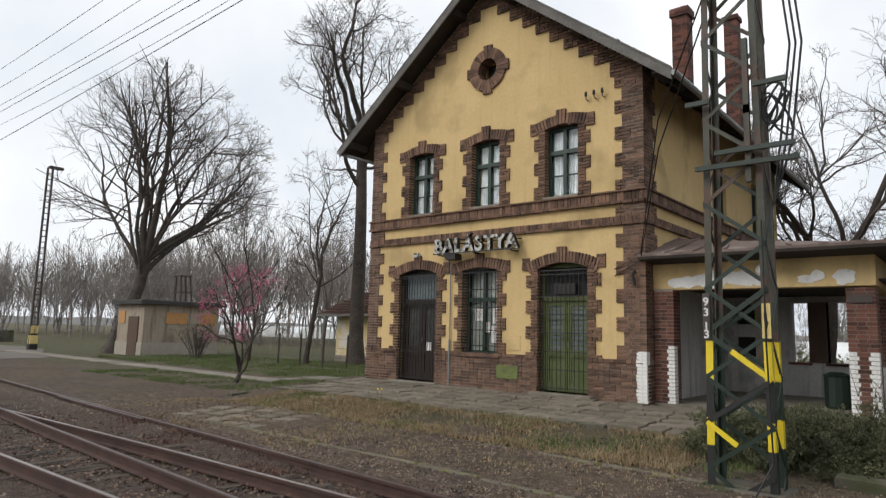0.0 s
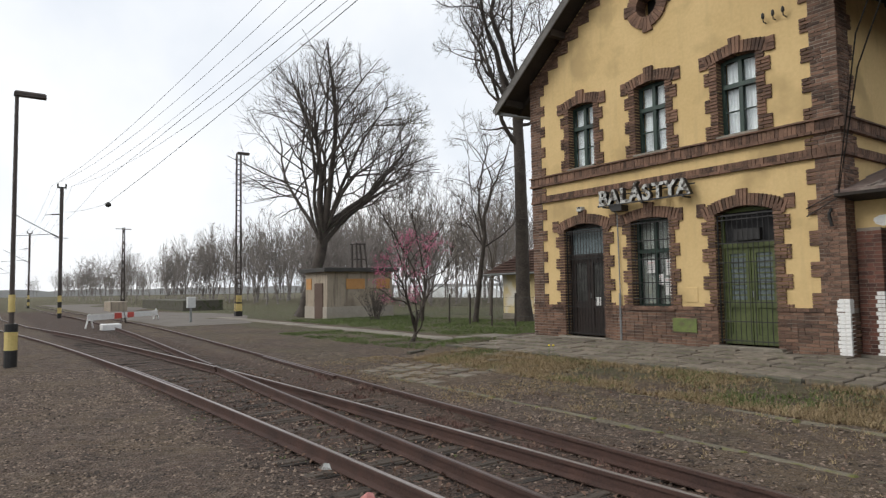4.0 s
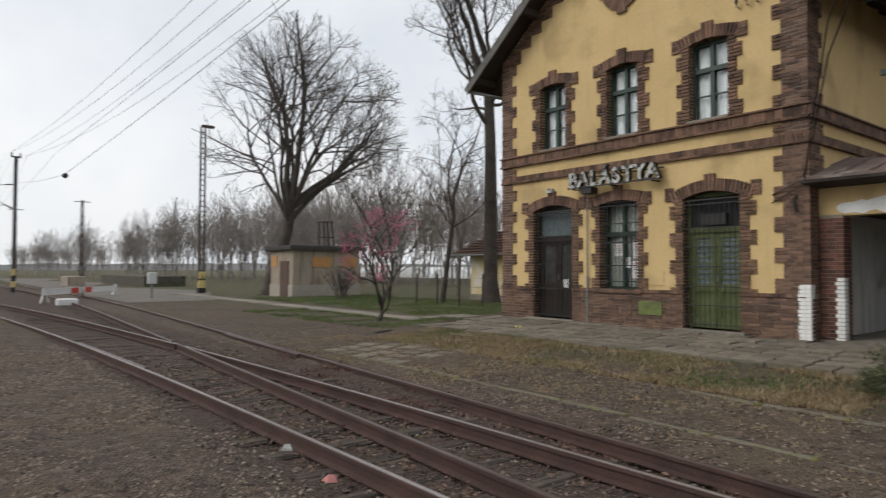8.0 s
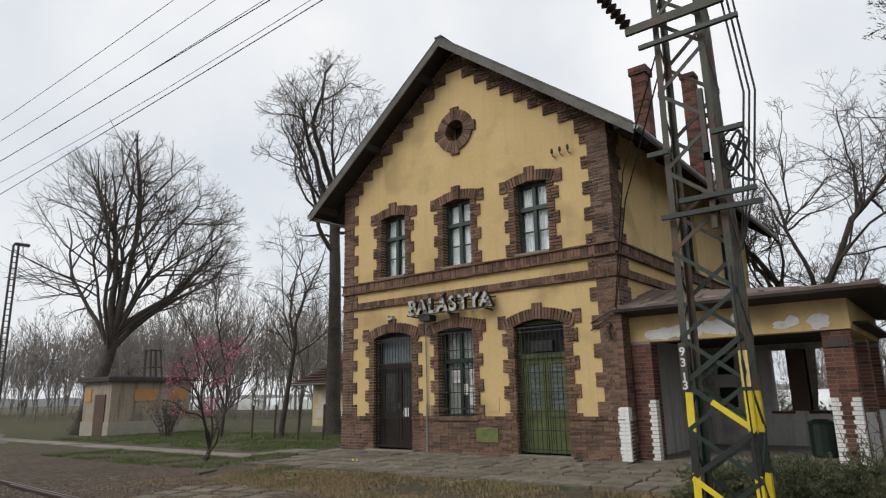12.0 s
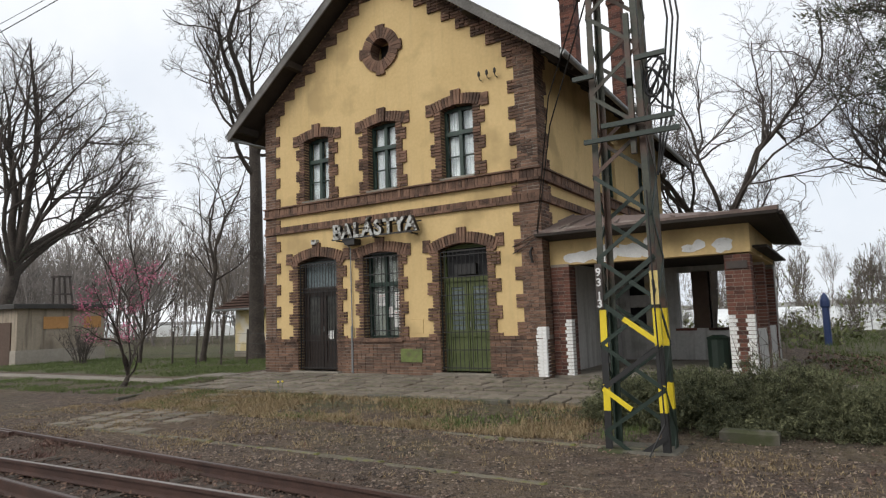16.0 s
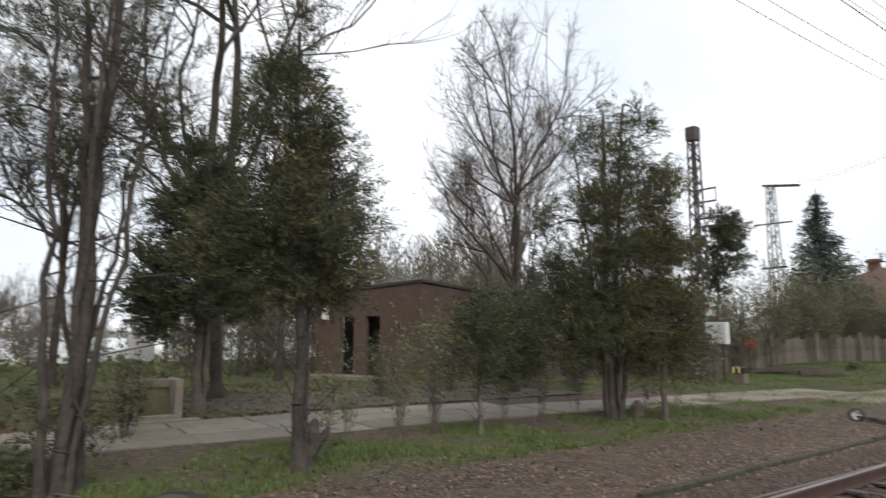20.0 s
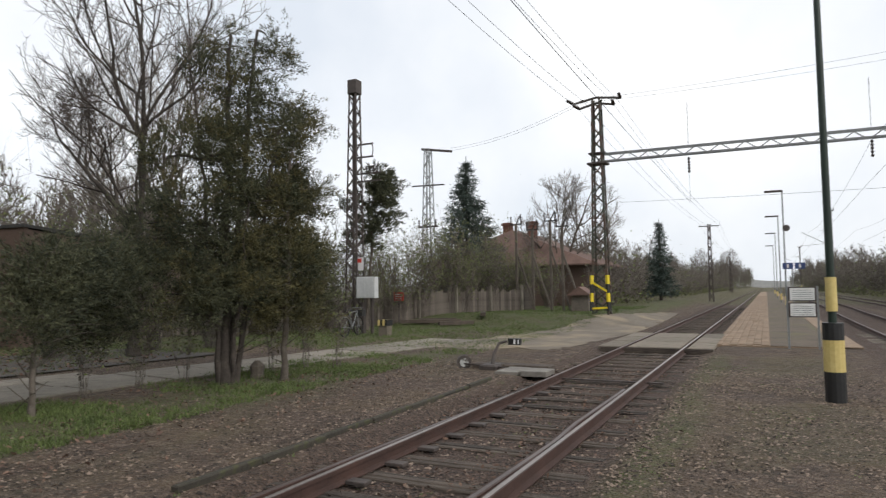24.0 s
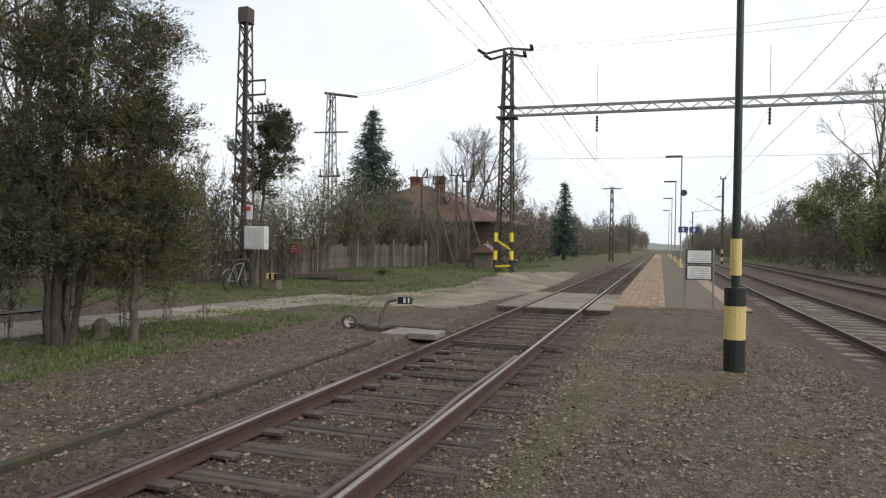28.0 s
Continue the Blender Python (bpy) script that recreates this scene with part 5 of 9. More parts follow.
for ch_, z in (("9", 2.06), ("3", 1.94), ("1", 1.78), ("3", 1.69)):
    me = glyph(ch_, 0.13, 0.002, WHITEPAINT)
    me.transform(Matrix.Translation((-2.46, 7.783, z)) @ Matrix.Rotation(math.pi / 2, 4, "X"))
    part("digit", me, WHITEPAINT, plate)
part("warning_plate", Shape().box(-1.87, -1.78, 7.78, 7.784, 1.70, 2.08), PALEYELLOW, tower, "faded yellow warning plate")
part("warning_bolt", Shape().prism([(-1.85, 1.98), (-1.82, 1.98), (-1.81, 1.87), (-1.80, 1.88), (-1.83, 1.76), (-1.825, 1.85), (-1.845, 1.86)], 7.776, 7.779), IRON, tower)
for z, x0, x1 in ((6.18, -2.75, -1.55), (5.90, -2.60, -1.42), (3.82, -2.30, -1.46), (3.66, -2.52, -1.42), (4.46, -2.62, -2.36), (4.56, -1.86, -1.52)):
    for y in (7.74,):
        part("cross_arm", Shape().beam((x0, y, z), (x1, y, z), 0.05, 0.11 if z > 6 else 0.055), TOWERSTEEL if z > 6 else DARKGREEN, tower, "green steel cross-arm")
for z in (3.9, 4.7):
    part("upright_bracket", Shape().beam((-1.95, 7.8, z - 0.45), (-1.95, 7.8, z + 0.45), 0.06, 0.06), TOWERSTEEL, tower)
part("anchor_insulator", insulator((-2.72, 7.74, 6.25), (-3.10, 7.6, 6.95), 0.09, 8), PORCELAIN, tower)
for dx in (0.0, 0.06, 0.12):
    part("feeder_cable", Shape().tube([(-1.62 + dx, 7.85, 9.5), (-1.60 + dx, 7.85, 6.2), (-1.50 + dx, 7.9, 5.0), (-1.66 + dx, 8.0, 3.9), (-1.75, 8.0, 3.2)], 0.013, 5), CABLE, tower)
for k in range(5):
    cx, cz = -1.74 + 0.03 * (k % 3), 4.30 + 0.12 * (k % 2)
    part("cable_coil", Shape().tube([(cx + (0.08 + 0.02 * k) * math.cos(a), 7.95 + 0.05 * k, cz + (0.16 + 0.03 * k) * math.sin(a + k)) for a in np.linspace(0, 2 * math.pi, 13)], 0.014, 5), CABLE, tower)
part("earth_wire", Shape().tube([(-1.84, 7.78, 3.0), (-1.83, 7.76, 1.6), (-1.80, 7.74, 0.4), (-1.95, 7.6, 0.06)], 0.010, 5), CABLE, tower)
for y in (-1, 1):
    part("head_arm", Shape().beam((-2.14 - 0.9, 8.03 + y * 0.2, 10.9), (-2.14 + 0.9, 8.03 + y * 0.2, 10.9), 0.06, 0.1), TOWERSTEEL, tower)
for k, (ax, az) in enumerate(((-6.15, 6.75), (-6.2, 6.62))):
    part("stay_cable", Shape().tube([(-2.5, 8.2, 6.1 - k * 0.3), (-4.0, 10.4, 5.3 - k * 0.5), (-5.40, 12.9, 3.35 - 0.1 * k), (-6.0, 12.95, 3.1 - 0.15 * k)], 0.011, 5), CABLE, tower, "black service cable to the house")


def hazard_pole(name, at, height, r, label, bands, category, material=DARKGREEN, foot=None):
    """A tubular pole with painted bands; foot: (radius, height) of a thicker lower length."""
    x, y = at
    z = gz(x, y)
    ob = thing(name, (x, y, z), label, category)
    if foot:
        fr, fh = foot
        part("foot_tube", Shape().lathe((x, y, z - 0.1), [(fr, 0), (fr, fh), (r, fh + 0.04)], 14), material, ob, smooth=False)
    part("pole", Shape().tube([(x, y, z - 0.1 + (foot[1] if foot else 0)), (x, y, z + height)], [r, r * 0.75], 12), material, ob)
    for lo, hi, rr_, m in bands:
        part("band", Shape().lathe((x, y, z), [(rr_, lo), (rr_, hi)], 14), m, ob)
    return ob


lampL = hazard_pole("platform_lamp", (-17.9, 0.66), 6.35, 0.055, "slim dark lamp post with yellow and black bands", [(0.0, 0.38, 0.135, BLACK), (0.38, 0.80, 0.135, PALEYELLOW), (0.80, 0.98, 0.135, BLACK), (1.25, 1.65, 0.07, PALEYELLOW)], "lamp post", RUSTSTEEL, (0.13, 1.05))
part("lamp_head", Shape().bevel_box(-18.0, -17.82, 0.60, 1.25, 6.36, 6.48, 0.04), RUSTSTEEL, lampL, "flat dark lamp head")
poleR = hazard_pole("platform_lamp", (12.9, 0.24), 6.8, 0.055, "dark green lamp post with yellow and black bands", [(0.0, 0.42, 0.135, BLACK), (0.42, 0.86, 0.135, PALEYELLOW), (0.86, 1.10, 0.135, BLACK), (1.26, 1.74, 0.072, PALEYELLOW)], "lamp post", DARKGREEN, (0.13, 1.12))
part("lamp_head", Shape().bevel_box(12.8, 13.0, -0.5, 0.4, 6.8, 6.93, 0.04), RUSTSTEEL, poleR)
for k, xx in enumerate((52.0, 70.0, 92.0, 120.0)):
    lp = hazard_pole("platform_lamp", (xx, -0.15), 8.1, 0.06, "slim grey lamp post on the platform", [(0.3, 0.9, 0.09, PALEYELLOW)], "lamp post", GREYSTEEL)
    part("lamp_head", Shape().bevel_box(xx - 0.1, xx + 0.1, -0.2, 0.95, 8.1, 8.24, 0.04), RUSTSTEEL, lp)
clock = thing("platform_clock", (52.1, -0.2, 5.6), "round dark platform clock", "clock")
part("clock_drum", Shape().tube([(51.95, -0.32, 5.6), (52.2, -0.32, 5.6)], 0.22, 14), RUSTSTEEL, clock)
part("clock_arm", Shape().beam((52.05, -0.15, 5.6), (52.05, -0.32, 5.6), 0.05, 0.05), RUSTSTEEL, clock)
board = thing("track_number_sign", (50, -0.5, 2.9), "dark blue track number sign", "sign")
for dy in (0.25, -0.45):
    part("number_panel", Shape().box(49.95, 50.0, -0.5 + dy - 0.3, -0.5 + dy + 0.3, 2.75, 3.15), BLUEPAINT, board)
    part("number_bar", Shape().box(49.93, 49.945, -0.5 + dy - 0.06, -0.5 + dy + 0.06, 2.83, 3.07), WHITEPAINT, board)
part("sign_post", Shape().tube([(50.02, -0.5, gz(50, -0.5)), (50.02, -0.5, 3.1)], 0.04, 6).beam((50.02, -1.2, 2.95), (50.02, 0.05, 2.95), 0.04, 0.04), GREYSTEEL, board)

# timetable board on two legs
tt = thing("timetable_board", (21.3, 0.25, 0.05), "grey two-legged timetable board with paper sheets", "notice board")
for y in (0.58, -0.10):
    part("leg", Shape().box(21.28, 21.33, y - 0.025, y + 0.025, 0.0, 1.66), GREYSTEEL, tt)
for lo, hi in ((1.27, 1.64), (0.86, 1.24)):
    fr = part("panel_frame", Shape().box(21.26, 21.30, -0.08, 0.56, lo, hi), RUSTSTEEL, tt)
    part("timetable_sheet", Shape().box(21.25, 21.257, -0.04, 0.52, lo + 0.03, hi - 0.03), PAPER, fr, "white timetable sheet")
    for r in range(5):
        part("print_line", Shape().box(21.244, 21.249, 0.0 + 0.02 * (r % 3), 0.46, lo + 0.06 + r * 0.055, lo + 0.068 + r * 0.055), INK, fr)


# catenary poles along the main line
def catenary_pole(at, height, arm=True, reach=2.7, side=1):
    x, y = at
    z = gz(x, y)
    ob = thing("catenary_pole", (x, y, z), "dark steel catenary pole with hazard bands", "railway mast", "catenary poles")
    part("pole", Shape().beam((x, y, z - 0.1), (x, y, z + height), 0.2, 0.22), RUSTSTEEL, ob)
    for lo, hi, m in ((0.0, 0.35, BLACK), (0.35, 0.75, PALEYELLOW), (0.75, 1.15, BLACK), (1.15, 1.6, PALEYELLOW)):
        part("band", Shape().box(x - 0.108, x + 0.108, y - 0.118, y + 0.118, z + lo, z + hi), m, ob)
    part("cap_fork", Shape().beam((x, y - 0.28, z + height + 0.02), (x, y + 0.28, z + height + 0.02), 0.12, 0.1).box(x - 0.06, x + 0.06, y - 0.3, y - 0.2, z + height, z + height + 0.3).box(x - 0.06, x + 0.06, y + 0.2, y + 0.3, z + height, z + height + 0.3), IRON, ob)
    if arm:
        s = side
        part("cantilever", Shape().tube([(x, y + s * 0.1, z + 5.7), (x, y + s * reach, z + 7.2)], 0.03, 6).tube([(x, y + s * 0.1, z + 7.4), (x, y + s * 1.0, z + 7.3)], 0.025, 6).tube([(x, y + s * 0.6, z + 5.95), (x, y + s * (reach + 0.2), z + 5.75)], 0.022, 6), GREYSTEEL, ob)
        part("arm_insulator", insulator((x, y + s * 0.15, z + 5.75), (x, y + s * 0.65, z + 6.02), 0.07, 5), PORCELAIN, ob)
        part("arm_insulator", insulator((x, y + s * 0.15, z + 7.4), (x, y + s * 0.6, z + 7.36), 0.07, 5), PORCELAIN, ob)
    return ob


catenary_pole((-23.7, -5.35), 9.2)
catenary_pole((-53.1, 4.5), 9.3, side=-1)
catenary_pole((-80, -4.7), 9.3)
catenary_pole((-95, 4.6), 9.3, side=-1)
catenary_pole((-140, -4.7), 9.3)
catenary_pole((-150, 4.6), 9.3, side=-1)
catenary_pole((80, -5.2), 9.3)
catenary_pole((150, -5.2), 9.3)
for xx, yy, hh in ((75, 6.2, 8.2), (140, 7.2, 8.4), (-120, 10, 11), (-100, 16, 11.0)):
    m = thing("lattice_mast", (xx, yy, gz(xx, yy)), "far dark lattice mast beside the line", "railway mast")
    lattice(m, (xx, yy), 0.6, 0.5, 0.35, 0.3, gz(xx, yy), hh, 8, 0.1, 0.08, RUSTSTEEL, RUSTSTEEL)
    part("cross_arm", Shape().beam((xx, yy - 1.0, hh - 0.2), (xx, yy + 1.0, hh - 0.2), 0.1, 0.1), RUSTSTEEL, m)

# light mast of ladder form by the hut
mast = thing("light_mast", (-43.2, 14.0, 0.05), "tall ladder-like light mast with a banded foot", "lamp post")
for dy in (-0.17, 0.17):
    part("stile", Shape().beam((-43.2, 14.0 + dy, 0.0), (-43.2, 14.0 + dy * 0.8, 11.0), 0.12, 0.09), RUSTSTEEL, mast)
for k in range(30):
    part("rung", Shape().beam((-43.2, 13.84, 0.5 + k * 0.35), (-43.2, 14.16, 0.5 + k * 0.35), 0.05, 0.05), RUSTSTEEL, mast)
part("lamp_head", Shape().bevel_box(-43.35, -43.05, 13.9, 14.7, 11.0, 11.16, 0.04), RUSTSTEEL, mast)
part("banded_foot", Shape().box(-43.42, -42.98, 13.78, 14.22, 0.0, 0.4).box(-43.4, -43.0, 13.8, 14.2, 0.9, 1.0), BLACK, mast)
part("yellow_foot", Shape().box(-43.4, -43.0, 13.8, 14.2, 0.4, 0.9).box(-43.38, -43.02, 13.82, 13.95, 1.0, 1.45).box(-43.38, -43.02, 14.05, 14.18, 1.0, 1.45), PALEYELLOW, mast)

# gantry over the main line
gan = thing("gantry_tower", (32.4, 7.9, 0.45), "tall green lattice gantry tower with yellow braces", "railway mast")
g0 = gz(32.4, 7.9)
gc = lattice(gan, (32.4, 7.9), 0.7, 0.78, 0.42, 0.42, g0 - 0.05, 10.6, 16, 0.09, 0.07)
for j in (-1, 1):
    for k, m in ((0, BLACK), (1, YELLOW), (2, BLACK), (3, YELLOW)):
        a, b = gc(-1, j, 0.02 + k * 0.04), gc(-1, j, 0.06 + k * 0.04)
        part("hazard_band", Shape().beam(a - Vector((0.02, 0, 0)), b - Vector((0.02, 0, 0)), 0.13, 0.13), m, gan)
for lo, hi in ((0.105, 0.15), (0.035, 0.03)):
    part("yellow_brace", Shape().beam(gc(-1, 1, hi) - Vector((0.06, 0, 0)), gc(-1, -1, lo) - Vector((0.06, 0, 0)), 0.09, 0.03, (1, 0, 0)), YELLOW, gan)
beam_ = thing("gantry_beam", (32.4, 0, 7.7), "long lattice gantry beam over the tracks", "gantry")
for dz in (-0.17, 0.17):
    for dx in (-0.16, 0.16):
        part("chord", Shape().beam((32.4 + dx, 7.6, 7.75 + dz), (32.4 + dx, -14.0, 7.55 + dz), 0.06, 0.06), GREYSTEEL, beam_)
for k in range(44):
    y0, y1 = 7.5 - k * 0.49, 7.5 - (k + 1) * 0.49
    s = 0.17 if k % 2 else -0.17
    part("lacing", Shape().beam((32.24, y0, 7.75 - s - 0.009 * k), (32.24, y1, 7.75 + s - 0.009 * k), 0.03, 0.04), GREYSTEEL, beam_)
for y in (3.9, -2.9, -7.1):
    part("drop_insulator", insulator((32.4, y, 7.4), (32.4, y, 6.7), 0.07, 5), PORCELAIN, beam_)
    part("hanger", Shape().tube([(32.4, y, 9.9), (32.4, y, 7.8)], 0.012, 4), WIRE, beam_)
for dz, l_ in ((10.62, 1.1), (10.35, 0.8)):
    for j in (-1, 1):
        part("head_arm", Shape().beam((32.4, 7.9, dz + 0.05), (32.4, 7.9 + j * l_, dz - 0.12), 0.07, 0.09), RUSTSTEEL, gan)
        part("head_insulator", insulator((32.4, 7.9 + j * l_, dz - 0.12), (31.6, 7.9 + j * (l_ + 0.1), dz - 0.15), 0.08, 6), PORCELAIN, gan)
part("beam_collar", Shape().box(32.05, 32.75, 7.45, 8.35, 7.45, 7.53).box(32.1, 32.7, 7.5, 8.3, 7.95, 8.0), RUSTSTEEL, gan)

# transformer mast with a box head, and the mast behind it
tb = thing("transformer_mast", (23.05, 15.25, 0.05), "rusty lattice mast with a box head", "railway mast")
lattice(tb, (23.05, 15.25), 0.60, 0.60, 0.34, 0.34, 0.0, 9.4, 20, 0.07, 0.06, RUSTSTEEL, RUSTSTEEL)
part("box_head", Shape().bevel_box(22.85, 23.25, 15.05, 15.45, 9.4, 9.95, 0.03), RUSTSTEEL, tb)
for z, l_ in ((7.35, 0.55), (6.85, 0.55), (6.2, 0.9), (5.9, 0.9)):
    part("side_arm", Shape().beam((23.05, 15.25, z), (23.05, 14.95 - l_, z), 0.05, 0.06), RUSTSTEEL, tb)
part("arm_loop", Shape().tube([(23.05, 14.45, 7.35), (23.05, 14.40, 7.1), (23.05, 14.45, 6.85)], 0.02, 5), RUSTSTEEL, tb)
for k in range(4):
    y = 14.70 - k * 0.16
    part("insulator", insulator((23.05, y, 6.22), (23.05, y, 6.5), 0.05, 3), PORCELAIN, tb)
part("warning_plate", Shape().box(22.86, 22.88, 14.75, 15.05, 2.45, 2.95), WHITEPAINT, tb)
part("warning_mark", Shape().box(22.845, 22.858, 14.82, 15.0, 2.75, 2.9), REDPAINT, tb)
cab = thing("grey_cabinet", (23.1, 14.6, 1.4), "light grey electrical cabinet on the mast", "cabinet")
part("cabinet_body", Shape().bevel_box(22.7, 22.98, 14.15, 14.95, 1.4, 2.2, 0.02), GREYBOX, cab)
part("cabinet_door", Shape().box(22.685, 22.70, 14.2, 14.53, 1.45, 2.15).box(22.685, 22.70, 14.57, 14.9, 1.45, 2.15), GREYBOX, cab)
part("cabinet_post", Shape().box(22.8, 22.9, 14.3, 14.38, 0.0, 1.4).box(22.8, 22.9, 14.7, 14.78, 0.0, 1.4), RUSTSTEEL, cab)
tc = thing("line_mast", (34, 17.8, 0.3), "grey lattice line mast with a side arm", "railway mast")
lattice(tc, (34, 17.8), 0.75, 0.75, 0.34, 0.34, 0.2, 9.6, 16, 0.06, 0.045, GREYSTEEL, GREYSTEEL)
part("top_arm", Shape().beam((34, 18.2, 9.62), (34, 16.3, 9.3), 0.1, 0.12), RUSTSTEEL, tc)
part("middle_arm", Shape().beam((34, 18.8, 7.55), (34, 16.8, 7.5), 0.06, 0.07), RUSTSTEEL, tc)
part("low_arm", Shape().beam((34, 18.5, 5.2), (34, 17.2, 5.2), 0.07, 0.1), RUSTSTEEL, tc)
for k in range(4):
    part("insulator", insulator((34, 18.4 - 0.35 * k, 5.25), (34, 18.4 - 0.35 * k, 5.6), 0.06, 3), PORCELAIN, tc)
# the row of low switch masts in the substation yard
for k, (xx, yy, hh) in enumerate(((36.5, 17.2, 4.4), (36.5, 15.4, 4.7), (36.5, 13.55, 5.3), (36.5, 12.6, 4.95), (36.6, 11.6, 5.4), (36.5, 10.9, 5.05))):
    sm = thing("switch_mast", (xx, yy, gz(xx, yy)), "slim grey switch mast in the yard", "railway mast", "switch masts")
    part("post", Shape().beam((xx, yy, 0.3), (xx, yy, hh), 0.12, 0.12), PALEBARK, sm)
    part("stay", Shape().beam((xx, yy - 1.1, 0.3), (xx, yy, hh * 0.72), 0.09, 0.09), PALEBARK, sm)
    part("switch_arm", Shape().beam((xx, yy - 0.35, hh), (xx, yy + 0.35, hh), 0.06, 0.06).beam((xx, yy, hh), (xx, yy - 0.3, hh + 0.55), 0.05, 0.05), IRON, sm)
    for d in (-0.3, 0.3):
        part("insulator", insulator((xx, yy + d, hh), (xx, yy + d, hh + 0.45), 0.06, 4), PORCELAIN, sm)


# overhead wires, each hanging in a shallow curve
def wire(pts, sag, r=0.006, name="overhead_wire", label="thin dark overhead wire"):
    line_ = []
    for a, b in zip(pts, pts[1:]):
        for k in range(12):
            t = k / 12
            p = Vector(a).lerp(Vector(b), t)
            line_.append((p.x, p.y, p.z - 4 * sag * t * (1 - t)))
    line_.append(pts[-1])
    solo(name, Shape().tube(line_, r, 4), WIRE, label, "wire", "overhead wires")


for dy, dz, s in ((-0.9, 0.0, 1.0), (-0.25, 0.3, 1.2), (0.3, -0.2, 1.0), (0.9, 0.1, 1.5)):
    wire([(-150, 4.6 + dy, 9.4 + dz), (-95, 4.6 + dy, 9.4 + dz), (-53.1, 4.5 + dy * 0.7, 9.4 + dz), (-2.14, 8.0 + dy, 10.95 + dz * 0.5)], s, 0.007)
for dy, dz in ((-1.0, -0.15), (-0.6, 0.0), (0.6, 0.0), (1.0, -0.15)):
    wire([(-2.14, 8.0 + dy, 10.9), (32.4, 7.9 + dy, 10.55 + dz), (75, 6.2 + dy, 8.4), (140, 7.2 + dy, 8.6)], 0.6, 0.007)
for dz in (0.0, 0.45):
    wire([(34, 16.4, 9.35 + dz * 0.3), (32.4, 8.6, 10.5 + dz * 0.3), (32.4, -14, 11.2 + dz)], 0.35)
for y, dz in ((-2.9, 0.0), (-7.1, 0.0)):
    wire([(-150, y, 5.75), (-80, y, 5.75), (-23.7, y + 0.3, 5.75), (32.4, y, 5.9), (80, y - 0.3, 5.8), (150, y - 0.6, 5.75)], 0.05, 0.007, "contact_wire", "thin contact wire over the track")
    wire([(-150, y, 7.25), (-80, y, 7.25), (-23.7, y + 0.3, 7.25), (32.4, y, 7.4), (80, y - 0.3, 7.3), (150, y - 0.6, 7.25)], 0.7, 0.007, "carrier_wire", "thin carrier wire over the track")
wire([(32.4, 3.9, 6.7), (32.4, 3.9, 5.4), (-30, 3.9, 6.2), (-53.1, 4.2, 6.6)], 0.25, 0.007, "contact_wire", "thin contact wire over the siding")
wire([(32.4, 6.9, 5.6), (32.4, -14, 5.5)], 0.1, 0.008, "cross_wire", "thin steadying wire across the tracks")
ball = solo("line_weight", Shape().lathe((-39.5, 5.6, 6.6), [(0.05, -0.14), (0.15, -0.06), (0.15, 0.06), (0.05, 0.14)], 10), IRON, "dark weight hanging from the overhead wires", "line weight", smooth=True)
wire([(-53.1, 4.3, 7.6), (-39.5, 5.6, 6.7), (-2.3, 7.9, 9.6)], 0.2, 0.01)


# ---- plants ----
def bars(p0, p1, r0, r1, sides=3):
    """Many tapering twigs at once: arrays of starts, ends and radii; returns vertices and faces."""
    p0, p1 = np.asarray(p0, float), np.asarray(p1, float)
    d = p1 - p0
    d /= np.linalg.norm(d, axis=1, keepdims=True) + 1e-9
    ref = np.where(np.abs(d[:, 2:3]) < 0.9, [[0, 0, 1.0]], [[1.0, 0, 0]])
    s = np.cross(d, ref)
    s /= np.linalg.norm(s, axis=1, keepdims=True) + 1e-9
    u = np.cross(s, d)
    rings = []
    for p, r in ((p0, r0), (p1, r1)):
        for k in range(sides):
            a = 2 * math.pi * k / sides
            rings.append(p + (s * math.cos(a) + u * math.sin(a)) * np.asarray(r)[:, None])
    v = np.stack(rings, 1).reshape(-1, 3)
    base = np.arange(len(p0))[:, None] * 2 * sides
    f = np.concatenate([base + [k, (k + 1) % sides, sides + (k + 1) % sides, sides + k] for k in range(sides)])
    return v, f


def spikes(p0, p1, r0):
    """Many thin three-sided twigs that run to a point."""
    p0, p1 = np.asarray(p0, float), np.asarray(p1, float)
    d = p1 - p0
    p1 = p1 + d * 0.15
    d = d / (np.linalg.norm(d, axis=1, keepdims=True) + 1e-9)
    ref = np.where(np.abs(d[:, 2:3]) < 0.9, [[0, 0, 1.0]], [[1.0, 0, 0]])
    s = np.cross(d, ref)
    s /= np.linalg.norm(s, axis=1, keepdims=True) + 1e-9
    u = np.cross(s, d)
    r = np.asarray(r0)[:, None] * 1.15
    v = np.stack([p0 + s * r, p0 + (u * 0.866 - s * 0.5) * r, p0 - (u * 0.866 + s * 0.5) * r, p1], 1).reshape(-1, 3)
    base = np.arange(len(p0))[:, None] * 4
    return v, np.concatenate([base + [0, 1, 3], base + [1, 2, 3], base + [2, 0, 3]])


def quick_mesh(name, v, f, material, smooth_=False):
    me = bpy.data.meshes.new(name)
    v, f = np.asarray(v, np.float32), np.asarray(f, np.int32)
    n, k = f.shape
    me.vertices.add(len(v))
    me.vertices.foreach_set("co", v.ravel())
    me.loops.add(n * k)
    me.loops.foreach_set("vertex_index", f.ravel())
    me.polygons.add(n)
    me.polygons.foreach_set("loop_start", np.arange(0, n * k, k, dtype=np.int32))
    me.update(calc_edges=True)
    me.materials.append(material)
    if smooth_:
        me.polygons.foreach_set("use_smooth", [True] * n)
    return me


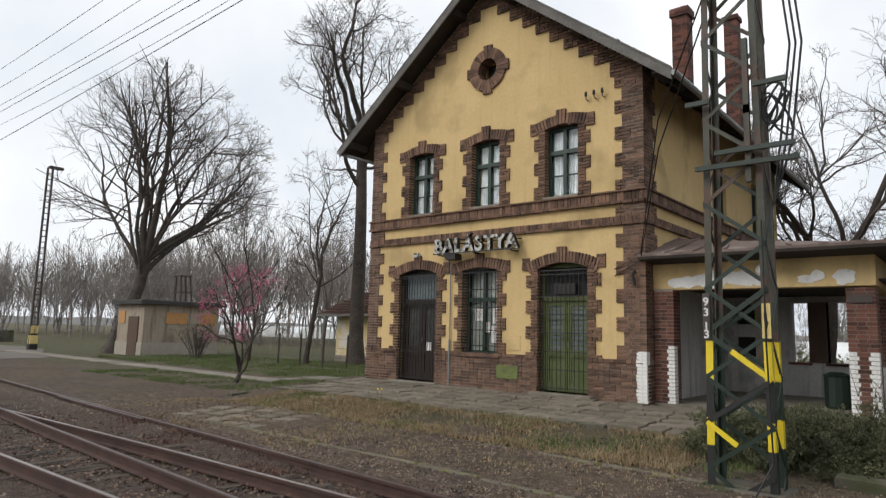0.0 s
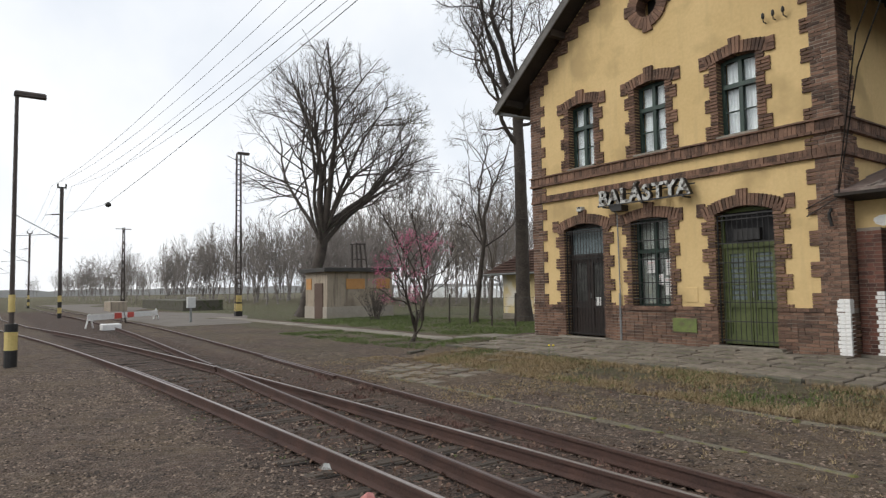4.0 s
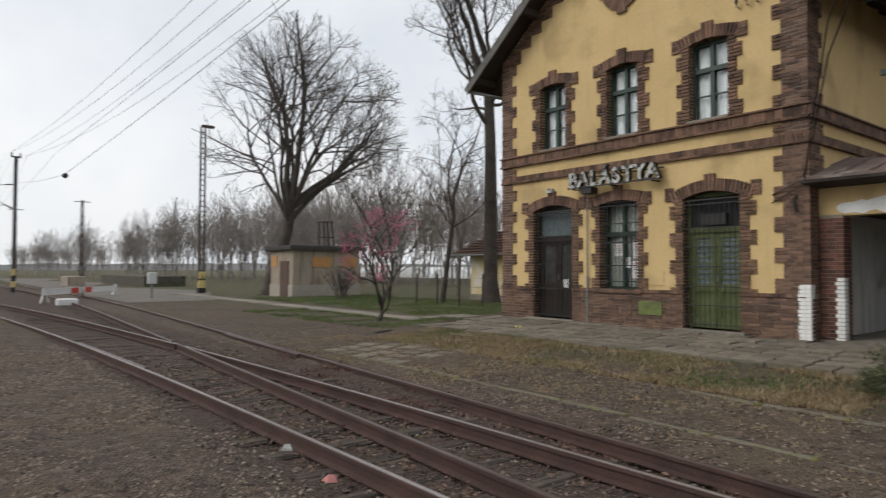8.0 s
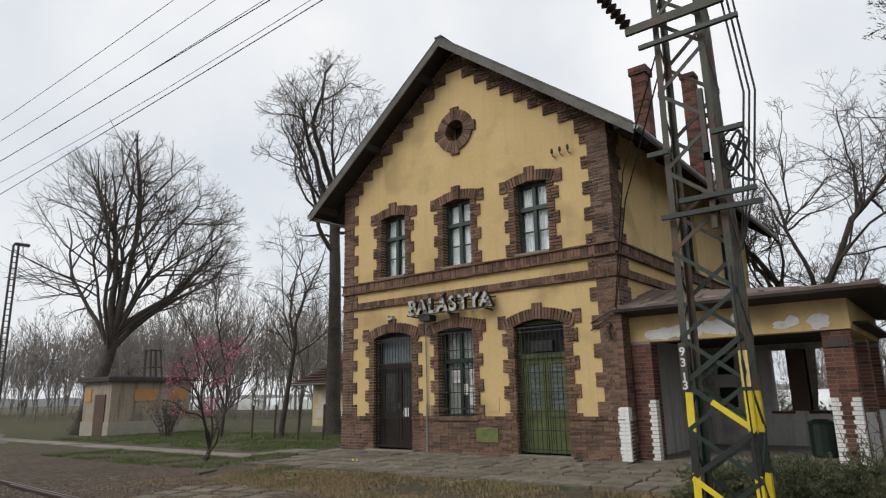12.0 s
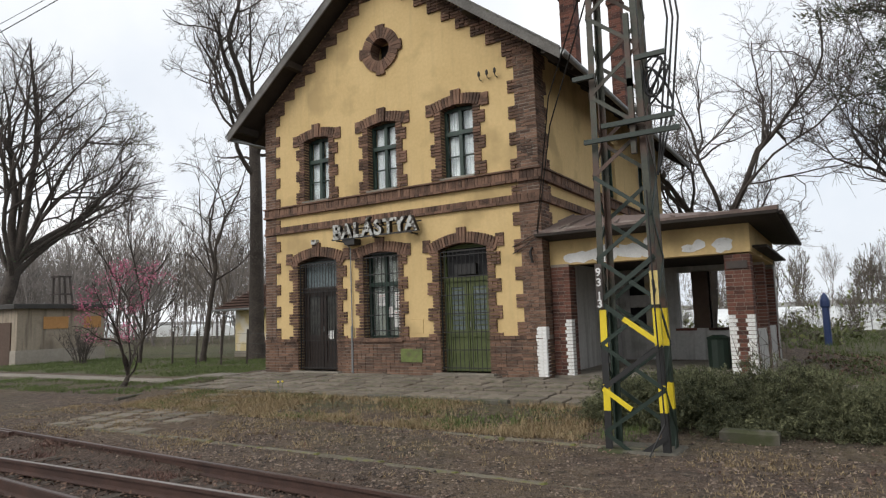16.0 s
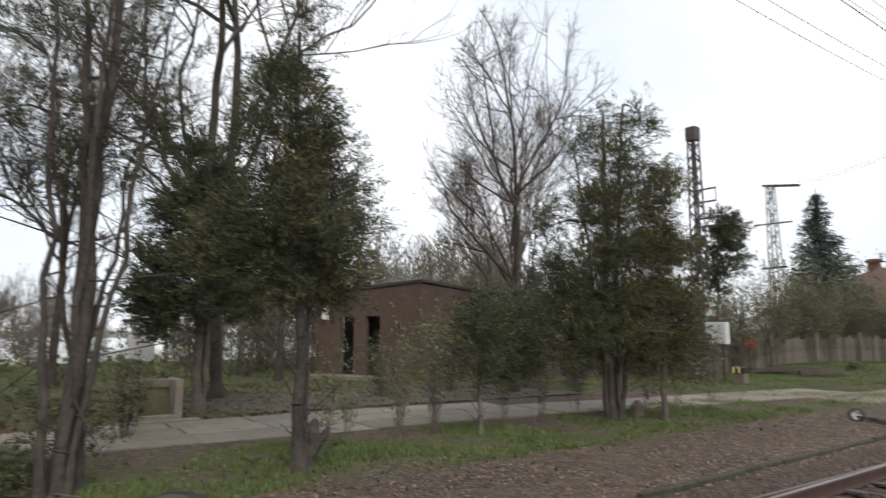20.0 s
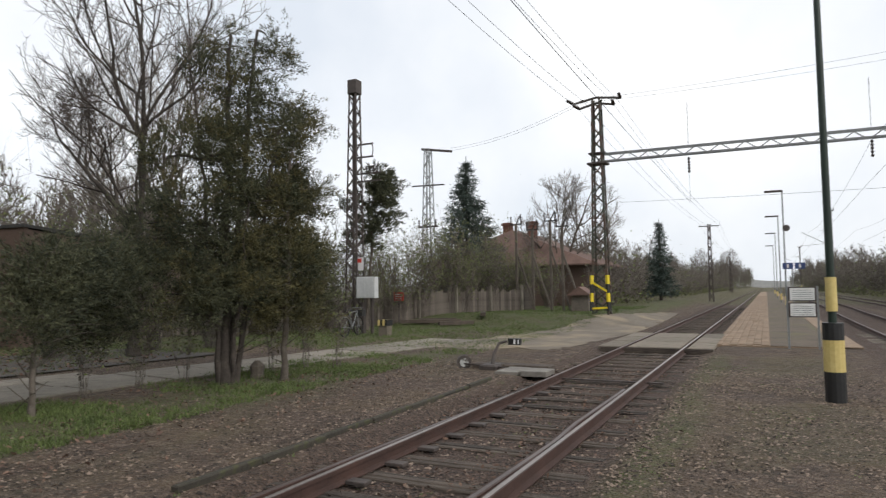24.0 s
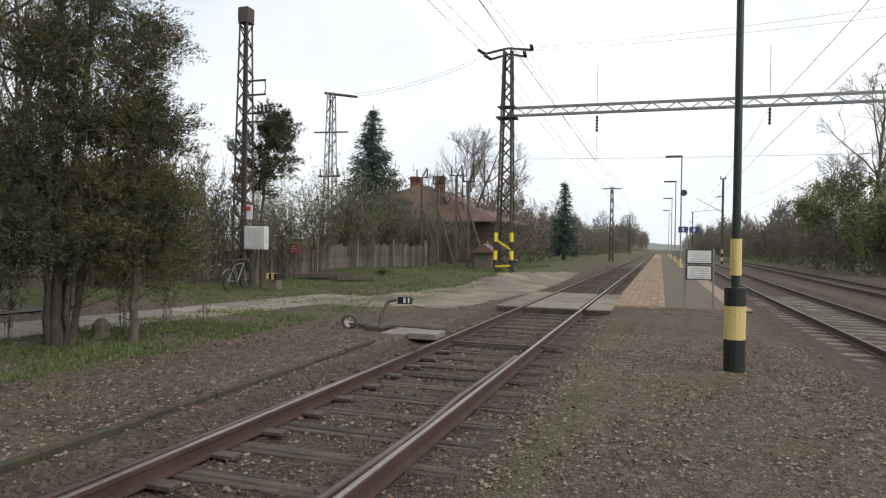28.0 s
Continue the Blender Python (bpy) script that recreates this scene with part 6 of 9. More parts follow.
def wood_mesh(name, segs, material, sides):
    a = [np.array([s[k] for s in segs], float) for k in range(4)]
    v, f = spikes(*a[:3]) if sides == 3 else bars(*a, sides=sides)
    return quick_mesh(name, v, f, material, sides > 4)


def leaf_specks(name, points, size, material, seed):
    """Small upright diamonds for buds, blossoms and young leaves."""
    g = np.random.default_rng(seed)
    p = np.asarray(points, float)
    a, b = g.normal(size=p.shape), g.normal(size=p.shape)
    a /= np.linalg.norm(a, axis=1, keepdims=True)
    b -= a * (a * b).sum(1, keepdims=True)
    b /= np.linalg.norm(b, axis=1, keepdims=True)
    s = size * g.uniform(0.6, 1.3, (len(p), 1))
    v = np.stack([p - a * s, p + b * s * 0.6, p + a * s, p - b * s * 0.6], 1).reshape(-1, 3)
    return quick_mesh(name, v, np.arange(len(v)).reshape(-1, 4), material)


def unit(d):
    return d / (np.linalg.norm(d, axis=1, keepdims=True) + 1e-9)


def stretch_lines(g, p, d, length, r0, r1, m, wander, up):
    """Winding, tapering lines: arrays of m + 1 points and radii for each branch."""
    pts, rad = [p], [r0]
    for k in range(m):
        d = d + g.normal(0, wander, d.shape)
        d[:, 2] += up
        d = unit(d)
        p = p + d * (length / m)[:, None]
        pts.append(p)
        rad.append(r0 + (r1 - r0) * (k + 1) / m)
    return np.stack(pts, 1), np.stack(rad, 1)


def room_left(p, d, centre, radii):
    """How far a branch may run before it leaves the crown's rounded outline."""
    q, e = (p - centre) / radii, d / radii
    a, b, c = (e * e).sum(1), (q * e).sum(1), (q * q).sum(1) - 1
    disc = np.maximum(b * b - a * c, 0)
    return np.maximum((-b + np.sqrt(disc)) / a, 0.0)


def as_bars(pts, rad):
    return pts[:, :-1].reshape(-1, 3), pts[:, 1:].reshape(-1, 3), rad[:, :-1].ravel(), rad[:, 1:].ravel()


def grow(seed, base, fork, centre, radii, trunk_r, limbs, per, wander, up, lean, droop, twig, steps=(12, 7, 5, 3, 2)):
    """A bare tree: a trunk, limbs that part from its upper length, and three to four orders of finer branches inside an uneven outline.
    Returns bars for the wood and for the twigs."""
    g = np.random.default_rng(seed)
    base, fork, centre, radii = (np.array(v, float) for v in (base, fork, centre, radii))
    m = 9
    t = np.linspace(0, 1, m + 1)[:, None]
    trunk = base + (fork - base) * t + np.cumsum(g.normal(0, 0.035, (m + 1, 3)), 0) * [1, 1, 0] * trunk_r * 3 * t
    tr = trunk_r * (1 - 0.32 * t[:, 0])
    tr[0] *= 1.35
    wood = [as_bars(trunk[None], tr[None])]
    n = limbs
    at = g.uniform(0.8, 1.0, n)
    at[: max(n // 2, 2)] = 1.0
    p = np.stack([np.interp(at, t[:, 0], trunk[:, i]) for i in range(3)], 1)
    turn = 2.4 * np.arange(n) + g.normal(0, 0.35, n)
    tip = lean[0] + (lean[1] - lean[0]) * ((np.arange(n) * 0.618) % 1.0)
    tip[0] = 0.1
    d = np.stack([np.sin(tip) * np.cos(turn), np.sin(tip) * np.sin(turn), np.cos(tip)], 1)
    length = room_left(p, d, centre, radii) * g.uniform(0.85, 1.02, n)
    r0 = trunk_r * g.uniform(0.22, 0.38, n)
    r0[:3] = trunk_r * 0.52
    pts, rad = stretch_lines(g, p, d, length, r0, r0 * 0.2, steps[0], wander * 0.8, up * 0.5)
    wood.append(as_bars(pts, rad))
    twigs = []
    for level, k in enumerate(per):
        n, m = len(pts), pts.shape[1] - 1
        i = np.repeat(np.arange(n), k)
        low = (0.22, 0.15, 0.1, 0.1)[level]
        u = g.uniform(low, 1.0, len(i)) ** 0.85
        f = np.minimum((u * m).astype(int), m - 1)
        w = (u * m - f)[:, None]
        p = pts[i, f] * (1 - w) + pts[i, f + 1] * w
        along = unit(pts[i, f + 1] - pts[i, f])
        side = unit(np.cross(along, g.normal(size=along.shape)))
        a = g.uniform(0.45, 1.0, len(i))[:, None]
        d = along * np.cos(a) + side * np.sin(a)
        d[:, 2] += up * 2 - droop * (level > 0)
        d = unit(d)
        ln = length[i] * g.uniform(0.36, 0.78, len(i)) * (1.2 - 0.62 * u)
        lump = 1 + 0.16 * np.sin(p[:, 0] * 1.3 + seed) * np.cos(p[:, 1] * 1.1) * np.cos(p[:, 2] * 0.9 + seed)
        ln = np.minimum(ln, room_left(p, d, centre, radii * 1.03) * g.uniform(0.8, 1.06, len(i)) * lump + 0.12)
        ok = ln > (0.5, 0.25, 0.14, 0.10)[level]
        p, d, ln, i, f = p[ok], d[ok], ln[ok], i[ok], f[ok]
        r0 = np.maximum(np.minimum(rad[i, f] * 0.72, 0.013 * ln + 0.003), twig * (1.0, 0.9, 0.75, 0.6)[level])
        pts, rad = stretch_lines(g, p, d, ln, r0, np.maximum(r0 * 0.3, twig * 0.3), steps[level + 1], wander * (1.1, 1.2, 1.3, 1.3)[level], up)
        length = ln
        (wood if level == 0 else twigs).append(as_bars(pts, rad))
    return [np.concatenate(c) for c in zip(*wood)], [np.concatenate(c) for c in zip(*twigs)]


def bare_tree(label, seed, base, fork, centre, radii, per, trunk_r, bark=BARK, twig_m=TWIG, name="bare_tree", buds=None, group="", ivy=0, limbs=8, wander=0.13, up=0.05, lean=(0.3, 1.15), droop=0.0, twig=0.011):
    ob = thing(name, base, label, "tree", group)
    wood, twigs = grow(seed, base, fork, centre, radii, trunk_r, limbs, per, wander, up, lean, droop, twig)
    v, f = bars(*wood, sides=7)
    part("trunk", quick_mesh("trunk", v, f, bark, True), bark, ob)
    v, f = bars(*twigs, sides=3)
    part("crown", quick_mesh("crown", v, f, twig_m), twig_m, ob)
    tips = twigs[1]
    if buds:
        m, share, size, keep = buds
        g = np.random.default_rng(seed + 5)
        sel = tips[keep(tips) & (g.random(len(tips)) < share)]
        extra = np.repeat(sel, 3, 0) + g.normal(0, size * 2.2, (len(sel) * 3, 3))
        part("blossom" if m is BLOSSOM else "young_leaves", leaf_specks("blossom", np.concatenate([sel, extra]), size, m, seed), m, ob, "pink blossom" if m is BLOSSOM else "fresh young leaves", kind="stuff")
    if ivy:
        g = np.random.default_rng(seed + 9)
        thick = wood[2] > 0.09
        a, b, r = (np.repeat(w[thick], ivy, 0) for w in wood[:3])
        t = g.random((len(a), 1))
        part("ivy", leaf_specks("ivy", a * (1 - t) + b * t + g.normal(0, 1, a.shape) * r[:, None] * 0.75, 0.06, IVY, seed), IVY, ob, "dark ivy on the trunk", kind="stuff")
    return ob


# the great tree beside the hut
bare_tree("large bare tree with a wide rounded crown", 11, (-38.2, 16.5, 0.0), (-37.5, 17.6, 5.3), (-38.0, 18.5, 11.0), (6.3, 6.7, 6.5), (9, 6, 5), 0.46, ivy=10, limbs=12, wander=0.13, up=0.02, lean=(0.12, 0.80), twig=0.011,
          buds=(BUDS, 0.10, 0.045, lambda p: (p[:, 1] > 20.5) & (p[:, 2] > 11)))
# the tall tree behind the station's far corner
bare_tree("tall dark tree with gnarled drooping boughs", 23, (-22.7, 20.9, 0.1), (-22.9, 21.0, 10.2), (-23.4, 21.0, 14.0), (3.9, 3.6, 5.2), (7, 6, 5, 2), 0.36, limbs=11, wander=0.2, up=0.03, lean=(0.15, 1.5), droop=0.1, twig=0.012)
# thin trees between the plum and the station
for k, (bx, by, fx, fz, h, w, lean_) in enumerate(((-24.0, 19.0, 0.9, 4.2, 9.6, 2.2, 1.0), (-27.0, 18.0, 0.2, 1.2, 7.6, 2.6, 0.0), (-29.5, 24.5, 0.3, 2.6, 8.0, 2.2, 0.2))):
    bare_tree("slender bare tree behind the plum", 40 + k, (bx, by, 0.0), (bx + fx, by, fz), (bx + lean_, by, fz + (h - fz) * 0.5), (w, w, (h - fz) * 0.55 + 0.4), (6, 5, 4), 0.13 if k == 0 else 0.10, BARK if k < 2 else PALEBARK, TWIG if k < 2 else PALETWIG, limbs=7, wander=0.2 if k == 0 else 0.12, up=0.02 if k == 0 else 0.08, lean=(0.15, 1.0), droop=0.2 if k == 0 else 0.0, twig=0.009, group="slender trees")
# pink flowering plum on the verge
bare_tree("small plum tree with pink blossom", 31, (-17.0, 11.0, 0.05), (-16.95, 11.1, 0.32), (-16.9, 11.6, 1.95), (1.9, 2.2, 1.5), (5, 4, 2), 0.085, BARK, TWIG, name="plum_tree", limbs=6, wander=0.16, up=0.01, lean=(0.3, 1.1), twig=0.006,
          buds=(BLOSSOM, 0.9, 0.026, lambda p: (p[:, 0] > -17.6) & (p[:, 2] > 1.3)))
# trees behind the shelter, with twisting boughs
bare_tree("broad bare tree with twisting boughs behind the shelter", 61, (-4.6, 27.5, 0.1), (-4.3, 27.4, 3.6), (-2.4, 27.0, 7.9), (6.0, 4.4, 5.0), (8, 7, 5, 3), 0.30, limbs=13, wander=0.24, up=0.05, lean=(0.2, 1.4), twig=0.011)
bare_tree("leaning bare tree behind the shelter", 62, (2.6, 26.0, 0.1), (2.7, 25.8, 4.8), (2.9, 25.5, 9.4), (4.6, 4.0, 5.4), (8, 7, 5, 3), 0.15, limbs=11, wander=0.22, up=0.06, lean=(0.15, 1.3), twig=0.011)
bare_tree("dark bare tree beyond the conifers", 63, (9.6, 24.0, 0.1), (9.7, 24.0, 4.2), (9.9, 24.2, 8.6), (3.0, 2.8, 5.0), (6, 6, 4, 2), 0.14, limbs=7, wander=0.2, up=0.05, twig=0.011)
bare_tree("pale bare tree beside the brown hut", 64, (18.2, 21.0, 0.1), (18.3, 20.9, 1.6), (18.2, 20.4, 6.6), (3.4, 3.3, 5.4), (8, 7, 5, 2), 0.15, PALEBARK, PALETWIG, limbs=9, wander=0.1, up=0.09, lean=(0.15, 0.75), twig=0.010)
bare_tree("tall fine-branched bare tree behind the conifers", 69, (13.6, 15.6, 0.1), (13.7, 15.6, 3.4), (14.2, 15.6, 7.4), (3.3, 3.0, 5.0), (8, 7, 5, 2), 0.15, BARK, TWIG, limbs=7, wander=0.14, up=0.06, lean=(0.2, 0.9), twig=0.009)
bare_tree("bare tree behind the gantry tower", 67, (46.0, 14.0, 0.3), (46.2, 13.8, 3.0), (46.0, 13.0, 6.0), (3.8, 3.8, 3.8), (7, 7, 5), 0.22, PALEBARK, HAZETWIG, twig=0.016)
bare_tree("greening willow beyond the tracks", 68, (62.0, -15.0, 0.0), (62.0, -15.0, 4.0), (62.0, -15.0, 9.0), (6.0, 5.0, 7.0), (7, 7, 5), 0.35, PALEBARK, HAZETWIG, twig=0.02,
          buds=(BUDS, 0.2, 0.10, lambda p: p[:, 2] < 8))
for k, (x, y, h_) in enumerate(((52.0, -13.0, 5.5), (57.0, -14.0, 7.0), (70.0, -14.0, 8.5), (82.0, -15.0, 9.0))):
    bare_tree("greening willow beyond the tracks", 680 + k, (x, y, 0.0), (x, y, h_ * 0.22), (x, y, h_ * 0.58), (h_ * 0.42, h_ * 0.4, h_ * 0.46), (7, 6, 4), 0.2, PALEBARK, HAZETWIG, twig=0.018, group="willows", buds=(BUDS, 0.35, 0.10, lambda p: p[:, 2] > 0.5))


def foliage(points, outward, length, width, material, seed, droop=0.35, blades=9, name="foliage"):
    """Feathery sprays: at each point a fan of narrow scale-leaf blades that hang a little."""
    g = np.random.default_rng(seed)
    p = np.repeat(np.asarray(points, float), blades, 0)
    o = np.repeat(np.asarray(outward, float), blades, 0)
    d = o + g.normal(0, 0.65, p.shape)
    d[:, 2] -= droop * g.random(len(p))
    d /= np.linalg.norm(d, axis=1, keepdims=True)
    s = np.cross(d, g.normal(size=p.shape))
    s /= np.linalg.norm(s, axis=1, keepdims=True)
    ln = length * g.uniform(0.5, 1.3, (len(p), 1))
    q = p + g.normal(0, length * 0.35, p.shape)
    v = np.stack([q - s * width * ln, q + s * width * ln, q + d * ln], 1).reshape(-1, 3)
    return quick_mesh(name, v, np.arange(len(v)).reshape(-1, 3), material)



def plumes(centres, outward, per, size, blade, material, seed, rise=0.75, name="foliage"):
    """Clumps of plume-like sprays: each runs outwards and up from its clump, with short scale-leaf blades thinning towards its end."""
    g = np.random.default_rng(seed)
    c, o = np.repeat(np.asarray(centres, float), per, 0), np.repeat(np.asarray(outward, float), per, 0)
    axis_ = unit(o * [1, 1, 0.4] + [0, 0, rise] + g.normal(0, 0.45, o.shape))
    c = c + g.normal(0, size * 0.32, c.shape)
    n = 40
    u = np.tile(np.linspace(0.03, 1, n), len(c))[:, None]
    c, axis_ = np.repeat(c, n, 0), np.repeat(axis_, n, 0)
    long = size * np.repeat(g.uniform(0.6, 1.25, (len(c) // n, 1)), n, 0)
    p = c + axis_ * u * long + g.normal(0, 1, c.shape) * (0.04 + 0.10 * (1 - u)) * long
    p[:, 2] -= 0.25 * u[:, 0] ** 2 * long[:, 0]
    d = unit(axis_ + g.normal(0, 0.6, p.shape))
    s = unit(np.cross(d, g.normal(size=p.shape)))
    ln = blade * g.uniform(0.6, 1.4, (len(p), 1))
    v = np.stack([p - s * 0.12 * ln, p + s * 0.12 * ln, p + d * ln], 1).reshape(-1, 3)
    return quick_mesh(name, v, np.arange(len(v)).reshape(-1, 3), material)


def conifer(label, seed, base, stems, blobs, material, per=16, length=0.06, name="conifer_tree", bark=PALEBARK, second=None, dead=0):
    """A thuja-like tree: several stems, side boughs, and hanging feathery foliage in uneven lobes. blobs: (centre, radii, clumps)."""
    ob = thing(name, base, label, "tree")
    g = np.random.default_rng(seed)
    segs = []
    for (x0, y0), (x1, y1), top, r in stems:
        last, wide, n = np.array([x0, y0, base[2] - 0.05]), 1.4, 14
        for k in range(1, n + 1):
            t = k / n
            q = np.array([x0 + (x1 - x0) * t + g.normal(0, 0.03), y0 + (y1 - y0) * t + g.normal(0, 0.03), base[2] + top * t])
            swell = g.uniform(0.86, 1.16)
            segs.append((last, q, r * wide * (1 - 0.7 * (t - 1 / n)), r * swell * (1 - 0.7 * t)))
            last, wide = q, swell
    spine = np.array([s[1] for s in segs])
    part("trunk", wood_mesh("trunk", segs, bark, 8), bark, ob)
    pts, outs, limb = [], [], []
    for (cx, cy, cz), (rx, ry, rz), n in blobs:
        d = g.normal(size=(n, 3))
        d /= np.linalg.norm(d, axis=1, keepdims=True)
        c = np.array([cx, cy, cz]) + d * np.array([rx, ry, rz]) * (g.uniform(0.25, 1.0, (n, 1)) ** 0.5) * (1 + 0.3 * g.normal(0, 0.5, (n, 1)))
        c[:, 2] = np.maximum(c[:, 2], base[2] + 0.35)
        pts.append(c)
        outs.append(d)
        for q in c[::3]:
            i = int(np.argmin(np.linalg.norm(spine - q, axis=1) + 0.6 * np.maximum(spine[:, 2] - q[2], 0)))
            limb.append((spine[i], (spine[i] + q) / 2 + [0, 0, 0.08], 0.022, 0.014))
            limb.append(((spine[i] + q) / 2 + [0, 0, 0.08], q, 0.014, 0.006))
    for _ in range(dead):
        s = spine[g.integers(0, len(spine))]
        q = s + g.normal(0, 0.38, 3) + [0, 0, 0.15]
        limb.append((s, q, 0.012, 0.004))
    part("bough_work", wood_mesh("bough_work", limb, bark, 4), bark, ob)
    c, o = np.concatenate(pts), np.concatenate(outs)
    sel = np.arange(len(c)) % 4 == 0 if second else np.zeros(len(c), bool)
    for mask, m, nm in ((~sel, material, "foliage"), (sel, second, "olive_foliage")):
        if mask.any():
            part(nm, plumes(c[mask], o[mask], per, 0.44, length, m, seed + 1), m, ob, kind="stuff")
    return ob


def column(x, y, z0, z1, r, n, seed):
    """Stacked lobes of foliage round one stem, narrowing to a spire."""
    q = random.Random(seed)
    k = max(int((z1 - z0) / 0.75), 2)
    out = []
    for i in range(k):
        t = i / (k - 1)
        w = r * (1.0 - 0.72 * t ** 1.6) * q.uniform(0.8, 1.15)
        out.append(((x + q.uniform(-0.2, 0.2) * r, y + q.uniform(-0.2, 0.2) * r, z0 + (z1 - z0) * t), (w, w, 0.42), max(int(n * w / r / k), 4)))
    return out


conifer("bushy dark green conifer on several stems", 71, (11.0, 9.7, 0.05), [((10.9, 9.7), (11.0, 9.8), 6.4, 0.09), ((11.02, 9.74), (11.8, 9.9), 6.8, 0.08), ((11.08, 9.66), (11.7, 9.2), 4.6, 0.06), ((10.85, 9.77), (10.35, 10.0), 5.6, 0.055), ((10.95, 9.63), (10.9, 9.2), 3.2, 0.045)],
        column(10.45, 10.0, 2.0, 5.4, 0.72, 92, 1) + column(11.1, 9.8, 2.4, 6.3, 0.58, 88, 2) + column(12.05, 9.7, 2.4, 6.4, 0.72, 115, 3) + column(12.45, 9.4, 2.4, 4.9, 0.6, 60, 4) + column(10.0, 10.4, 1.5, 3.8, 0.65, 50, 6) + column(10.9, 9.4, 1.6, 3.6, 0.6, 46, 7), CONIFER, second=CONIFERBROWN, dead=60, bark=BARK)
conifer("olive green conifer growing against the darker one", 171, (11.75, 9.1, 0.05), [((11.75, 9.1), (11.85, 9.05), 4.2, 0.06)], column(11.85, 9.05, 1.3, 4.3, 0.68, 110, 5), CONIFERBROWN, second=CONIFER, dead=12)
conifer("dark conifer with a bare lower stem", 72, (3.8, 8.7, 0.05), [((3.8, 8.7), (3.7, 8.9), 5.8, 0.085), ((3.85, 8.75), (4.1, 9.1), 4.6, 0.05)],
        [((3.6, 8.9, 3.1), (0.75, 0.7, 0.8), 56), ((3.7, 9.0, 4.4), (0.55, 0.55, 0.9), 36), ((3.6, 9.0, 5.5), (0.3, 0.3, 0.5), 12), ((3.0, 9.1, 2.6), (0.4, 0.4, 0.5), 19), ((4.2, 8.9, 2.4), (0.35, 0.35, 0.45), 19), ((4.2, 9.0, 3.5), (0.45, 0.45, 0.6), 22)], CONIFER, second=CONIFERBROWN, dead=40, bark=BARK)
conifer("tall thin conifer on two leaning stems", 73, (1.35, 9.3, 0.05), [((1.3, 9.2), (1.7, 9.7), 8.0, 0.10), ((1.45, 9.35), (1.2, 9.9), 7.5, 0.07), ((1.2, 9.2), (1.9, 9.5), 4.0, 0.05), ((1.5, 9.3), (0.9, 9.7), 5.0, 0.035), ((1.1, 9.1), (0.9, 9.6), 6.5, 0.05), ((1.35, 9.1), (2.2, 9.4), 6.0, 0.045), ((1.25, 9.15), (1.5, 9.4), 7.0, 0.06)],
        [((1.5, 9.9, 5.0), (1.0, 0.8, 2.0), 34), ((1.0, 10.0, 4.6), (0.8, 0.7, 1.6), 22), ((1.7, 9.8, 7.4), (0.8, 0.8, 1.3), 24), ((0.6, 9.9, 6.6), (0.6, 0.6, 1.0), 14), ((1.35, 9.5, 0.7), (0.18, 0.15, 0.5), 5)], CONIFER, per=10, dead=140, bark=BARK)
conifer("small dark conifer on a thin stem", 74, (7.6, 9.85, 0.05), [((7.6, 9.85), (7.7, 9.95), 2.2, 0.045)],
        [((7.9, 10.0, 1.75), (0.45, 0.4, 0.38), 22), ((8.6, 10.3, 2.0), (0.5, 0.4, 0.4), 24), ((9.3, 10.7, 1.9), (0.5, 0.45, 0.5), 24), ((9.0, 10.6, 1.2), (0.5, 0.4, 0.35), 16), ((7.5, 9.7, 1.4), (0.28, 0.28, 0.25), 10)], CONIFER, dead=20)
bare_tree("great dark tree with wide bare limbs", 75, (5.75, 19.0, 0.05), (5.6, 18.9, 4.4), (7.0, 19.0, 10.0), (7.0, 5.0, 7.4), (8, 7, 5, 2), 0.29, limbs=9, wander=0.16, up=0.06, lean=(0.15, 1.2), twig=0.011, ivy=3)
conifer("dark dense conifer behind the path", 175, (4.5, 15.9, 0.05), [((4.5, 15.9), (4.6, 16.0), 6.0, 0.12), ((4.6, 15.9), (4.9, 16.1), 4.5, 0.08)],
        [((4.4, 15.9, 2.9), (1.1, 1.0, 1.0), 62), ((4.5, 15.9, 4.3), (0.9, 0.8, 1.1), 46), ((4.6, 16.0, 5.6), (0.45, 0.45, 0.7), 16), ((5.3, 15.9, 2.4), (0.6, 0.6, 0.6), 20), ((3.6, 15.9, 2.3), (0.5, 0.5, 0.5), 16)], CONIFER, per=14, length=0.10, dead=30)
conifer("conifer crown behind the transformer mast", 76, (24.4, 15.6, 0.05), [((24.4, 15.6), (24.4, 15.2), 6.4, 0.08)],
        [((24.4, 15.0, 6.2), (0.5, 0.5, 0.4), 10), ((24.4, 14.6, 5.5), (0.6, 0.6, 0.4), 14), ((24.4, 15.4, 5.0), (0.7, 0.9, 0.5), 14), ((24.3, 14.9, 4.3), (0.6, 0.8, 0.4), 10), ((24.3, 15.8, 3.7), (0.5, 0.7, 0.5), 8)], CONIFER, per=12, length=0.11, dead=80)


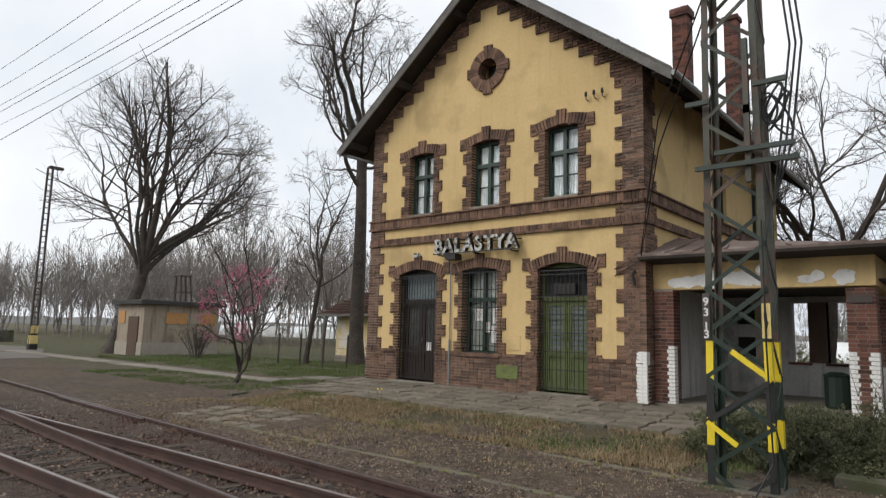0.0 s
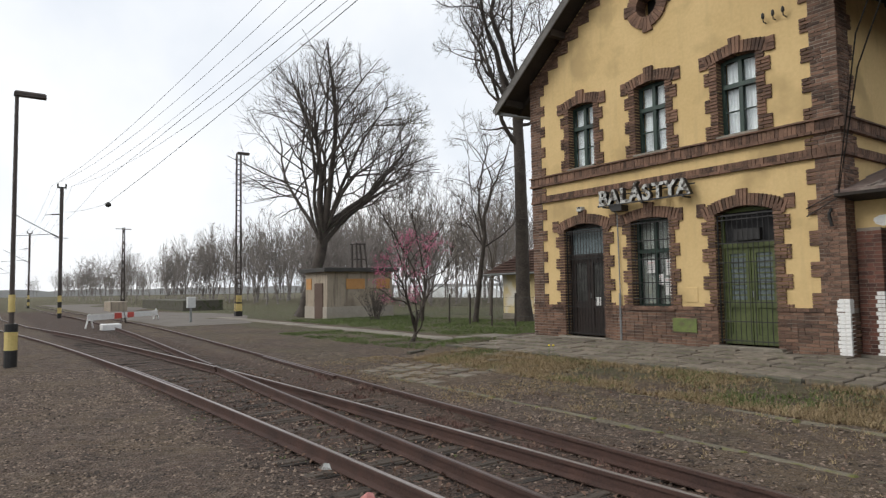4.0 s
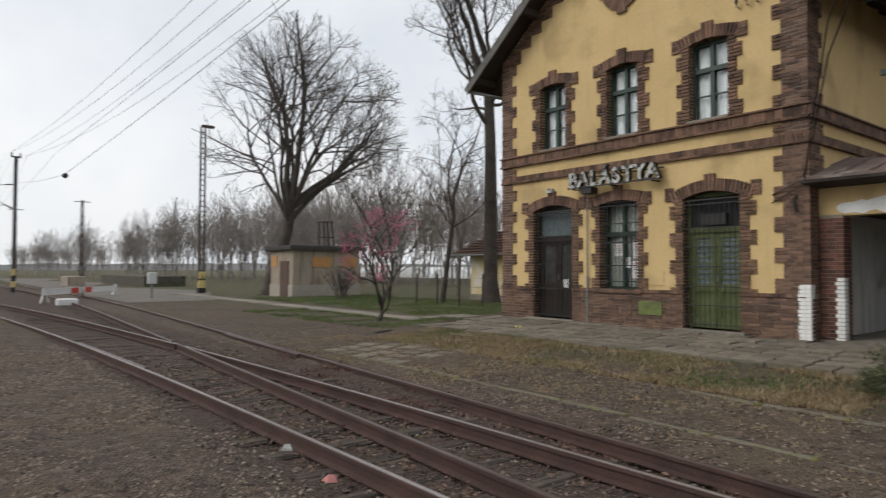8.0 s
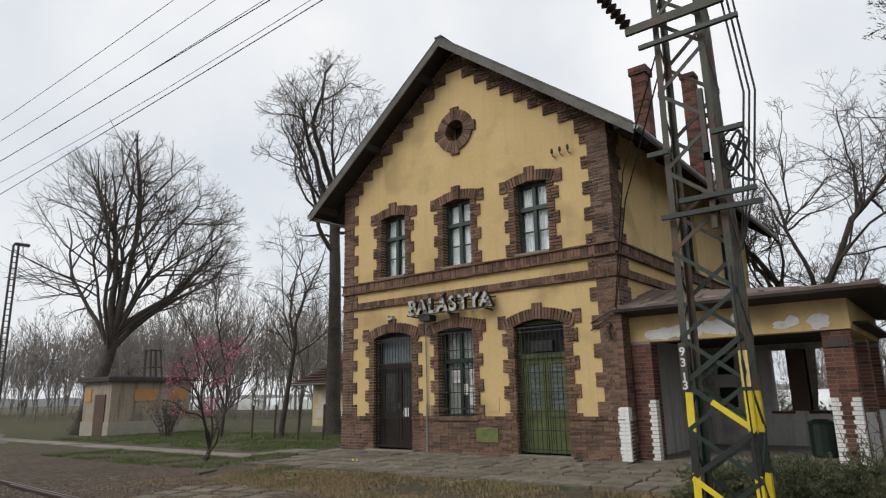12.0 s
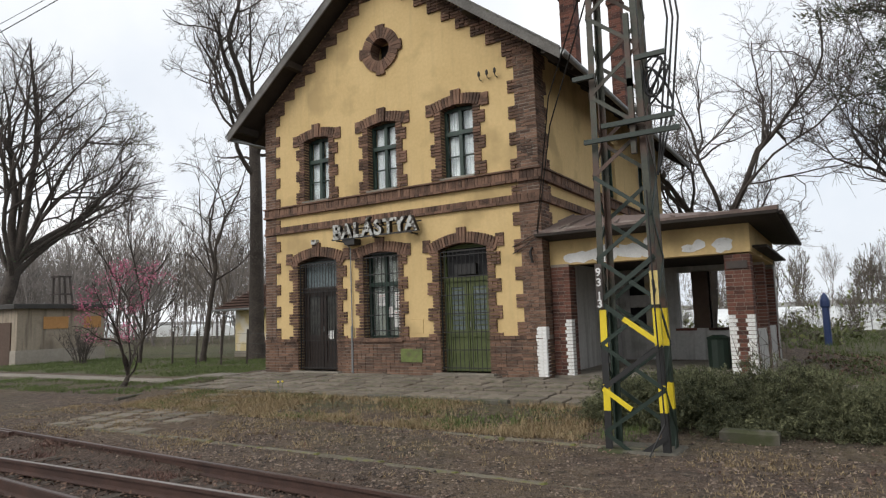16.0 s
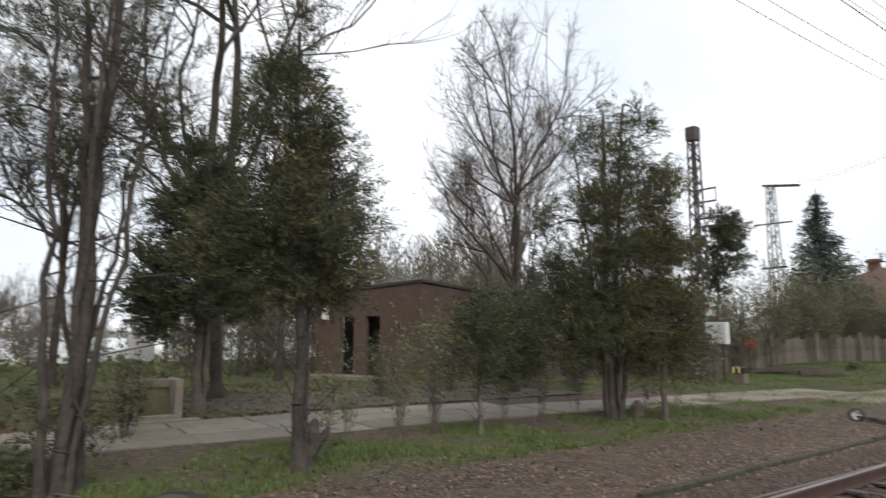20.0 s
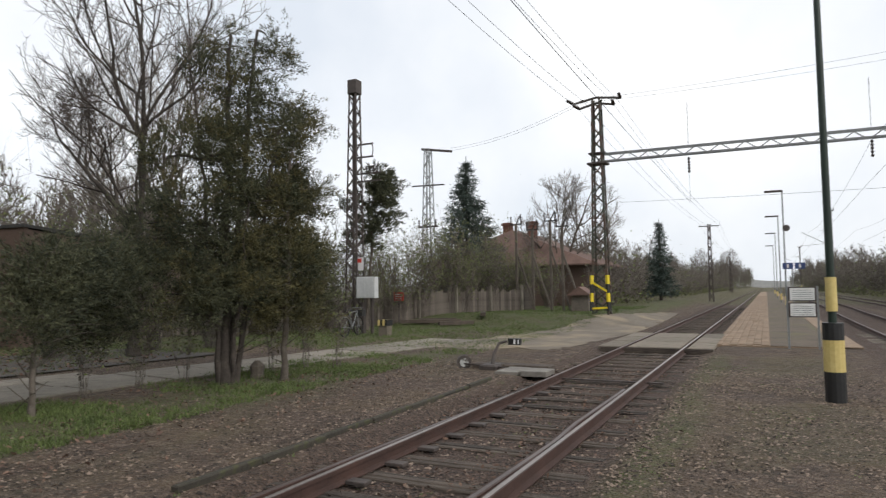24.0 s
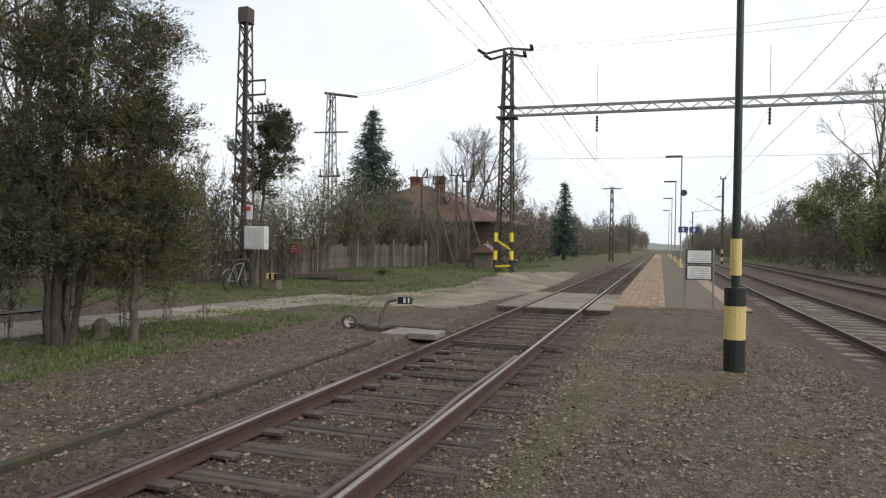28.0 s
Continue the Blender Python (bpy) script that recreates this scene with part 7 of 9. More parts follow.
def spruce(label, seed, base, height, width):
    """A spruce of whorled, drooping boughs."""
    ob = thing("spruce_tree", base, label, "tree")
    b = Vector(base)
    part("trunk", Shape().tube([b, b + Vector((0, 0, height))], [0.16, 0.02], 8), BARK, ob)
    g = np.random.default_rng(seed)
    p, o = [], []
    tiers = int(height * 2.6)
    for k in range(tiers):
        z = height * (0.10 + 0.88 * k / tiers)
        r = width * (1 - z / height) ** 0.95
        for _ in range(13):
            a, q = g.uniform(0, 2 * math.pi), r * g.uniform(0.7, 1.12)
            for t in np.linspace(0.1, 1, max(int(q / 0.16), 2)):
                p.append((base[0] + math.cos(a) * q * t, base[1] + math.sin(a) * q * t, base[2] + z - 0.30 * q * t ** 1.5 + 0.22 * q * t ** 4))
                o.append((math.cos(a), math.sin(a), -0.1))
    part("needles", foliage(np.array(p), np.array(o), 0.26, 0.11, SPRUCE, seed, 0.3, 10), SPRUCE, ob, kind="stuff")


spruce("dense blue-green spruce behind the fence", 81, (40.5, 18.4, 0.4), 10.0, 3.5)
spruce("slender far spruce beside the line", 82, (62.0, 9.4, 0.5), 7.2, 1.8)


def shrub(label, seed, base, radius, height, stems, bark=PALEBARK, buds=0.0, name="bare_shrub", group="", twig=0.008):
    """Many thin stems from one root, forked twice."""
    g = np.random.default_rng(seed)
    ob = thing(name, base, label, "shrub", group)
    segs, tips = [], []
    b = np.array(base, float)
    for _ in range(stems):
        a, s = g.uniform(0, 2 * math.pi), g.uniform(0.15, 1.0)
        top = b + [math.cos(a) * radius * s, math.sin(a) * radius * s, height * g.uniform(0.55, 1.0)]
        start_ = b + [math.cos(a) * 0.08 * s * radius * 3, math.sin(a) * 0.08 * s * radius * 3, -0.03]
        last, n = start_, 5
        for k in range(1, n + 1):
            t = k / n
            q = start_ + (top - start_) * [t ** 1.3, t ** 1.3, t] + g.normal(0, 0.03, 3) * height * 0.3
            segs.append((last, q, twig * (1.6 - t), twig * (1.6 - t - 1 / n)))
            if k > 1:
                for _ in range(3):
                    e = q + g.normal(0, 0.22, 3) * height * 0.4 + [0, 0, 0.12 * height]
                    segs.append((q, e, twig * 0.6, twig * 0.3))
                    tips.append(e)
            last = q
        tips.append(last)
    part("crown", wood_mesh("crown", segs, bark, 3), bark, ob)
    if buds:
        t = np.array(tips)
        sel = t[g.random(len(t)) < buds]
        if len(sel):
            sel = np.repeat(sel, 3, 0) + g.normal(0, 0.05, (len(sel) * 3, 3))
            part("young_leaves", leaf_specks("young_leaves", sel, 0.018 + 0.006 * height, BUDS, seed), BUDS, ob, kind="stuff")


for k, (x, y, h, n) in enumerate(((9.97, 10.8, 1.7, 9), (10.7, 10.5, 1.4, 7), (12.58, 10.1, 1.6, 8), (13.33, 9.85, 1.8, 8), (13.6, 9.25, 2.3, 9), (7.5, 11.1, 2.0, 12), (6.23, 10.4, 1.5, 8), (6.6, 10.9, 1.9, 10), (8.9, 10.7, 1.5, 7), (7.0, 10.35, 2.1, 12), (4.6, 9.7, 1.6, 10), (5.3, 10.3, 1.2, 7))):
    shrub("thin greening shrub in the grass strip", 100 + k, (x, y, 0.05), 0.32, h, n, buds=0.75, group="strip shrubs", twig=0.008)
for k, (x, y, h_) in enumerate(((9.8, 16.8, 1.6), (12.4, 17.2, 2.2), (14.8, 16.4, 2.4), (16.2, 15.6, 2.3), (17.4, 16.6, 2.8))):
    shrub("greening shrub before the brown block", 160 + k, (x, y, 0.05), 0.9, h_, 34, BARK, buds=0.5, group="greening shrubs", twig=0.010)
shrub("brown bare bush against the hut", 120, (-30.6, 17.4, 0.05), 1.3, 1.7, 60, BARK, twig=0.012)
shrub("leafy bush by the old trough", 121, (2.55, 12.9, 0.05), 0.55, 1.3, 24, BARK, buds=0.9, twig=0.010)
shrub("bare bush beside the shelter", 122, (-1.0, 10.6, 0.05), 0.45, 1.5, 8, PALEBARK, twig=0.009)
for k in range(22):
    g_ = random.Random(200 + k)
    x = 20.5 + k * 0.95
    shrub("tangled pale shrub along the fence", 200 + k, (x, 18.9 - (x - 20.5) * 0.30 + g_.uniform(-0.3, 1.2), gz(x, 15)), 1.3, g_.uniform(2.6, 4.4), 50, PALEBARK, buds=0.9, group="fence shrubs", twig=0.012)
for k in range(14):
    g_ = random.Random(240 + k)
    shrub("pale thicket behind the yard", 240 + k, (g_.uniform(8, 22), g_.uniform(24, 33), 0.1), 1.8, g_.uniform(3.5, 6), 40, PALEBARK, buds=0.35, group="yard thickets", twig=0.009)

# low spreading junipers before the shelter
for k, (x, y, rx, ry, h) in enumerate(((-2.7, 9.7, 0.6, 0.5, 0.42), (-1.9, 9.6, 0.85, 0.6, 0.62), (-1.0, 9.7, 0.85, 0.65, 0.66), (-0.2, 9.7, 0.8, 0.55, 0.52), (0.45, 9.75, 0.6, 0.45, 0.36), (-2.1, 10.5, 0.8, 0.5, 0.55))):
    ob = thing("juniper_bush", (x, y, 0.05), "low spreading dark green juniper bush", "shrub", "juniper bushes")
    g = np.random.default_rng(300 + k)
    d = g.normal(size=(120, 3))
    d[:, 2] = np.abs(d[:, 2])
    d = unit(d)
    r = g.uniform(0.3, 1.0, (120, 1)) ** 0.5 * (1 + 0.25 * g.normal(0, 0.6, (120, 1)))
    c = np.array([x, y, 0.08]) + d * r * [rx, ry, h]
    stems_ = [(np.array([x, y, 0.02]), q, 0.02, 0.006) for q in c[::4]]
    part("branch_work", wood_mesh("branch_work", stems_, PALEBARK, 4), PALEBARK, ob)
    part("foliage", plumes(c, d, 15, 0.20, 0.045, JUNIPER, 300 + k, 0.35), JUNIPER, ob, kind="stuff")


# far woods: one joined thicket of bare trees for each side
def woods(name, label, seed, spots, hi, twig_m, buds=0.0, stout=1.0):
    g = np.random.default_rng(seed)
    kinds, bush = [], []
    for k in range(5):
        wood, twigs = grow(seed + k, (0, 0, 0), (g.uniform(-0.4, 0.4), 0, g.uniform(0.5, 2.2)), (0, 0, 5.2), (1.9, 1.9, 4.8), 0.13, 6, (6, 5), 0.10, 0.10, (0.08, 0.5), 0.0, 0.030, (5, 3, 2))
        kinds.append([np.concatenate(c) / 10 for c in zip(wood, twigs)])
    for k in range(4):
        wood, twigs = grow(seed + 7 + k, (0, 0, -0.2), (0, 0, 0.3), (0, 0, 4.6), (4.2, 4.2, 5.2), 0.10, 16, (5, 4), 0.12, 0.06, (0.1, 0.95), 0.0, 0.034, (4, 3, 2))
        bush.append([np.concatenate(c) / 10 for c in zip(wood, twigs)])
    vs, fs, n = [], [], 0
    for x, y, h in spots:
        p0, p1, r0, r1 = kinds[g.integers(0, 5)] if h > 7 else bush[g.integers(0, 4)]
        t = g.uniform(0, 2 * math.pi)
        rot = np.array([[math.cos(t), -math.sin(t), 0], [math.sin(t), math.cos(t), 0], [0, 0, 1]])
        o = np.array([x, y, gz(x, y) - 0.1])
        v, f = spikes(p0 @ rot.T * h + o, p1 @ rot.T * h + o, r0 * h * stout)
        vs.append(v)
        fs.append(f + n)
        n += len(v)
    solid = tagged(new(name, quick_mesh(name, np.concatenate(vs), np.concatenate(fs), twig_m)), label, "woods", kind="stuff")
    if buds:
        pts = np.concatenate([np.array([x, y, gz(x, y)]) + np.abs(g.normal(0, 1, (int(buds * 60), 3))) * [0, 0, 0.4 * h] + g.normal(0, 1, (int(buds * 60), 3)) * [h * 0.16, h * 0.16, 0.05] for x, y, h in spots])
        tagged(new("young_foliage", leaf_specks("young_foliage", pts, 0.12, BUDS, seed)), "fresh green haze of young leaves in the woods", "foliage", kind="stuff")


g_ = random.Random(77)
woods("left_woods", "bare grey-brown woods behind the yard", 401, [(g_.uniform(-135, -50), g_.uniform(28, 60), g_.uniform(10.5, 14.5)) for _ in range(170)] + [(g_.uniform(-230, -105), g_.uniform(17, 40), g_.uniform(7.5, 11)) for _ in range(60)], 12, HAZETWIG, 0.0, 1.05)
woods("hut_woods", "thin grey-brown trees and thicket behind the hut", 461, [(g_.uniform(-60, -18), g_.uniform(36, 58), g_.uniform(7.2, 10)) for _ in range(18)] + [(g_.uniform(-62, -17), g_.uniform(30, 38), g_.uniform(1.2, 2.4)) for _ in range(20)], 12, PALETWIG, 0.0, 0.7)
woods("line_woods", "bare brown woods beyond the main line", 411, [(-38 - k * 3.2 + g_.uniform(-2, 2), g_.uniform(-24, -13.5), g_.uniform(8, 13)) for k in range(60)] + [(-34 - k * 1.6 + g_.uniform(-2, 2), g_.uniform(-15, -11.5), g_.uniform(4, 7)) for k in range(70)] + [(-27 - k * 0.8 + g_.uniform(-1, 1), g_.uniform(-14, -11.2), g_.uniform(2.2, 4.5)) for k in range(60)] + [(-31 - k * 2.4, g_.uniform(-20, -14), g_.uniform(11, 15)) for k in range(28)], 10, LINETWIG, 0.3)
woods("right_line_woods", "bare woods with first green beyond the main line", 421, [(48 + k * 3.0 + g_.uniform(-2, 2), g_.uniform(-24, -13), g_.uniform(6, 10)) for k in range(80)] + [(44 + k * 1.7 + g_.uniform(-2, 2), g_.uniform(-15, -11.5), g_.uniform(3, 6)) for k in range(120)] + [(190 + k * 4.5 + g_.uniform(-3, 3), g_.uniform(-20, -11), g_.uniform(8, 12)) for k in range(55)], 10, LINETWIG, 1.6, 1.7)
woods("right_woods", "bare greening woods along the siding", 431, [(50 + k * 2.6 + g_.uniform(-2, 2), g_.uniform(12, 26), g_.uniform(5.5, 9)) for k in range(80)] + [(44 + k * 1.4, g_.uniform(10, 14), g_.uniform(2.5, 4.5)) for k in range(110)] + [(190 + k * 4.5 + g_.uniform(-3, 3), g_.uniform(8, 17), g_.uniform(8, 12)) for k in range(55)] + [(g_.uniform(11, 46), g_.uniform(33, 52), g_.uniform(7, 11)) for _ in range(60)] + [(g_.uniform(10, 44), g_.uniform(30, 40), g_.uniform(3, 5)) for _ in range(44)] + [(g_.uniform(-8, 10), g_.uniform(84, 95), g_.uniform(7.2, 9)) for _ in range(14)] + [(g_.uniform(-9, 12), g_.uniform(42, 57), g_.uniform(1.8, 3.6)) for _ in range(26)], 8, LINETWIG, 1.2, 1.7)
woods("yard_scrub", "low brown scrub across the yard", 451, [(g_.uniform(-9, 14), g_.uniform(25, 46), g_.uniform(0.5, 1.5)) for _ in range(70)], 2, LINETWIG, 0.5)
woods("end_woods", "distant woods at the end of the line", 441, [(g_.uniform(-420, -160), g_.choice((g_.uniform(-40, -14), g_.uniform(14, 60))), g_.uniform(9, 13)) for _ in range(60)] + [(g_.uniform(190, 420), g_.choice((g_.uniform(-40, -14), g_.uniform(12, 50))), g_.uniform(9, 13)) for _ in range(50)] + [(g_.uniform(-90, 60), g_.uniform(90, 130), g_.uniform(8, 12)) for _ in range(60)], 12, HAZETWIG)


# the rim of trees far off all round, its haze painted in as pale grey
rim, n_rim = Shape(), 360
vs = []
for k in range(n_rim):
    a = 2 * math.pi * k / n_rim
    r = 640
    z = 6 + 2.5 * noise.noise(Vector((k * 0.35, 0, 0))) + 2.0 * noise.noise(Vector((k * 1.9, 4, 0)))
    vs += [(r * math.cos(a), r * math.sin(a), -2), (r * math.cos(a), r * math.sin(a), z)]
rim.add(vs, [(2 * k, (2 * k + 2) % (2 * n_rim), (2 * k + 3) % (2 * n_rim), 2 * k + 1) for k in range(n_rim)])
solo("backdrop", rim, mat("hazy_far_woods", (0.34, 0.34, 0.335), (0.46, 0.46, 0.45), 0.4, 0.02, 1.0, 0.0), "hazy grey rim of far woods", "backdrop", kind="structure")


# ---- paving, kerbs and the crossing ----
PV = random.Random(55)


def slab_mesh(name, w, d, t, material, b=0.012):
    return Shape().bevel_box(-w / 2, w / 2, -d / 2, d / 2, -t, 0, b).mesh(name, material)


pavement = solo("pavement", Shape().slab([(-14.1, 10.15), (-5.4, 10.25), (-0.8, 11.2), (-0.8, 13.3), (-14.1, 13.0)], -0.1, 0.10), MORTAR, "sunken worn paving before the station", "pavement", kind="structure")
sizes = [slab_mesh("paving_slab", w, 0.39, 0.10, PAVER) for w in (0.38, 0.46, 0.56)]
rowy = 10.30
while rowy < 12.9:
    x = -14.0 + PV.uniform(0, 0.3)
    while x < -1.0:
        k = PV.randrange(3)
        w = (0.38, 0.46, 0.56)[k]
        near_edge = 10.18 + 0.02 * (x + 14) + (0.2 * max(x + 5.4, 0))
        if rowy > near_edge:
            o = piece(sizes[k], pavement, (x + w / 2, rowy, gz(x, rowy) + 0.022 + PV.uniform(-0.014, 0.014)), PV.uniform(-0.035, 0.035))
            o.rotation_euler[0], o.rotation_euler[1] = PV.uniform(-0.012, 0.04), PV.uniform(-0.015, 0.015)
        x += w + 0.026
    rowy += 0.42
kerb_mesh = Shape().bevel_box(-0.495, 0.495, -0.06, 0.06, -0.2, 0.0, 0.02).mesh("kerb_stone", KERB)
edge = thing("pavement_kerb", (-8, 10.1, 0.1), "worn low kerb along the pavement", "kerb", kind="structure")
for k in range(9):
    x = -13.4 + k
    piece(kerb_mesh, edge, (x, 10.12 + 0.012 * (x + 14) + PV.uniform(-0.02, 0.02), gz(x, 10.12) + 0.045 + PV.uniform(-0.015, 0.015)), 0.012)
old_edge = Shape().bevel_box(-0.485, 0.485, -0.05, 0.05, -0.2, 0.0, 0.025).mesh("kerb_stone", OLDEDGE)
moss = thing("old_platform_edge", (-4, 6.2, 0.0), "mossy sunken platform edge stones", "kerb", kind="structure")
for k in range(15):
    x = -11.0 + k * 1.0
    piece(old_edge, moss, (x, 6.33 - 0.04 * (x + 7) * (x > -7) + PV.uniform(-0.03, 0.03), 0.062 + PV.uniform(-0.018, 0.012)), PV.uniform(-0.03, 0.03) - 0.02)
upper = thing("old_lawn_edge", (-6, 8.1, 0.0), "crumbling grey edging half sunk in grass", "kerb", kind="structure")
for k in range(9):
    x = -10.4 + k * 1.0
    piece(old_edge, upper, (x, 8.33 - 0.07 * max(x + 8, 0) + PV.uniform(-0.03, 0.03), 0.066 + PV.uniform(-0.022, 0.012)), -0.05 + PV.uniform(-0.03, 0.03))
dark_kerb = Shape().bevel_box(-0.497, 0.497, -0.04, 0.04, -0.25, 0.0, 0.012).mesh("kerb_stone", DARKKERB)
cutter = thing("track_edge_kerb", (9, 5.5, 0.0), "long mossy concrete kerb beside the track", "kerb", kind="structure")
for k in range(7):
    x = 6.62 + k * 1.0
    piece(dark_kerb, cutter, (x, 5.43 + 0.018 * (x - 6.1) + PV.uniform(-0.015, 0.015), 0.102 + PV.uniform(-0.012, 0.010)), 0.018 + PV.uniform(-0.015, 0.015))
# edging of the plum's bed
bed_edge = thing("plum_bed_edge", (-14.2, 9.8, 0.05), "white-flecked edging of the plum's bed", "kerb", kind="structure")
for (x0, y0), (x1, y1) in (((-13.65, 8.7), (-13.97, 9.74)), ((-13.97, 9.74), (-14.53, 11.13))):
    piece(kerb_mesh, bed_edge, ((x0 + x1) / 2, (y0 + y1) / 2, 0.14), math.atan2(y1 - y0, x1 - x0))
# sunken slabs that lead from the track to the pavement
walkway = thing("sunken_slab_walk", (-11.5, 8, 0.05), "sunken brown slabs crossing the verge", "path", kind="structure")
for r in range(9):
    for q in range(5):
        t = r / 8
        x, y = -11.6 + q * 0.55 - 1.3 * t + PV.uniform(-0.03, 0.03), 6.55 + r * 0.46 + PV.uniform(-0.03, 0.03)
        o = piece(sizes[0], walkway, (x, y, gz(x, y) + 0.014 + PV.uniform(-0.015, 0.01)), 0.3 + PV.uniform(-0.04, 0.04))
        o.rotation_euler[0] = PV.uniform(-0.02, 0.02)
# dark asphalt apron between the slab path and the brown block
apron, v = Shape(), []
for r, x in enumerate(np.linspace(5.0, 15.0, 21)):
    for t in np.linspace(0, 1, 9):
        y = (15.1 - 0.12 * (x - 5)) * (1 - t) + (19.6 + 0.5 * math.sin(x * 1.3) - 0.05 * (x - 5)) * t
        v.append((x, y, gz(x, y) + 0.026))
apron.add(v, [(r * 9 + c, (r + 1) * 9 + c, (r + 1) * 9 + c + 1, r * 9 + c + 1) for r in range(20) for c in range(8)])
solo("asphalt_apron", apron, mat("old_dark_asphalt", (0.035, 0.031, 0.027), (0.085, 0.075, 0.064), 40, 0.8, 0.95, 0.4, stain=(0.10, 0.08, 0.055), stain_scale=0.9, stain_at=0.55), "worn dark asphalt before the brown block", "pavement", kind="structure")
# the slab strip to the left, and the wide slab path to the right
strip = thing("slab_strip", (-26, 12.6, 0.05), "narrow strip of pale concrete slabs in grass", "path", kind="structure")
big = slab_mesh("concrete_slab", 0.98, 0.85, 0.10, CONCRETE, 0.015)
for k in range(28):
    x = -14.6 - k
    for j in (0,):
        piece(big, strip, (x, path_left(x) - 0.4 + j * 1.0, gz(x, 12.5) + 0.035 + PV.uniform(-0.015, 0.015)), PV.uniform(-0.01, 0.01))
walk_r = thing("slab_path", (9, 12.4, 0.05), "wide path of pale concrete slabs", "path", kind="structure")
bigger = slab_mesh("concrete_slab", 1.46, 0.96, 0.10, CONCRETE, 0.015)
for k in range(15):
    x = -0.2 + k * 1.48
    y0 = 12.18 - 0.07 * max(x - 2, 0) - 0.10 * max(x - 9, 0)
    rows_ = 3 if x < 11 else 2
    for j in range(rows_):
        y = y0 + j * 0.98
        piece(bigger, walk_r, (x + PV.uniform(-0.02, 0.02), y, gz(x, y) + 0.03 + PV.uniform(-0.014, 0.014)), PV.uniform(-0.02, 0.02) - (0.17 if x > 9 else 0.07 if x > 2 else 0.0))
road_m = mat("patched_grey_road", (0.085, 0.07, 0.054), (0.20, 0.168, 0.13), 30, 0.7, 0.95, 0.4, stain=(0.23, 0.185, 0.125), stain_scale=0.5, stain_at=0.5)
road = Shape()
near_, v = [(19.0, 10.4), (22.0, 9.6), (25.5, 9.0), (30.0, 8.2), (36.0, 7.2), (44.0, 6.4)], []
far_ = [(18.4, 8.4), (19.4, 6.0), (25.8, 5.35), (30.0, 5.3), (36.0, 5.5), (44.0, 5.9)]
rows_n = 51
for r in range(rows_n):
    u = r / (rows_n - 1) * 5
    i_ = min(int(u), 4)
    w_ = u - i_
    xa, ya, xb, yb = (near_[i_][0] + (near_[i_ + 1][0] - near_[i_][0]) * w_, near_[i_][1] + (near_[i_ + 1][1] - near_[i_][1]) * w_,
                      far_[i_][0] + (far_[i_ + 1][0] - far_[i_][0]) * w_, far_[i_][1] + (far_[i_ + 1][1] - far_[i_][1]) * w_)
    ya += 0.35 * noise.noise(Vector((xa * 0.8, 1, 0)))
    xb += 0.7 * noise.noise(Vector((yb * 1.1, xb * 0.5, 2))) * (r < 12)
    for t in np.linspace(0, 1, 9):
        x, y = xa + (xb - xa) * t, ya + (yb - ya) * t
        v.append((x, y, gz(x, y) + (0.004 if t in (0.0, 1.0) or r in (0, rows_n - 1) else 0.026)))
road.add(v, [(r * 9 + c, (r + 1) * 9 + c, (r + 1) * 9 + c + 1, r * 9 + c + 1) for r in range(rows_n - 1) for c in range(8)])
solo("road", road, road_m, "patched pale road to the crossing", "road", kind="structure")
yard = Shape()
v = []
for r, x in enumerate(np.linspace(-120, -33, 18)):
    for t in np.linspace(0, 1, 7):
        y = 7.4 + (6.0 + 2.0 * math.sin(r)) * t
        v.append((x, y, gz(x, y) + 0.012))
yard.add(v, [(r * 7 + c, (r + 1) * 7 + c, (r + 1) * 7 + c + 1, r * 7 + c + 1) for r in range(17) for c in range(6)])
solo("yard_road", yard, mat("dusty_grey_road", (0.085, 0.073, 0.06), (0.17, 0.15, 0.128), 20, 0.5, 0.95, 0.3), "dusty grey yard road", "road", kind="structure")
deck = thing("crossing_deck", (22.6, 3.75, 0.1), "grey concrete crossing panels between the rails", "level crossing", kind="structure")
panel = slab_mesh("crossing_panel", 1.82, 1.30, 0.10, PAVER, 0.015)
for k in range(3):
    piece(panel, deck, (20.8 + k * 1.86, 3.752, 0.118 + PV.uniform(-0.006, 0.006)))
outer = slab_mesh("crossing_panel", 1.82, 0.6, 0.10, PAVER, 0.015)
for k in range(3):
    piece(outer, deck, (20.8 + k * 1.86, 2.62, 0.115 + PV.uniform(-0.006, 0.006)))
    piece(outer, deck, (20.8 + k * 1.86, 4.89, 0.115 + PV.uniform(-0.006, 0.006)))
part("deck_beam", Shape().box(19.78, 19.92, 2.3, 5.1, -0.05, 0.10), SLEEPER, deck)

platform = solo("platform", Shape().box(21.6, 190, -1.05, 2.42, 0.0, 0.075), CLINKER, "long low platform between the tracks", "platform", kind="structure")
tile = slab_mesh("clinker_tile", 0.385, 0.185, 0.05, CLINKER, 0.008)
for r in range(7):
    for k in range(34):
        x = 21.85 + k * 0.40 + (0.2 if r % 2 else 0)
        piece(tile, platform, (x, 1.14 + r * 0.195, 0.098 + PV.uniform(-0.004, 0.004)))
rest = Shape()
for r in range(7):
    for k in range(190):
        x = 35.6 + k * 0.40 + (0.2 if r % 2 else 0)
        rest.bevel_box(x - 0.19, x + 0.19, 1.14 + r * 0.195 - 0.09, 1.14 + r * 0.195 + 0.09, 0.05, 0.098 + PV.uniform(-0.004, 0.004), 0.008)
part("clinker_tiles", rest, CLINKER, platform, kind="stuff")
part("platform_edge", Shape().box(21.6, 190, -1.08, -0.55, 0.0, 0.098), CLINKER, platform)
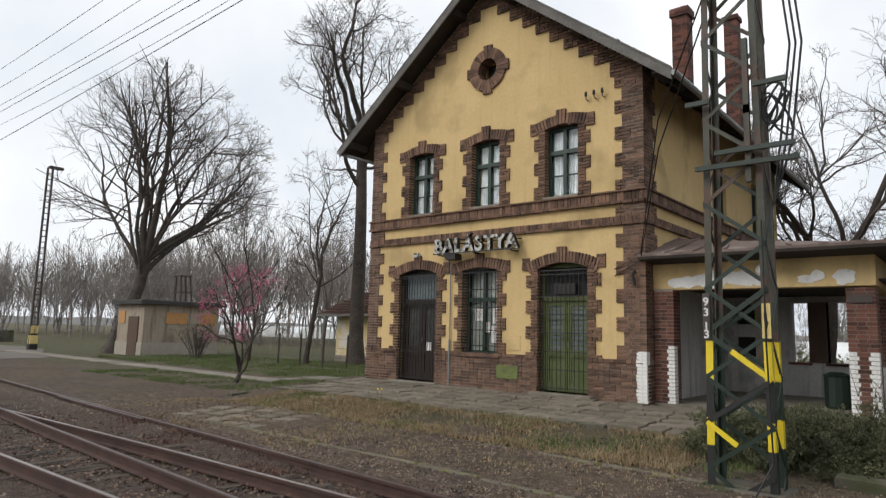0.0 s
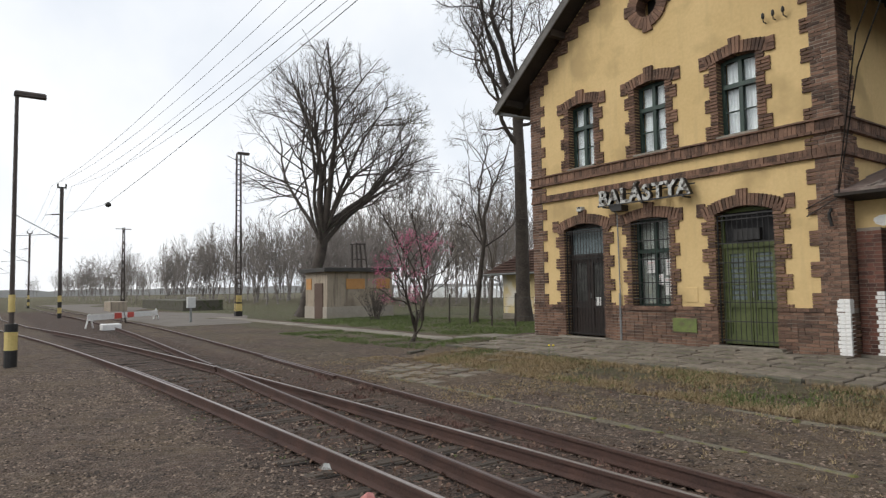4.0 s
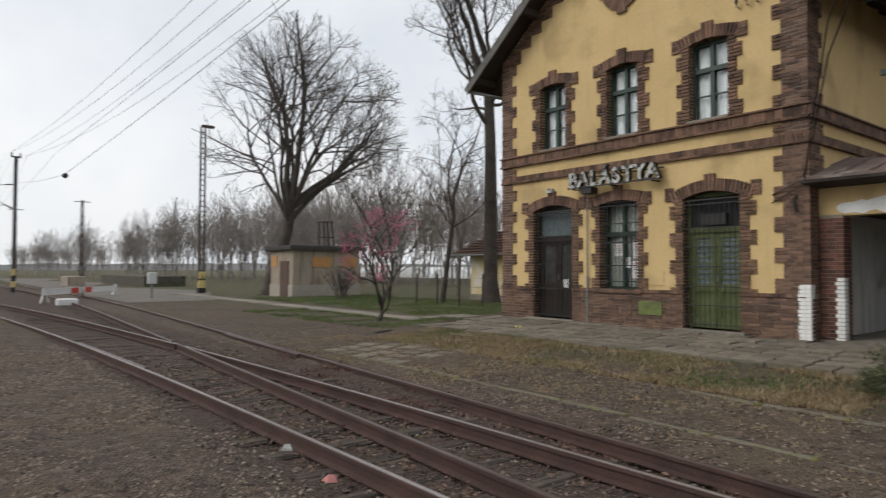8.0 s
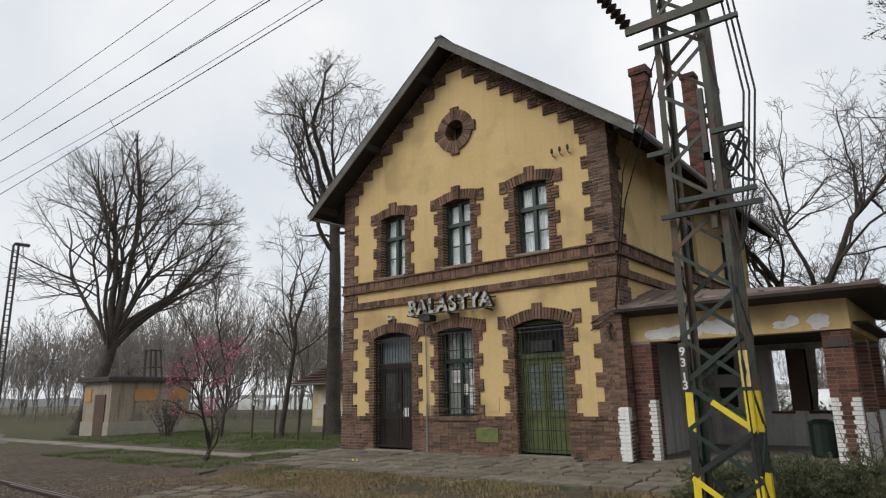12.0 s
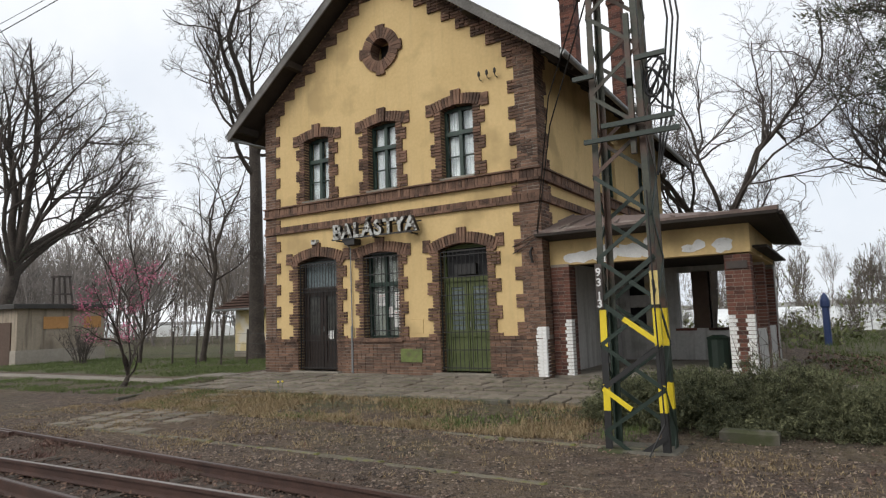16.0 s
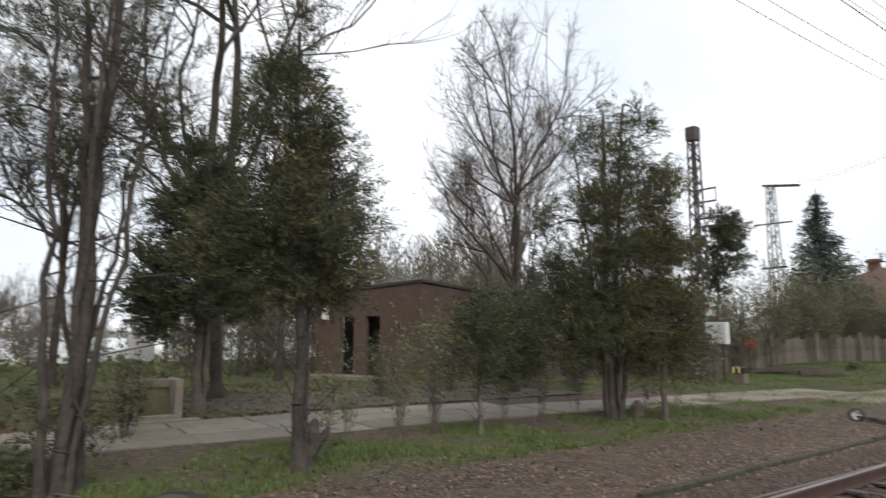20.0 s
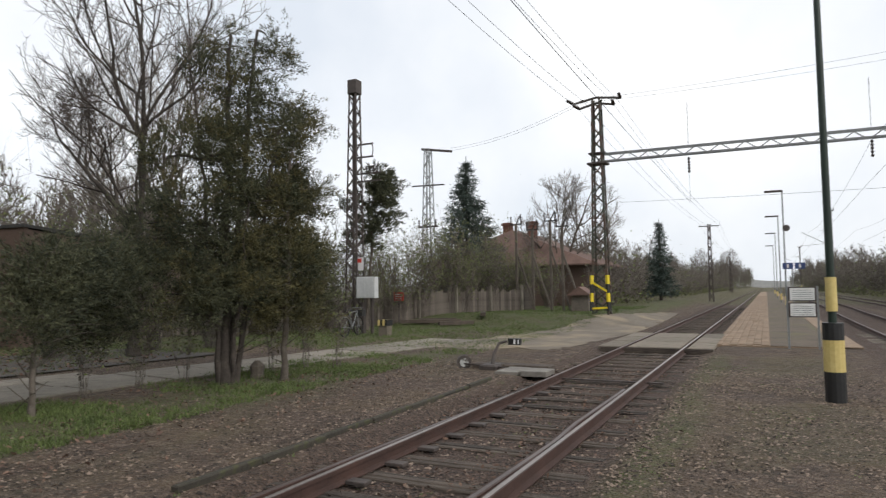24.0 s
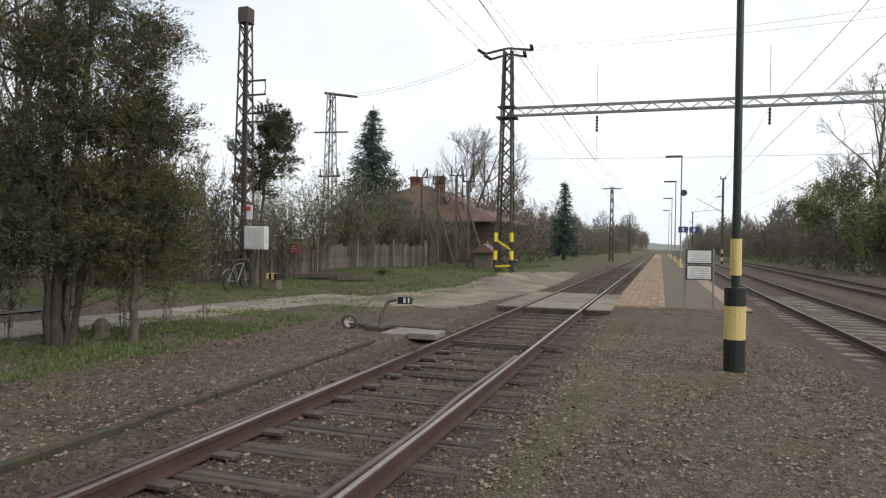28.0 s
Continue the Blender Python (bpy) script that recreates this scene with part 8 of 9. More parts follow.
part("worn_middle", Shape().box(21.62, 190, -0.53, 1.02, 0.0, 0.085), mat("trodden_platform_earth", (0.065, 0.05, 0.037), (0.14, 0.11, 0.08), 30, 0.8, 0.95, 0.5, stain=(0.11, 0.095, 0.05), stain_scale=0.7, stain_at=0.52), platform)
old = thing("mossy_slabs", (-11, -0.7, 0.05), "row of mossy slabs sunk in gravel", "path", kind="structure")
for k in range(4):
    piece(Shape().bevel_box(-0.24, 0.24, -0.45, 0.45, -0.1, 0.0, 0.02).mesh("mossy_slab", KERB), old, (-11.3 + 0.08 * k, -1.3 + k * 0.44, 0.085), 1.5)

# ---- outbuildings ----
hut = thing("flat_roofed_hut", (-35.5, 18, 0.05), "grey-brown flat-roofed hut with orange boarded windows", "hut")
part("hut_wall", Shape().box(-36.7, -33.7, 16.0, 20.3, -0.1, 2.75), HUTWALL, hut)
part("hut_plinth", Shape().box(-36.75, -33.65, 15.95, 20.35, -0.1, 0.75), mat("pale_plinth", (0.28, 0.25, 0.21), (0.40, 0.365, 0.31), 10, 1, 0.9, 0.2), hut)
part("hut_roof", Shape().bevel_box(-37.0, -33.4, 15.7, 20.6, 2.75, 2.98, 0.03), TARROOF, hut)
for y0, y1 in ((17.2, 18.4), (19.2, 20.1)):
    part("boarded_window", Shape().box(-33.72, -33.66, y0, y1, 1.75, 2.35), ORANGEBOARD, hut, "orange boarded window")
part("boarded_window", Shape().box(-36.5, -35.8, 15.955, 16.02, 1.75, 2.4), ORANGEBOARD, hut)
part("hut_door", Shape().box(-35.3, -34.2, 15.94, 16.02, 0.0, 2.1), HUTDARK, hut)
for dx in (0, 0.7):
    for dy in (0, 0.7):
        part("roof_frame_post", Shape().beam((-36.4 + dx, 19.0 + dy, 2.9), (-36.4 + dx * 0.8, 19.0 + dy * 0.8, 4.6), 0.09, 0.09), RUSTSTEEL, hut)
for z in (3.6, 4.55):
    part("roof_frame_bar", Shape().beam((-36.4, 19.0, z), (-35.8, 19.0, z), 0.07, 0.07).beam((-35.8, 19.0, z), (-35.8, 19.6, z), 0.07, 0.07).beam((-36.5, 18.9, z), (-35.8, 19.65, z), 0.06, 0.06), RUSTSTEEL, hut)

cottage = thing("yellow_outbuilding", (-24.4, 24.3, 0.1), "small pale yellow outbuilding with tiled roof", "house")
part("cottage_wall", Shape().box(-26.1, -22.6, 22.6, 26.2, 0.0, 2.45), YELLOWWALL, cottage)
part("cottage_plinth", Shape().box(-26.13, -22.57, 22.56, 26.23, 0.0, 0.35), CONCRETE, cottage)
rf = Shape()
rf.add([(-27.0, 22.0, 2.42), (-22.2, 22.0, 2.42), (-22.2, 24.4, 3.75), (-26.0, 24.4, 3.75), (-27.0, 26.8, 2.42), (-22.2, 26.8, 2.42)], [(0, 1, 2, 3), (3, 2, 5, 4), (0, 3, 4), (0, 4, 5, 1)])
cr = part("cottage_roof", rf, TILEROOF, cottage, "old brown tiled roof")
for r in range(9):
    t0 = r / 9
    part("tile_course", Shape().beam((-27.0 + t0, 22.0 + 2.4 * t0, 2.47 + 1.33 * t0), (-22.2, 22.0 + 2.4 * t0, 2.47 + 1.33 * t0), 0.26, 0.035), TILEROOF, cr)
part("cottage_gutter", Shape().tube([(-27.0, 21.95, 2.38), (-22.2, 21.95, 2.4)], 0.06, 8).tube([(-26.95, 22.0, 2.36), (-26.3, 22.5, 2.0), (-26.2, 22.55, 1.6)], 0.04, 6), GREYSTEEL, cottage)

toilets = thing("brown_toilet_block", (14.5, 23.5, 0.1), "low brown toilet block with open dark doorways", "hut")
C0, U, V_ = Vector((14.1, 21.3)), Vector((-0.40, 0.916)), Vector((0.916, 0.40))


def wall_panel(o, d, nrm, a, b, z0, za, zb, t=0.2):
    p, q = o + d * a, o + d * b
    s = nrm * t
    return Shape().add([(p.x, p.y, z0), (q.x, q.y, z0), (q.x, q.y, zb), (p.x, p.y, za), (p.x + s.x, p.y + s.y, z0), (q.x + s.x, q.y + s.y, z0), (q.x + s.x, q.y + s.y, zb), (p.x + s.x, p.y + s.y, za)], [(0, 1, 2, 3), (7, 6, 5, 4), (0, 4, 5, 1), (1, 5, 6, 2), (2, 6, 7, 3), (3, 7, 4, 0)])


for a, b in ((0, 1.9), (2.6, 3.2), (3.9, 5.2)):
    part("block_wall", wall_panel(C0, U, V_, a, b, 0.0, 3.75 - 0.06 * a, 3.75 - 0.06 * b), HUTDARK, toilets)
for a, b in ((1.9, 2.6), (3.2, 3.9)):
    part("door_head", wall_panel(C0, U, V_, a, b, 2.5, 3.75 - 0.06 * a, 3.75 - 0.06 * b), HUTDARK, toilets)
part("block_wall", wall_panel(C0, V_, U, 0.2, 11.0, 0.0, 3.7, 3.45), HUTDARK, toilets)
# near-black wall paints the shade inside the doorways
part("inner_wall", wall_panel(C0 + V_ * 1.6, U, V_, 0.2, 5.0, 0.0, 3.3, 3.2), DARKROOM, toilets)
q0 = [C0 - U * 0.06 - V_ * 0.06, C0 + U * 5.26 - V_ * 0.06, C0 + U * 5.26 + V_ * 11.1, C0 - U * 0.06 + V_ * 11.1]
zz = (3.755, 3.44, 3.18, 3.46)
part("block_roof", Shape().add([(p.x, p.y, z) for p, z in zip(q0, zz)] + [(p.x, p.y, z + 0.1) for p, z in zip(q0, zz)], [(3, 2, 1, 0), (4, 5, 6, 7), (0, 1, 5, 4), (1, 2, 6, 5), (2, 3, 7, 6), (3, 0, 4, 7)]), TARROOF, toilets)
p = C0 + U * 4.6 - V_ * 0.06
part("wall_sign", Shape().box(p.x - 0.2, p.x + 0.2, p.y - 0.05, p.y + 0.0, 2.4, 2.95), WHITEPAINT, toilets)
st = C0 + U * 2.9 - V_ * 0.8
part("door_step", Shape().slab([tuple(st + U * a + V_ * b) for a, b in ((-1.8, -0.5), (1.8, -0.5), (1.8, 0.8), (-1.8, 0.8))], 0.0, 0.2), CONCRETE, toilets)

home = thing("tiled_house", (48, 17.5, 0.3), "far house with a brown tiled hipped roof", "house")
# the wall's shade is put into its dark brown colour
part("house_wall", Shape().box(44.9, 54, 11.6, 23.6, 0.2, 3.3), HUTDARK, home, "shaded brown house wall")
E0, E1, E2, E3, R0, R1 = (44.3, 10.9, 3.2), (44.3, 24.3, 3.2), (54.6, 24.3, 3.2), (54.6, 10.9, 3.2), (46.8, 17.6, 5.9), (53.6, 17.6, 5.9)
for nm_, quad in (("house_roof", (E0, R0, E1)), ("house_roof", (E0, E3, R1, R0)), ("house_roof", (E1, R0, R1, E2)), ("house_roof", (E2, R1, E3))):
    up = [(x, y, z + 0.1) for x, y, z in quad]
    n_ = len(quad)
    part(nm_, Shape().add(list(quad) + up, [tuple(range(n_)), tuple(range(2 * n_ - 1, n_ - 1, -1))] + [(i, i + n_, (i + 1) % n_ + n_, (i + 1) % n_) for i in range(n_)]), TILEROOF, home, "brown tiled hipped roof")
for y in (18.2, 16.3):
    part("house_chimney", Shape().box(47.2, 47.8, y - 0.3, y + 0.3, 5.0, 6.6).box(47.1, 47.9, y - 0.4, y + 0.4, 6.4, 6.52), REDBRICK, home)
# near-black panel for the unlit room behind the window
part("house_window", Shape().box(44.84, 44.92, 18.4, 19.4, 1.6, 2.8), DARKROOM, home)
kiosk = thing("garden_shed", (36, 9.6, 0.45), "small brown garden shed under trees", "shed")
part("shed_wall", Shape().box(35.5, 36.4, 9.3, 10.2, 0.4, 1.35), FENCEWOOD, kiosk)
part("shed_roof", Shape().add([(35.3, 9.1, 1.3), (36.6, 9.1, 1.3), (36.6, 9.75, 1.75), (35.3, 9.75, 1.75), (35.3, 10.4, 1.3), (36.6, 10.4, 1.3)], [(0, 1, 2, 3), (3, 2, 5, 4), (0, 3, 4), (1, 5, 2)]), TILEROOF, kiosk)
far_house = thing("white_house", (-262, -10, 0), "far white house beside the line", "house")
part("house_wall", Shape().prism([(-266, 0), (-258, 0), (-258, 4.0), (-266, 4.0)], -14.5, -7), TRUCKWHITE, far_house)
part("house_roof", Shape().add([(-257.6, -15, 3.9), (-257.6, -6.5, 3.9), (-257.6, -10.7, 7.4), (-266.4, -15, 3.9), (-266.4, -6.5, 3.9), (-266.4, -10.7, 7.4)], [(0, 2, 5, 3), (1, 4, 5, 2), (0, 1, 2), (3, 5, 4)]), HUTWALL, far_house)
ramp = thing("loading_ramp", (-72, 13, 0.05), "low weathered concrete loading ramp", "ramp")
part("ramp_deck", Shape().bevel_box(-78, -60, 14.5, 18.0, 0.0, 1.0, 0.05), KERB, ramp)
part("ramp_block", Shape().bevel_box(-70, -66, 9.6, 11.0, 0.0, 0.95, 0.05), HUTWALL, ramp)
tunnels = thing("white_greenhouses", (8, 50, 0.1), "row of white plastic greenhouses across the field", "greenhouse")
for k in range(4):
    x0 = -26 + k * 18
    rings = [[(x, 50.5 - 2.6 * math.cos(t), 1.62 * math.sin(t)) for t in np.linspace(0, math.pi, 11)] for x in np.linspace(x0, x0 + 17.2, 12)]
    part("tunnel", Shape().tube_rings(rings), TRUCKWHITE, tunnels)
    for x in np.linspace(x0, x0 + 17.2, 12):
        part("hoop", Shape().tube([(x, 50.5 - 2.62 * math.cos(t), 1.64 * math.sin(t)) for t in np.linspace(0, math.pi, 11)], 0.03, 5), GREYSTEEL, tunnels)
far_white = thing("white_greenhouses", (-90, 75, 0.1), "white plastic greenhouses behind the woods", "greenhouse")
for k in range(10):
    x0 = -140 + k * 12
    prof = [(x0 + 5.5 - 5.5 * math.cos(t), 2.0 * math.sin(t)) for t in np.linspace(0, math.pi, 9)]
    part("tunnel", Shape().prism(prof, 70, 90), TRUCKWHITE, far_white)

# board fence with sagging top before the yard
fence = thing("board_fence", (30, 16.2, 0.1), "long grey-brown board fence with posts", "fence")
f0, f1 = Vector((19.0, 21.2)), Vector((37.5, 12.9))
fl = (f1 - f0).length
fd = (f1 - f0).normalized()
fn = Vector((-fd.y, fd.x))
board_m = []
for hgt in (1.15, 1.25, 1.33):
    board_m.append(Shape().box(-0.062, 0.062, -0.012, 0.012, 0.0, hgt).mesh("board", FENCEWOOD))
ang = math.atan2(fd.y, fd.x)
k = 0
while k * 0.135 < fl:
    p = f0 + fd * (k * 0.135)
    piece(board_m[PV.randrange(3)], fence, (p.x, p.y, gz(p.x, p.y) - 0.02 - 0.1 * abs(math.sin(k * 0.055))), ang + PV.uniform(-0.06, 0.06))
    k += 1
for k in range(int(fl / 2.4) + 1):
    p = f0 + fd * (k * 2.4) - fn * 0.08
    part("post", Shape().bevel_box(p.x - 0.06, p.x + 0.06, p.y - 0.06, p.y + 0.06, gz(p.x, p.y) - 0.1, gz(p.x, p.y) + 1.42, 0.02), CONCRETE, fence)
for z in (0.35, 1.0):
    part("rail", Shape().beam((f0.x + fn.x * 0.03, f0.y + fn.y * 0.03, 0.1 + z), (f1.x + fn.x * 0.03, f1.y + fn.y * 0.03, 0.4 + z), 0.05, 0.08), FENCEWOOD, fence)
red = thing("red_notice_sign", (28.5, 16.5, 1.2), "small red notice sign on the fence", "sign")
part("sign_panel", Shape().box(28.38, 28.42, 16.2, 16.75, 1.18, 1.58), REDPAINT, red)
for k in range(3):
    part("print_bar", Shape().box(28.365, 28.378, 16.32, 16.63, 1.27 + k * 0.1, 1.30 + k * 0.1), WHITEPAINT, red)
part("sign_post", Shape().box(28.42, 28.46, 16.45, 16.5, 0.0, 1.5), RUSTSTEEL, red)

# ---- small things ----
# ground frame with its weighted lever beside the points
gf = thing("points_lever", (14.6, 6.1, 0.05), "cast points lever with a white weight", "railway switch stand")
part("lever_base", Shape().bevel_box(14.35, 14.85, 5.95, 6.3, 0.02, 0.16, 0.03), RUSTSTEEL, gf)
part("lever_arm", Shape().tube([(14.6, 6.1, 0.14), (14.72, 6.12, 0.34), (14.85, 6.05, 0.56), (14.9, 5.9, 0.60)], [0.05, 0.035, 0.03, 0.025], 8), RUSTSTEEL, gf)
part("lever_lantern", Shape().bevel_box(14.86, 14.96, 5.60, 5.86, 0.53, 0.66, 0.01), BLACK, gf)
part("lantern_white", Shape().box(14.85, 14.858, 5.70, 5.74, 0.55, 0.64), WHITEPAINT, gf)
part("lantern_white", Shape().box(14.85, 14.858, 5.62, 5.65, 0.55, 0.64), WHITEPAINT, gf)
wt = part("counterweight", Shape().tube([(14.6, 6.74, 0.16), (14.74, 6.82, 0.16)], 0.15, 14), RUSTSTEEL, gf, "round grey and black counterweight")
part("weight_mark", Shape().tube([(14.588, 6.735, 0.16), (14.602, 6.742, 0.16)], 0.09, 14), LETTER, wt)
part("link_rod", Shape().tube([(14.6, 6.75, 0.14), (14.55, 6.1, 0.12), (14.2, 4.6, 0.03)], 0.02, 6), RUSTSTEEL, gf)
pit = thing("rodding_cover", (14.2, 5.1, 0.05), "grey sheet covers over the point rodding", "cover plate")
for (x, y, w, d, z, t) in ((14.35, 5.55, 0.9, 0.45, 0.11, 0.08), (14.15, 5.0, 0.55, 0.5, 0.14, 0.12)):
    part("cover_plate", Shape().bevel_box(x - w / 2, x + w / 2, y - d / 2, y + d / 2, z - 0.1, z, 0.01), mat("pale_sheet_cover", (0.12, 0.11, 0.095), (0.25, 0.23, 0.20), 20, 3, 0.8, 0.2), pit)
part("pit_beam", Shape().bevel_box(14.7, 15.1, 4.95, 6.6, 0.0, 0.14, 0.02), SLEEPER, pit)
part("slide_rod", Shape().box(14.0, 14.06, 2.7, 5.0, 0.0, 0.03), RUSTSTEEL, pit)
for k in range(11):
    x = 6.5 + k * 0.66
    solo("slide_chair", Shape().bevel_box(x - 0.06, x + 0.06, 4.24, 4.44, -0.02, 0.012, 0.006), RUSTSTEEL, "greased black slide chair under the switch blade", "slide chair", "slide chairs")
    solo("slide_chair", Shape().bevel_box(x - 0.06, x + 0.06, 3.06, 3.26, -0.02, 0.012, 0.006), RUSTSTEEL, "greased black slide chair under the switch blade", "slide chair", "slide chairs")

# bicycle leaning by the mast
bike = thing("bicycle", (21.5, 14.3, 0.05), "parked silver-grey bicycle beside the mast", "bicycle")
wheels = ((20.95, 14.25), (21.95, 14.35))
for x, y in wheels:
    rim_ = [(x + 0.33 * math.cos(a), y + 0.03 * math.cos(a), 0.40 + 0.33 * math.sin(a)) for a in np.linspace(0, 2 * math.pi, 25)]
    w = part("wheel", Shape().tube(rim_, 0.02, 6, False), RUBBER, bike)
    part("hub", Shape().tube([(x, y - 0.05, 0.40), (x, y + 0.05, 0.40)], 0.03, 8), GREYSTEEL, w)
    for a in np.linspace(0, 2 * math.pi, 13)[:-1]:
        part("spoke", Shape().tube([(x, y, 0.40), (x + 0.32 * math.cos(a), y, 0.40 + 0.32 * math.sin(a))], 0.004, 3), GREYSTEEL, w)
bl, hd, st_, rw, fw = (21.48, 14.3, 0.35), (21.82, 14.33, 0.95), (21.28, 14.28, 0.9), (20.95, 14.25, 0.40), (21.95, 14.35, 0.40)
part("bike_frame", Shape().tube([bl, hd], 0.018, 6).tube([st_, hd], 0.018, 6).tube([st_, bl], 0.018, 6).tube([bl, rw], 0.012, 6).tube([st_, rw], 0.012, 6).tube([hd, fw], 0.016, 6), GREYSTEEL, bike)
part("saddle", Shape().bevel_box(21.12, 21.38, 14.2, 14.36, 0.95, 1.02, 0.02), RUBBER, bike)
part("handlebar", Shape().tube([(21.78, 14.08, 1.05), (21.86, 14.33, 1.08), (21.78, 14.6, 1.05)], 0.014, 6), GREYSTEEL, bike)
part("basket", Shape().bevel_box(21.95, 22.2, 14.2, 14.5, 0.75, 0.98, 0.01), IRON, bike)
part("mudguard", Shape().tube([(20.95 + 0.37 * math.cos(a), 14.25, 0.40 + 0.37 * math.sin(a)) for a in np.linspace(0.3, 2.6, 9)], 0.014, 5), GREYSTEEL, bike)

stump = thing("cable_marker", (22.2, 13.4, 0.05), "squat grey marker post with yellow-black cap", "marker post")
part("marker_body", Shape().bevel_box(22.03, 22.37, 13.2, 13.54, 0.0, 0.42, 0.02), PAVER, stump)
for k, m in enumerate((BLACK, PALEYELLOW, BLACK, PALEYELLOW)):
    part("marker_cap", Shape().box(22.0, 22.4, 13.18 + k * 0.1, 13.27 + k * 0.1, 0.42, 0.62), m, stump)
for k, (x, y, l, a) in enumerate(((28.4, 15.0, 2.4, -1.0), (28.1, 14.2, 2.0, -1.25), (28.0, 13.3, 1.6, -0.8), (30.3, 13.0, 1.4, 0.4), (28.8, 14.6, 1.7, -1.1))):
    d = Vector((math.cos(a), math.sin(a), 0)) * l / 2
    z = gz(x, y) + 0.12 + 0.05 * (k % 2)
    solo("old_timber", Shape().beam(Vector((x, y, z)) - d, Vector((x, y, z)) + d, 0.24, 0.16), SLEEPER, "rotting old timber lying in grass", "timber", "old timbers")
wind = solo("fallen_log", Shape().tube([(1.88, 8.0, 0.12), (2.1, 7.93, 0.15), (2.25, 7.9, 0.13), (2.45, 7.88, 0.11)], [0.04, 0.07, 0.065, 0.03], 8), BLACK, "short charred log lying in grass", "log")
for k, (x, y) in enumerate(((-1.25, 8.85), (-0.95, 8.82))):
    solo("concrete_block", Shape().bevel_box(x - 0.17, x + 0.17, y - 0.1, y + 0.1, -0.02, 0.20, 0.03), KERB, "mossy concrete block under the juniper", "block", "concrete blocks")
solo("fallen_branch", Shape().tube([(0.4, 10.4, 0.12), (0.9, 9.7, 0.10), (1.45, 8.7, 0.09)], [0.025, 0.02, 0.01], 6), PALEBARK, "pale fallen branch on the ground", "branch")
solo("fallen_branch", Shape().tube([(0.2, 10.1, 0.14), (1.2, 9.5, 0.09), (2.0, 9.2, 0.08)], [0.02, 0.016, 0.008], 6), PALEBARK, "pale fallen branch on the ground", "branch")
burl = solo("tree_stump", Shape().tube([(4.05, 9.0, -0.05), (4.0, 8.97, 0.16), (4.1, 9.03, 0.34), (4.06, 8.98, 0.5), (4.14, 9.0, 0.64)], [0.15, 0.10, 0.16, 0.12, 0.04], 9).tube([(4.08, 9.0, 0.32), (4.22, 8.94, 0.42), (4.27, 8.9, 0.55)], [0.07, 0.06, 0.02], 7), BARK, "dark knotty stump against the conifer", "stump")
burl2 = solo("tree_stump", Shape().lathe((11.75, 9.75, 0.0), [(0.15, 0), (0.12, 0.14), (0.14, 0.28), (0.05, 0.38)], 8), PALEBARK, "grey broken stump beside the conifer", "stump")
trough = thing("stone_trough", (3.4, 15.0, 0.05), "old stained concrete well trough", "trough")
part("trough_side", Shape().bevel_box(2.92, 3.06, 14.65, 15.4, 0.0, 0.88, 0.03), CONCRETE, trough)
part("trough_side", Shape().bevel_box(3.76, 3.90, 14.65, 15.4, 0.0, 0.88, 0.03), CONCRETE, trough)
part("trough_rim", Shape().bevel_box(3.06, 3.76, 15.12, 15.34, 0.70, 0.86, 0.02), CONCRETE, trough)
part("trough_back", Shape().bevel_box(3.06, 3.76, 15.16, 15.30, 0.0, 0.70, 0.02), mat("algae_stained_concrete", (0.09, 0.075, 0.045), (0.19, 0.16, 0.10), 14, 2, 0.95, 0.3), trough)
part("trough_front", Shape().bevel_box(3.06, 3.76, 14.62, 14.74, 0.0, 0.20, 0.02), CONCRETE, trough)
part("trough_foot", Shape().bevel_box(2.7, 4.2, 14.42, 14.62, 0.0, 0.12, 0.02), CONCRETE, trough)
tap = thing("tap_sign", (3.75, 18.2, 0.05), "white drinking tap sign on a post", "sign")
part("sign_panel", Shape().box(3.44, 4.04, 18.0, 18.03, 1.18, 1.75), WHITEPAINT, tap)
part("tap_symbol", Shape().box(3.62, 3.92, 17.985, 17.995, 1.56, 1.60).box(3.62, 3.66, 17.985, 17.995, 1.50, 1.60).box(3.74, 3.78, 17.985, 17.995, 1.60, 1.67).box(3.60, 3.70, 17.985, 17.995, 1.27, 1.30).box(3.60, 3.615, 17.985, 17.995, 1.30, 1.40).box(3.685, 3.70, 17.985, 17.995, 1.30, 1.40), INK, tap)
part("sign_post", Shape().box(3.70, 3.76, 18.04, 18.1, 0.0, 1.7), RUSTSTEEL, tap)
pump = solo("blue_post", Shape().lathe((-0.6, 28.2, 0.0), [(0.17, 0.0), (0.17, 0.1), (0.12, 0.14), (0.12, 1.55), (0.16, 1.6), (0.16, 1.8), (0.09, 2.0), (0.03, 2.1)], 10), BLUEPAINT, "faded blue hydrant post in the yard", "post")
lawn_fence = thing("garden_fence", (-22, 17.5, 0.05), "sagging dark wire fence on posts", "fence")
for k in range(6):
    x = -24.4 + k * 1.3
    part("post", Shape().tube([(x, 17.8 + 0.2 * k, 0.0), (x + 0.05, 17.8 + 0.2 * k, 1.45)], 0.04, 6), BARK, lawn_fence)
for z in (0.5, 0.9, 1.3):
    part("fence_wire", Shape().tube([(-24.4, 17.8, z), (-17.9, 18.8, z - 0.05)], 0.006, 4), WIRE, lawn_fence)

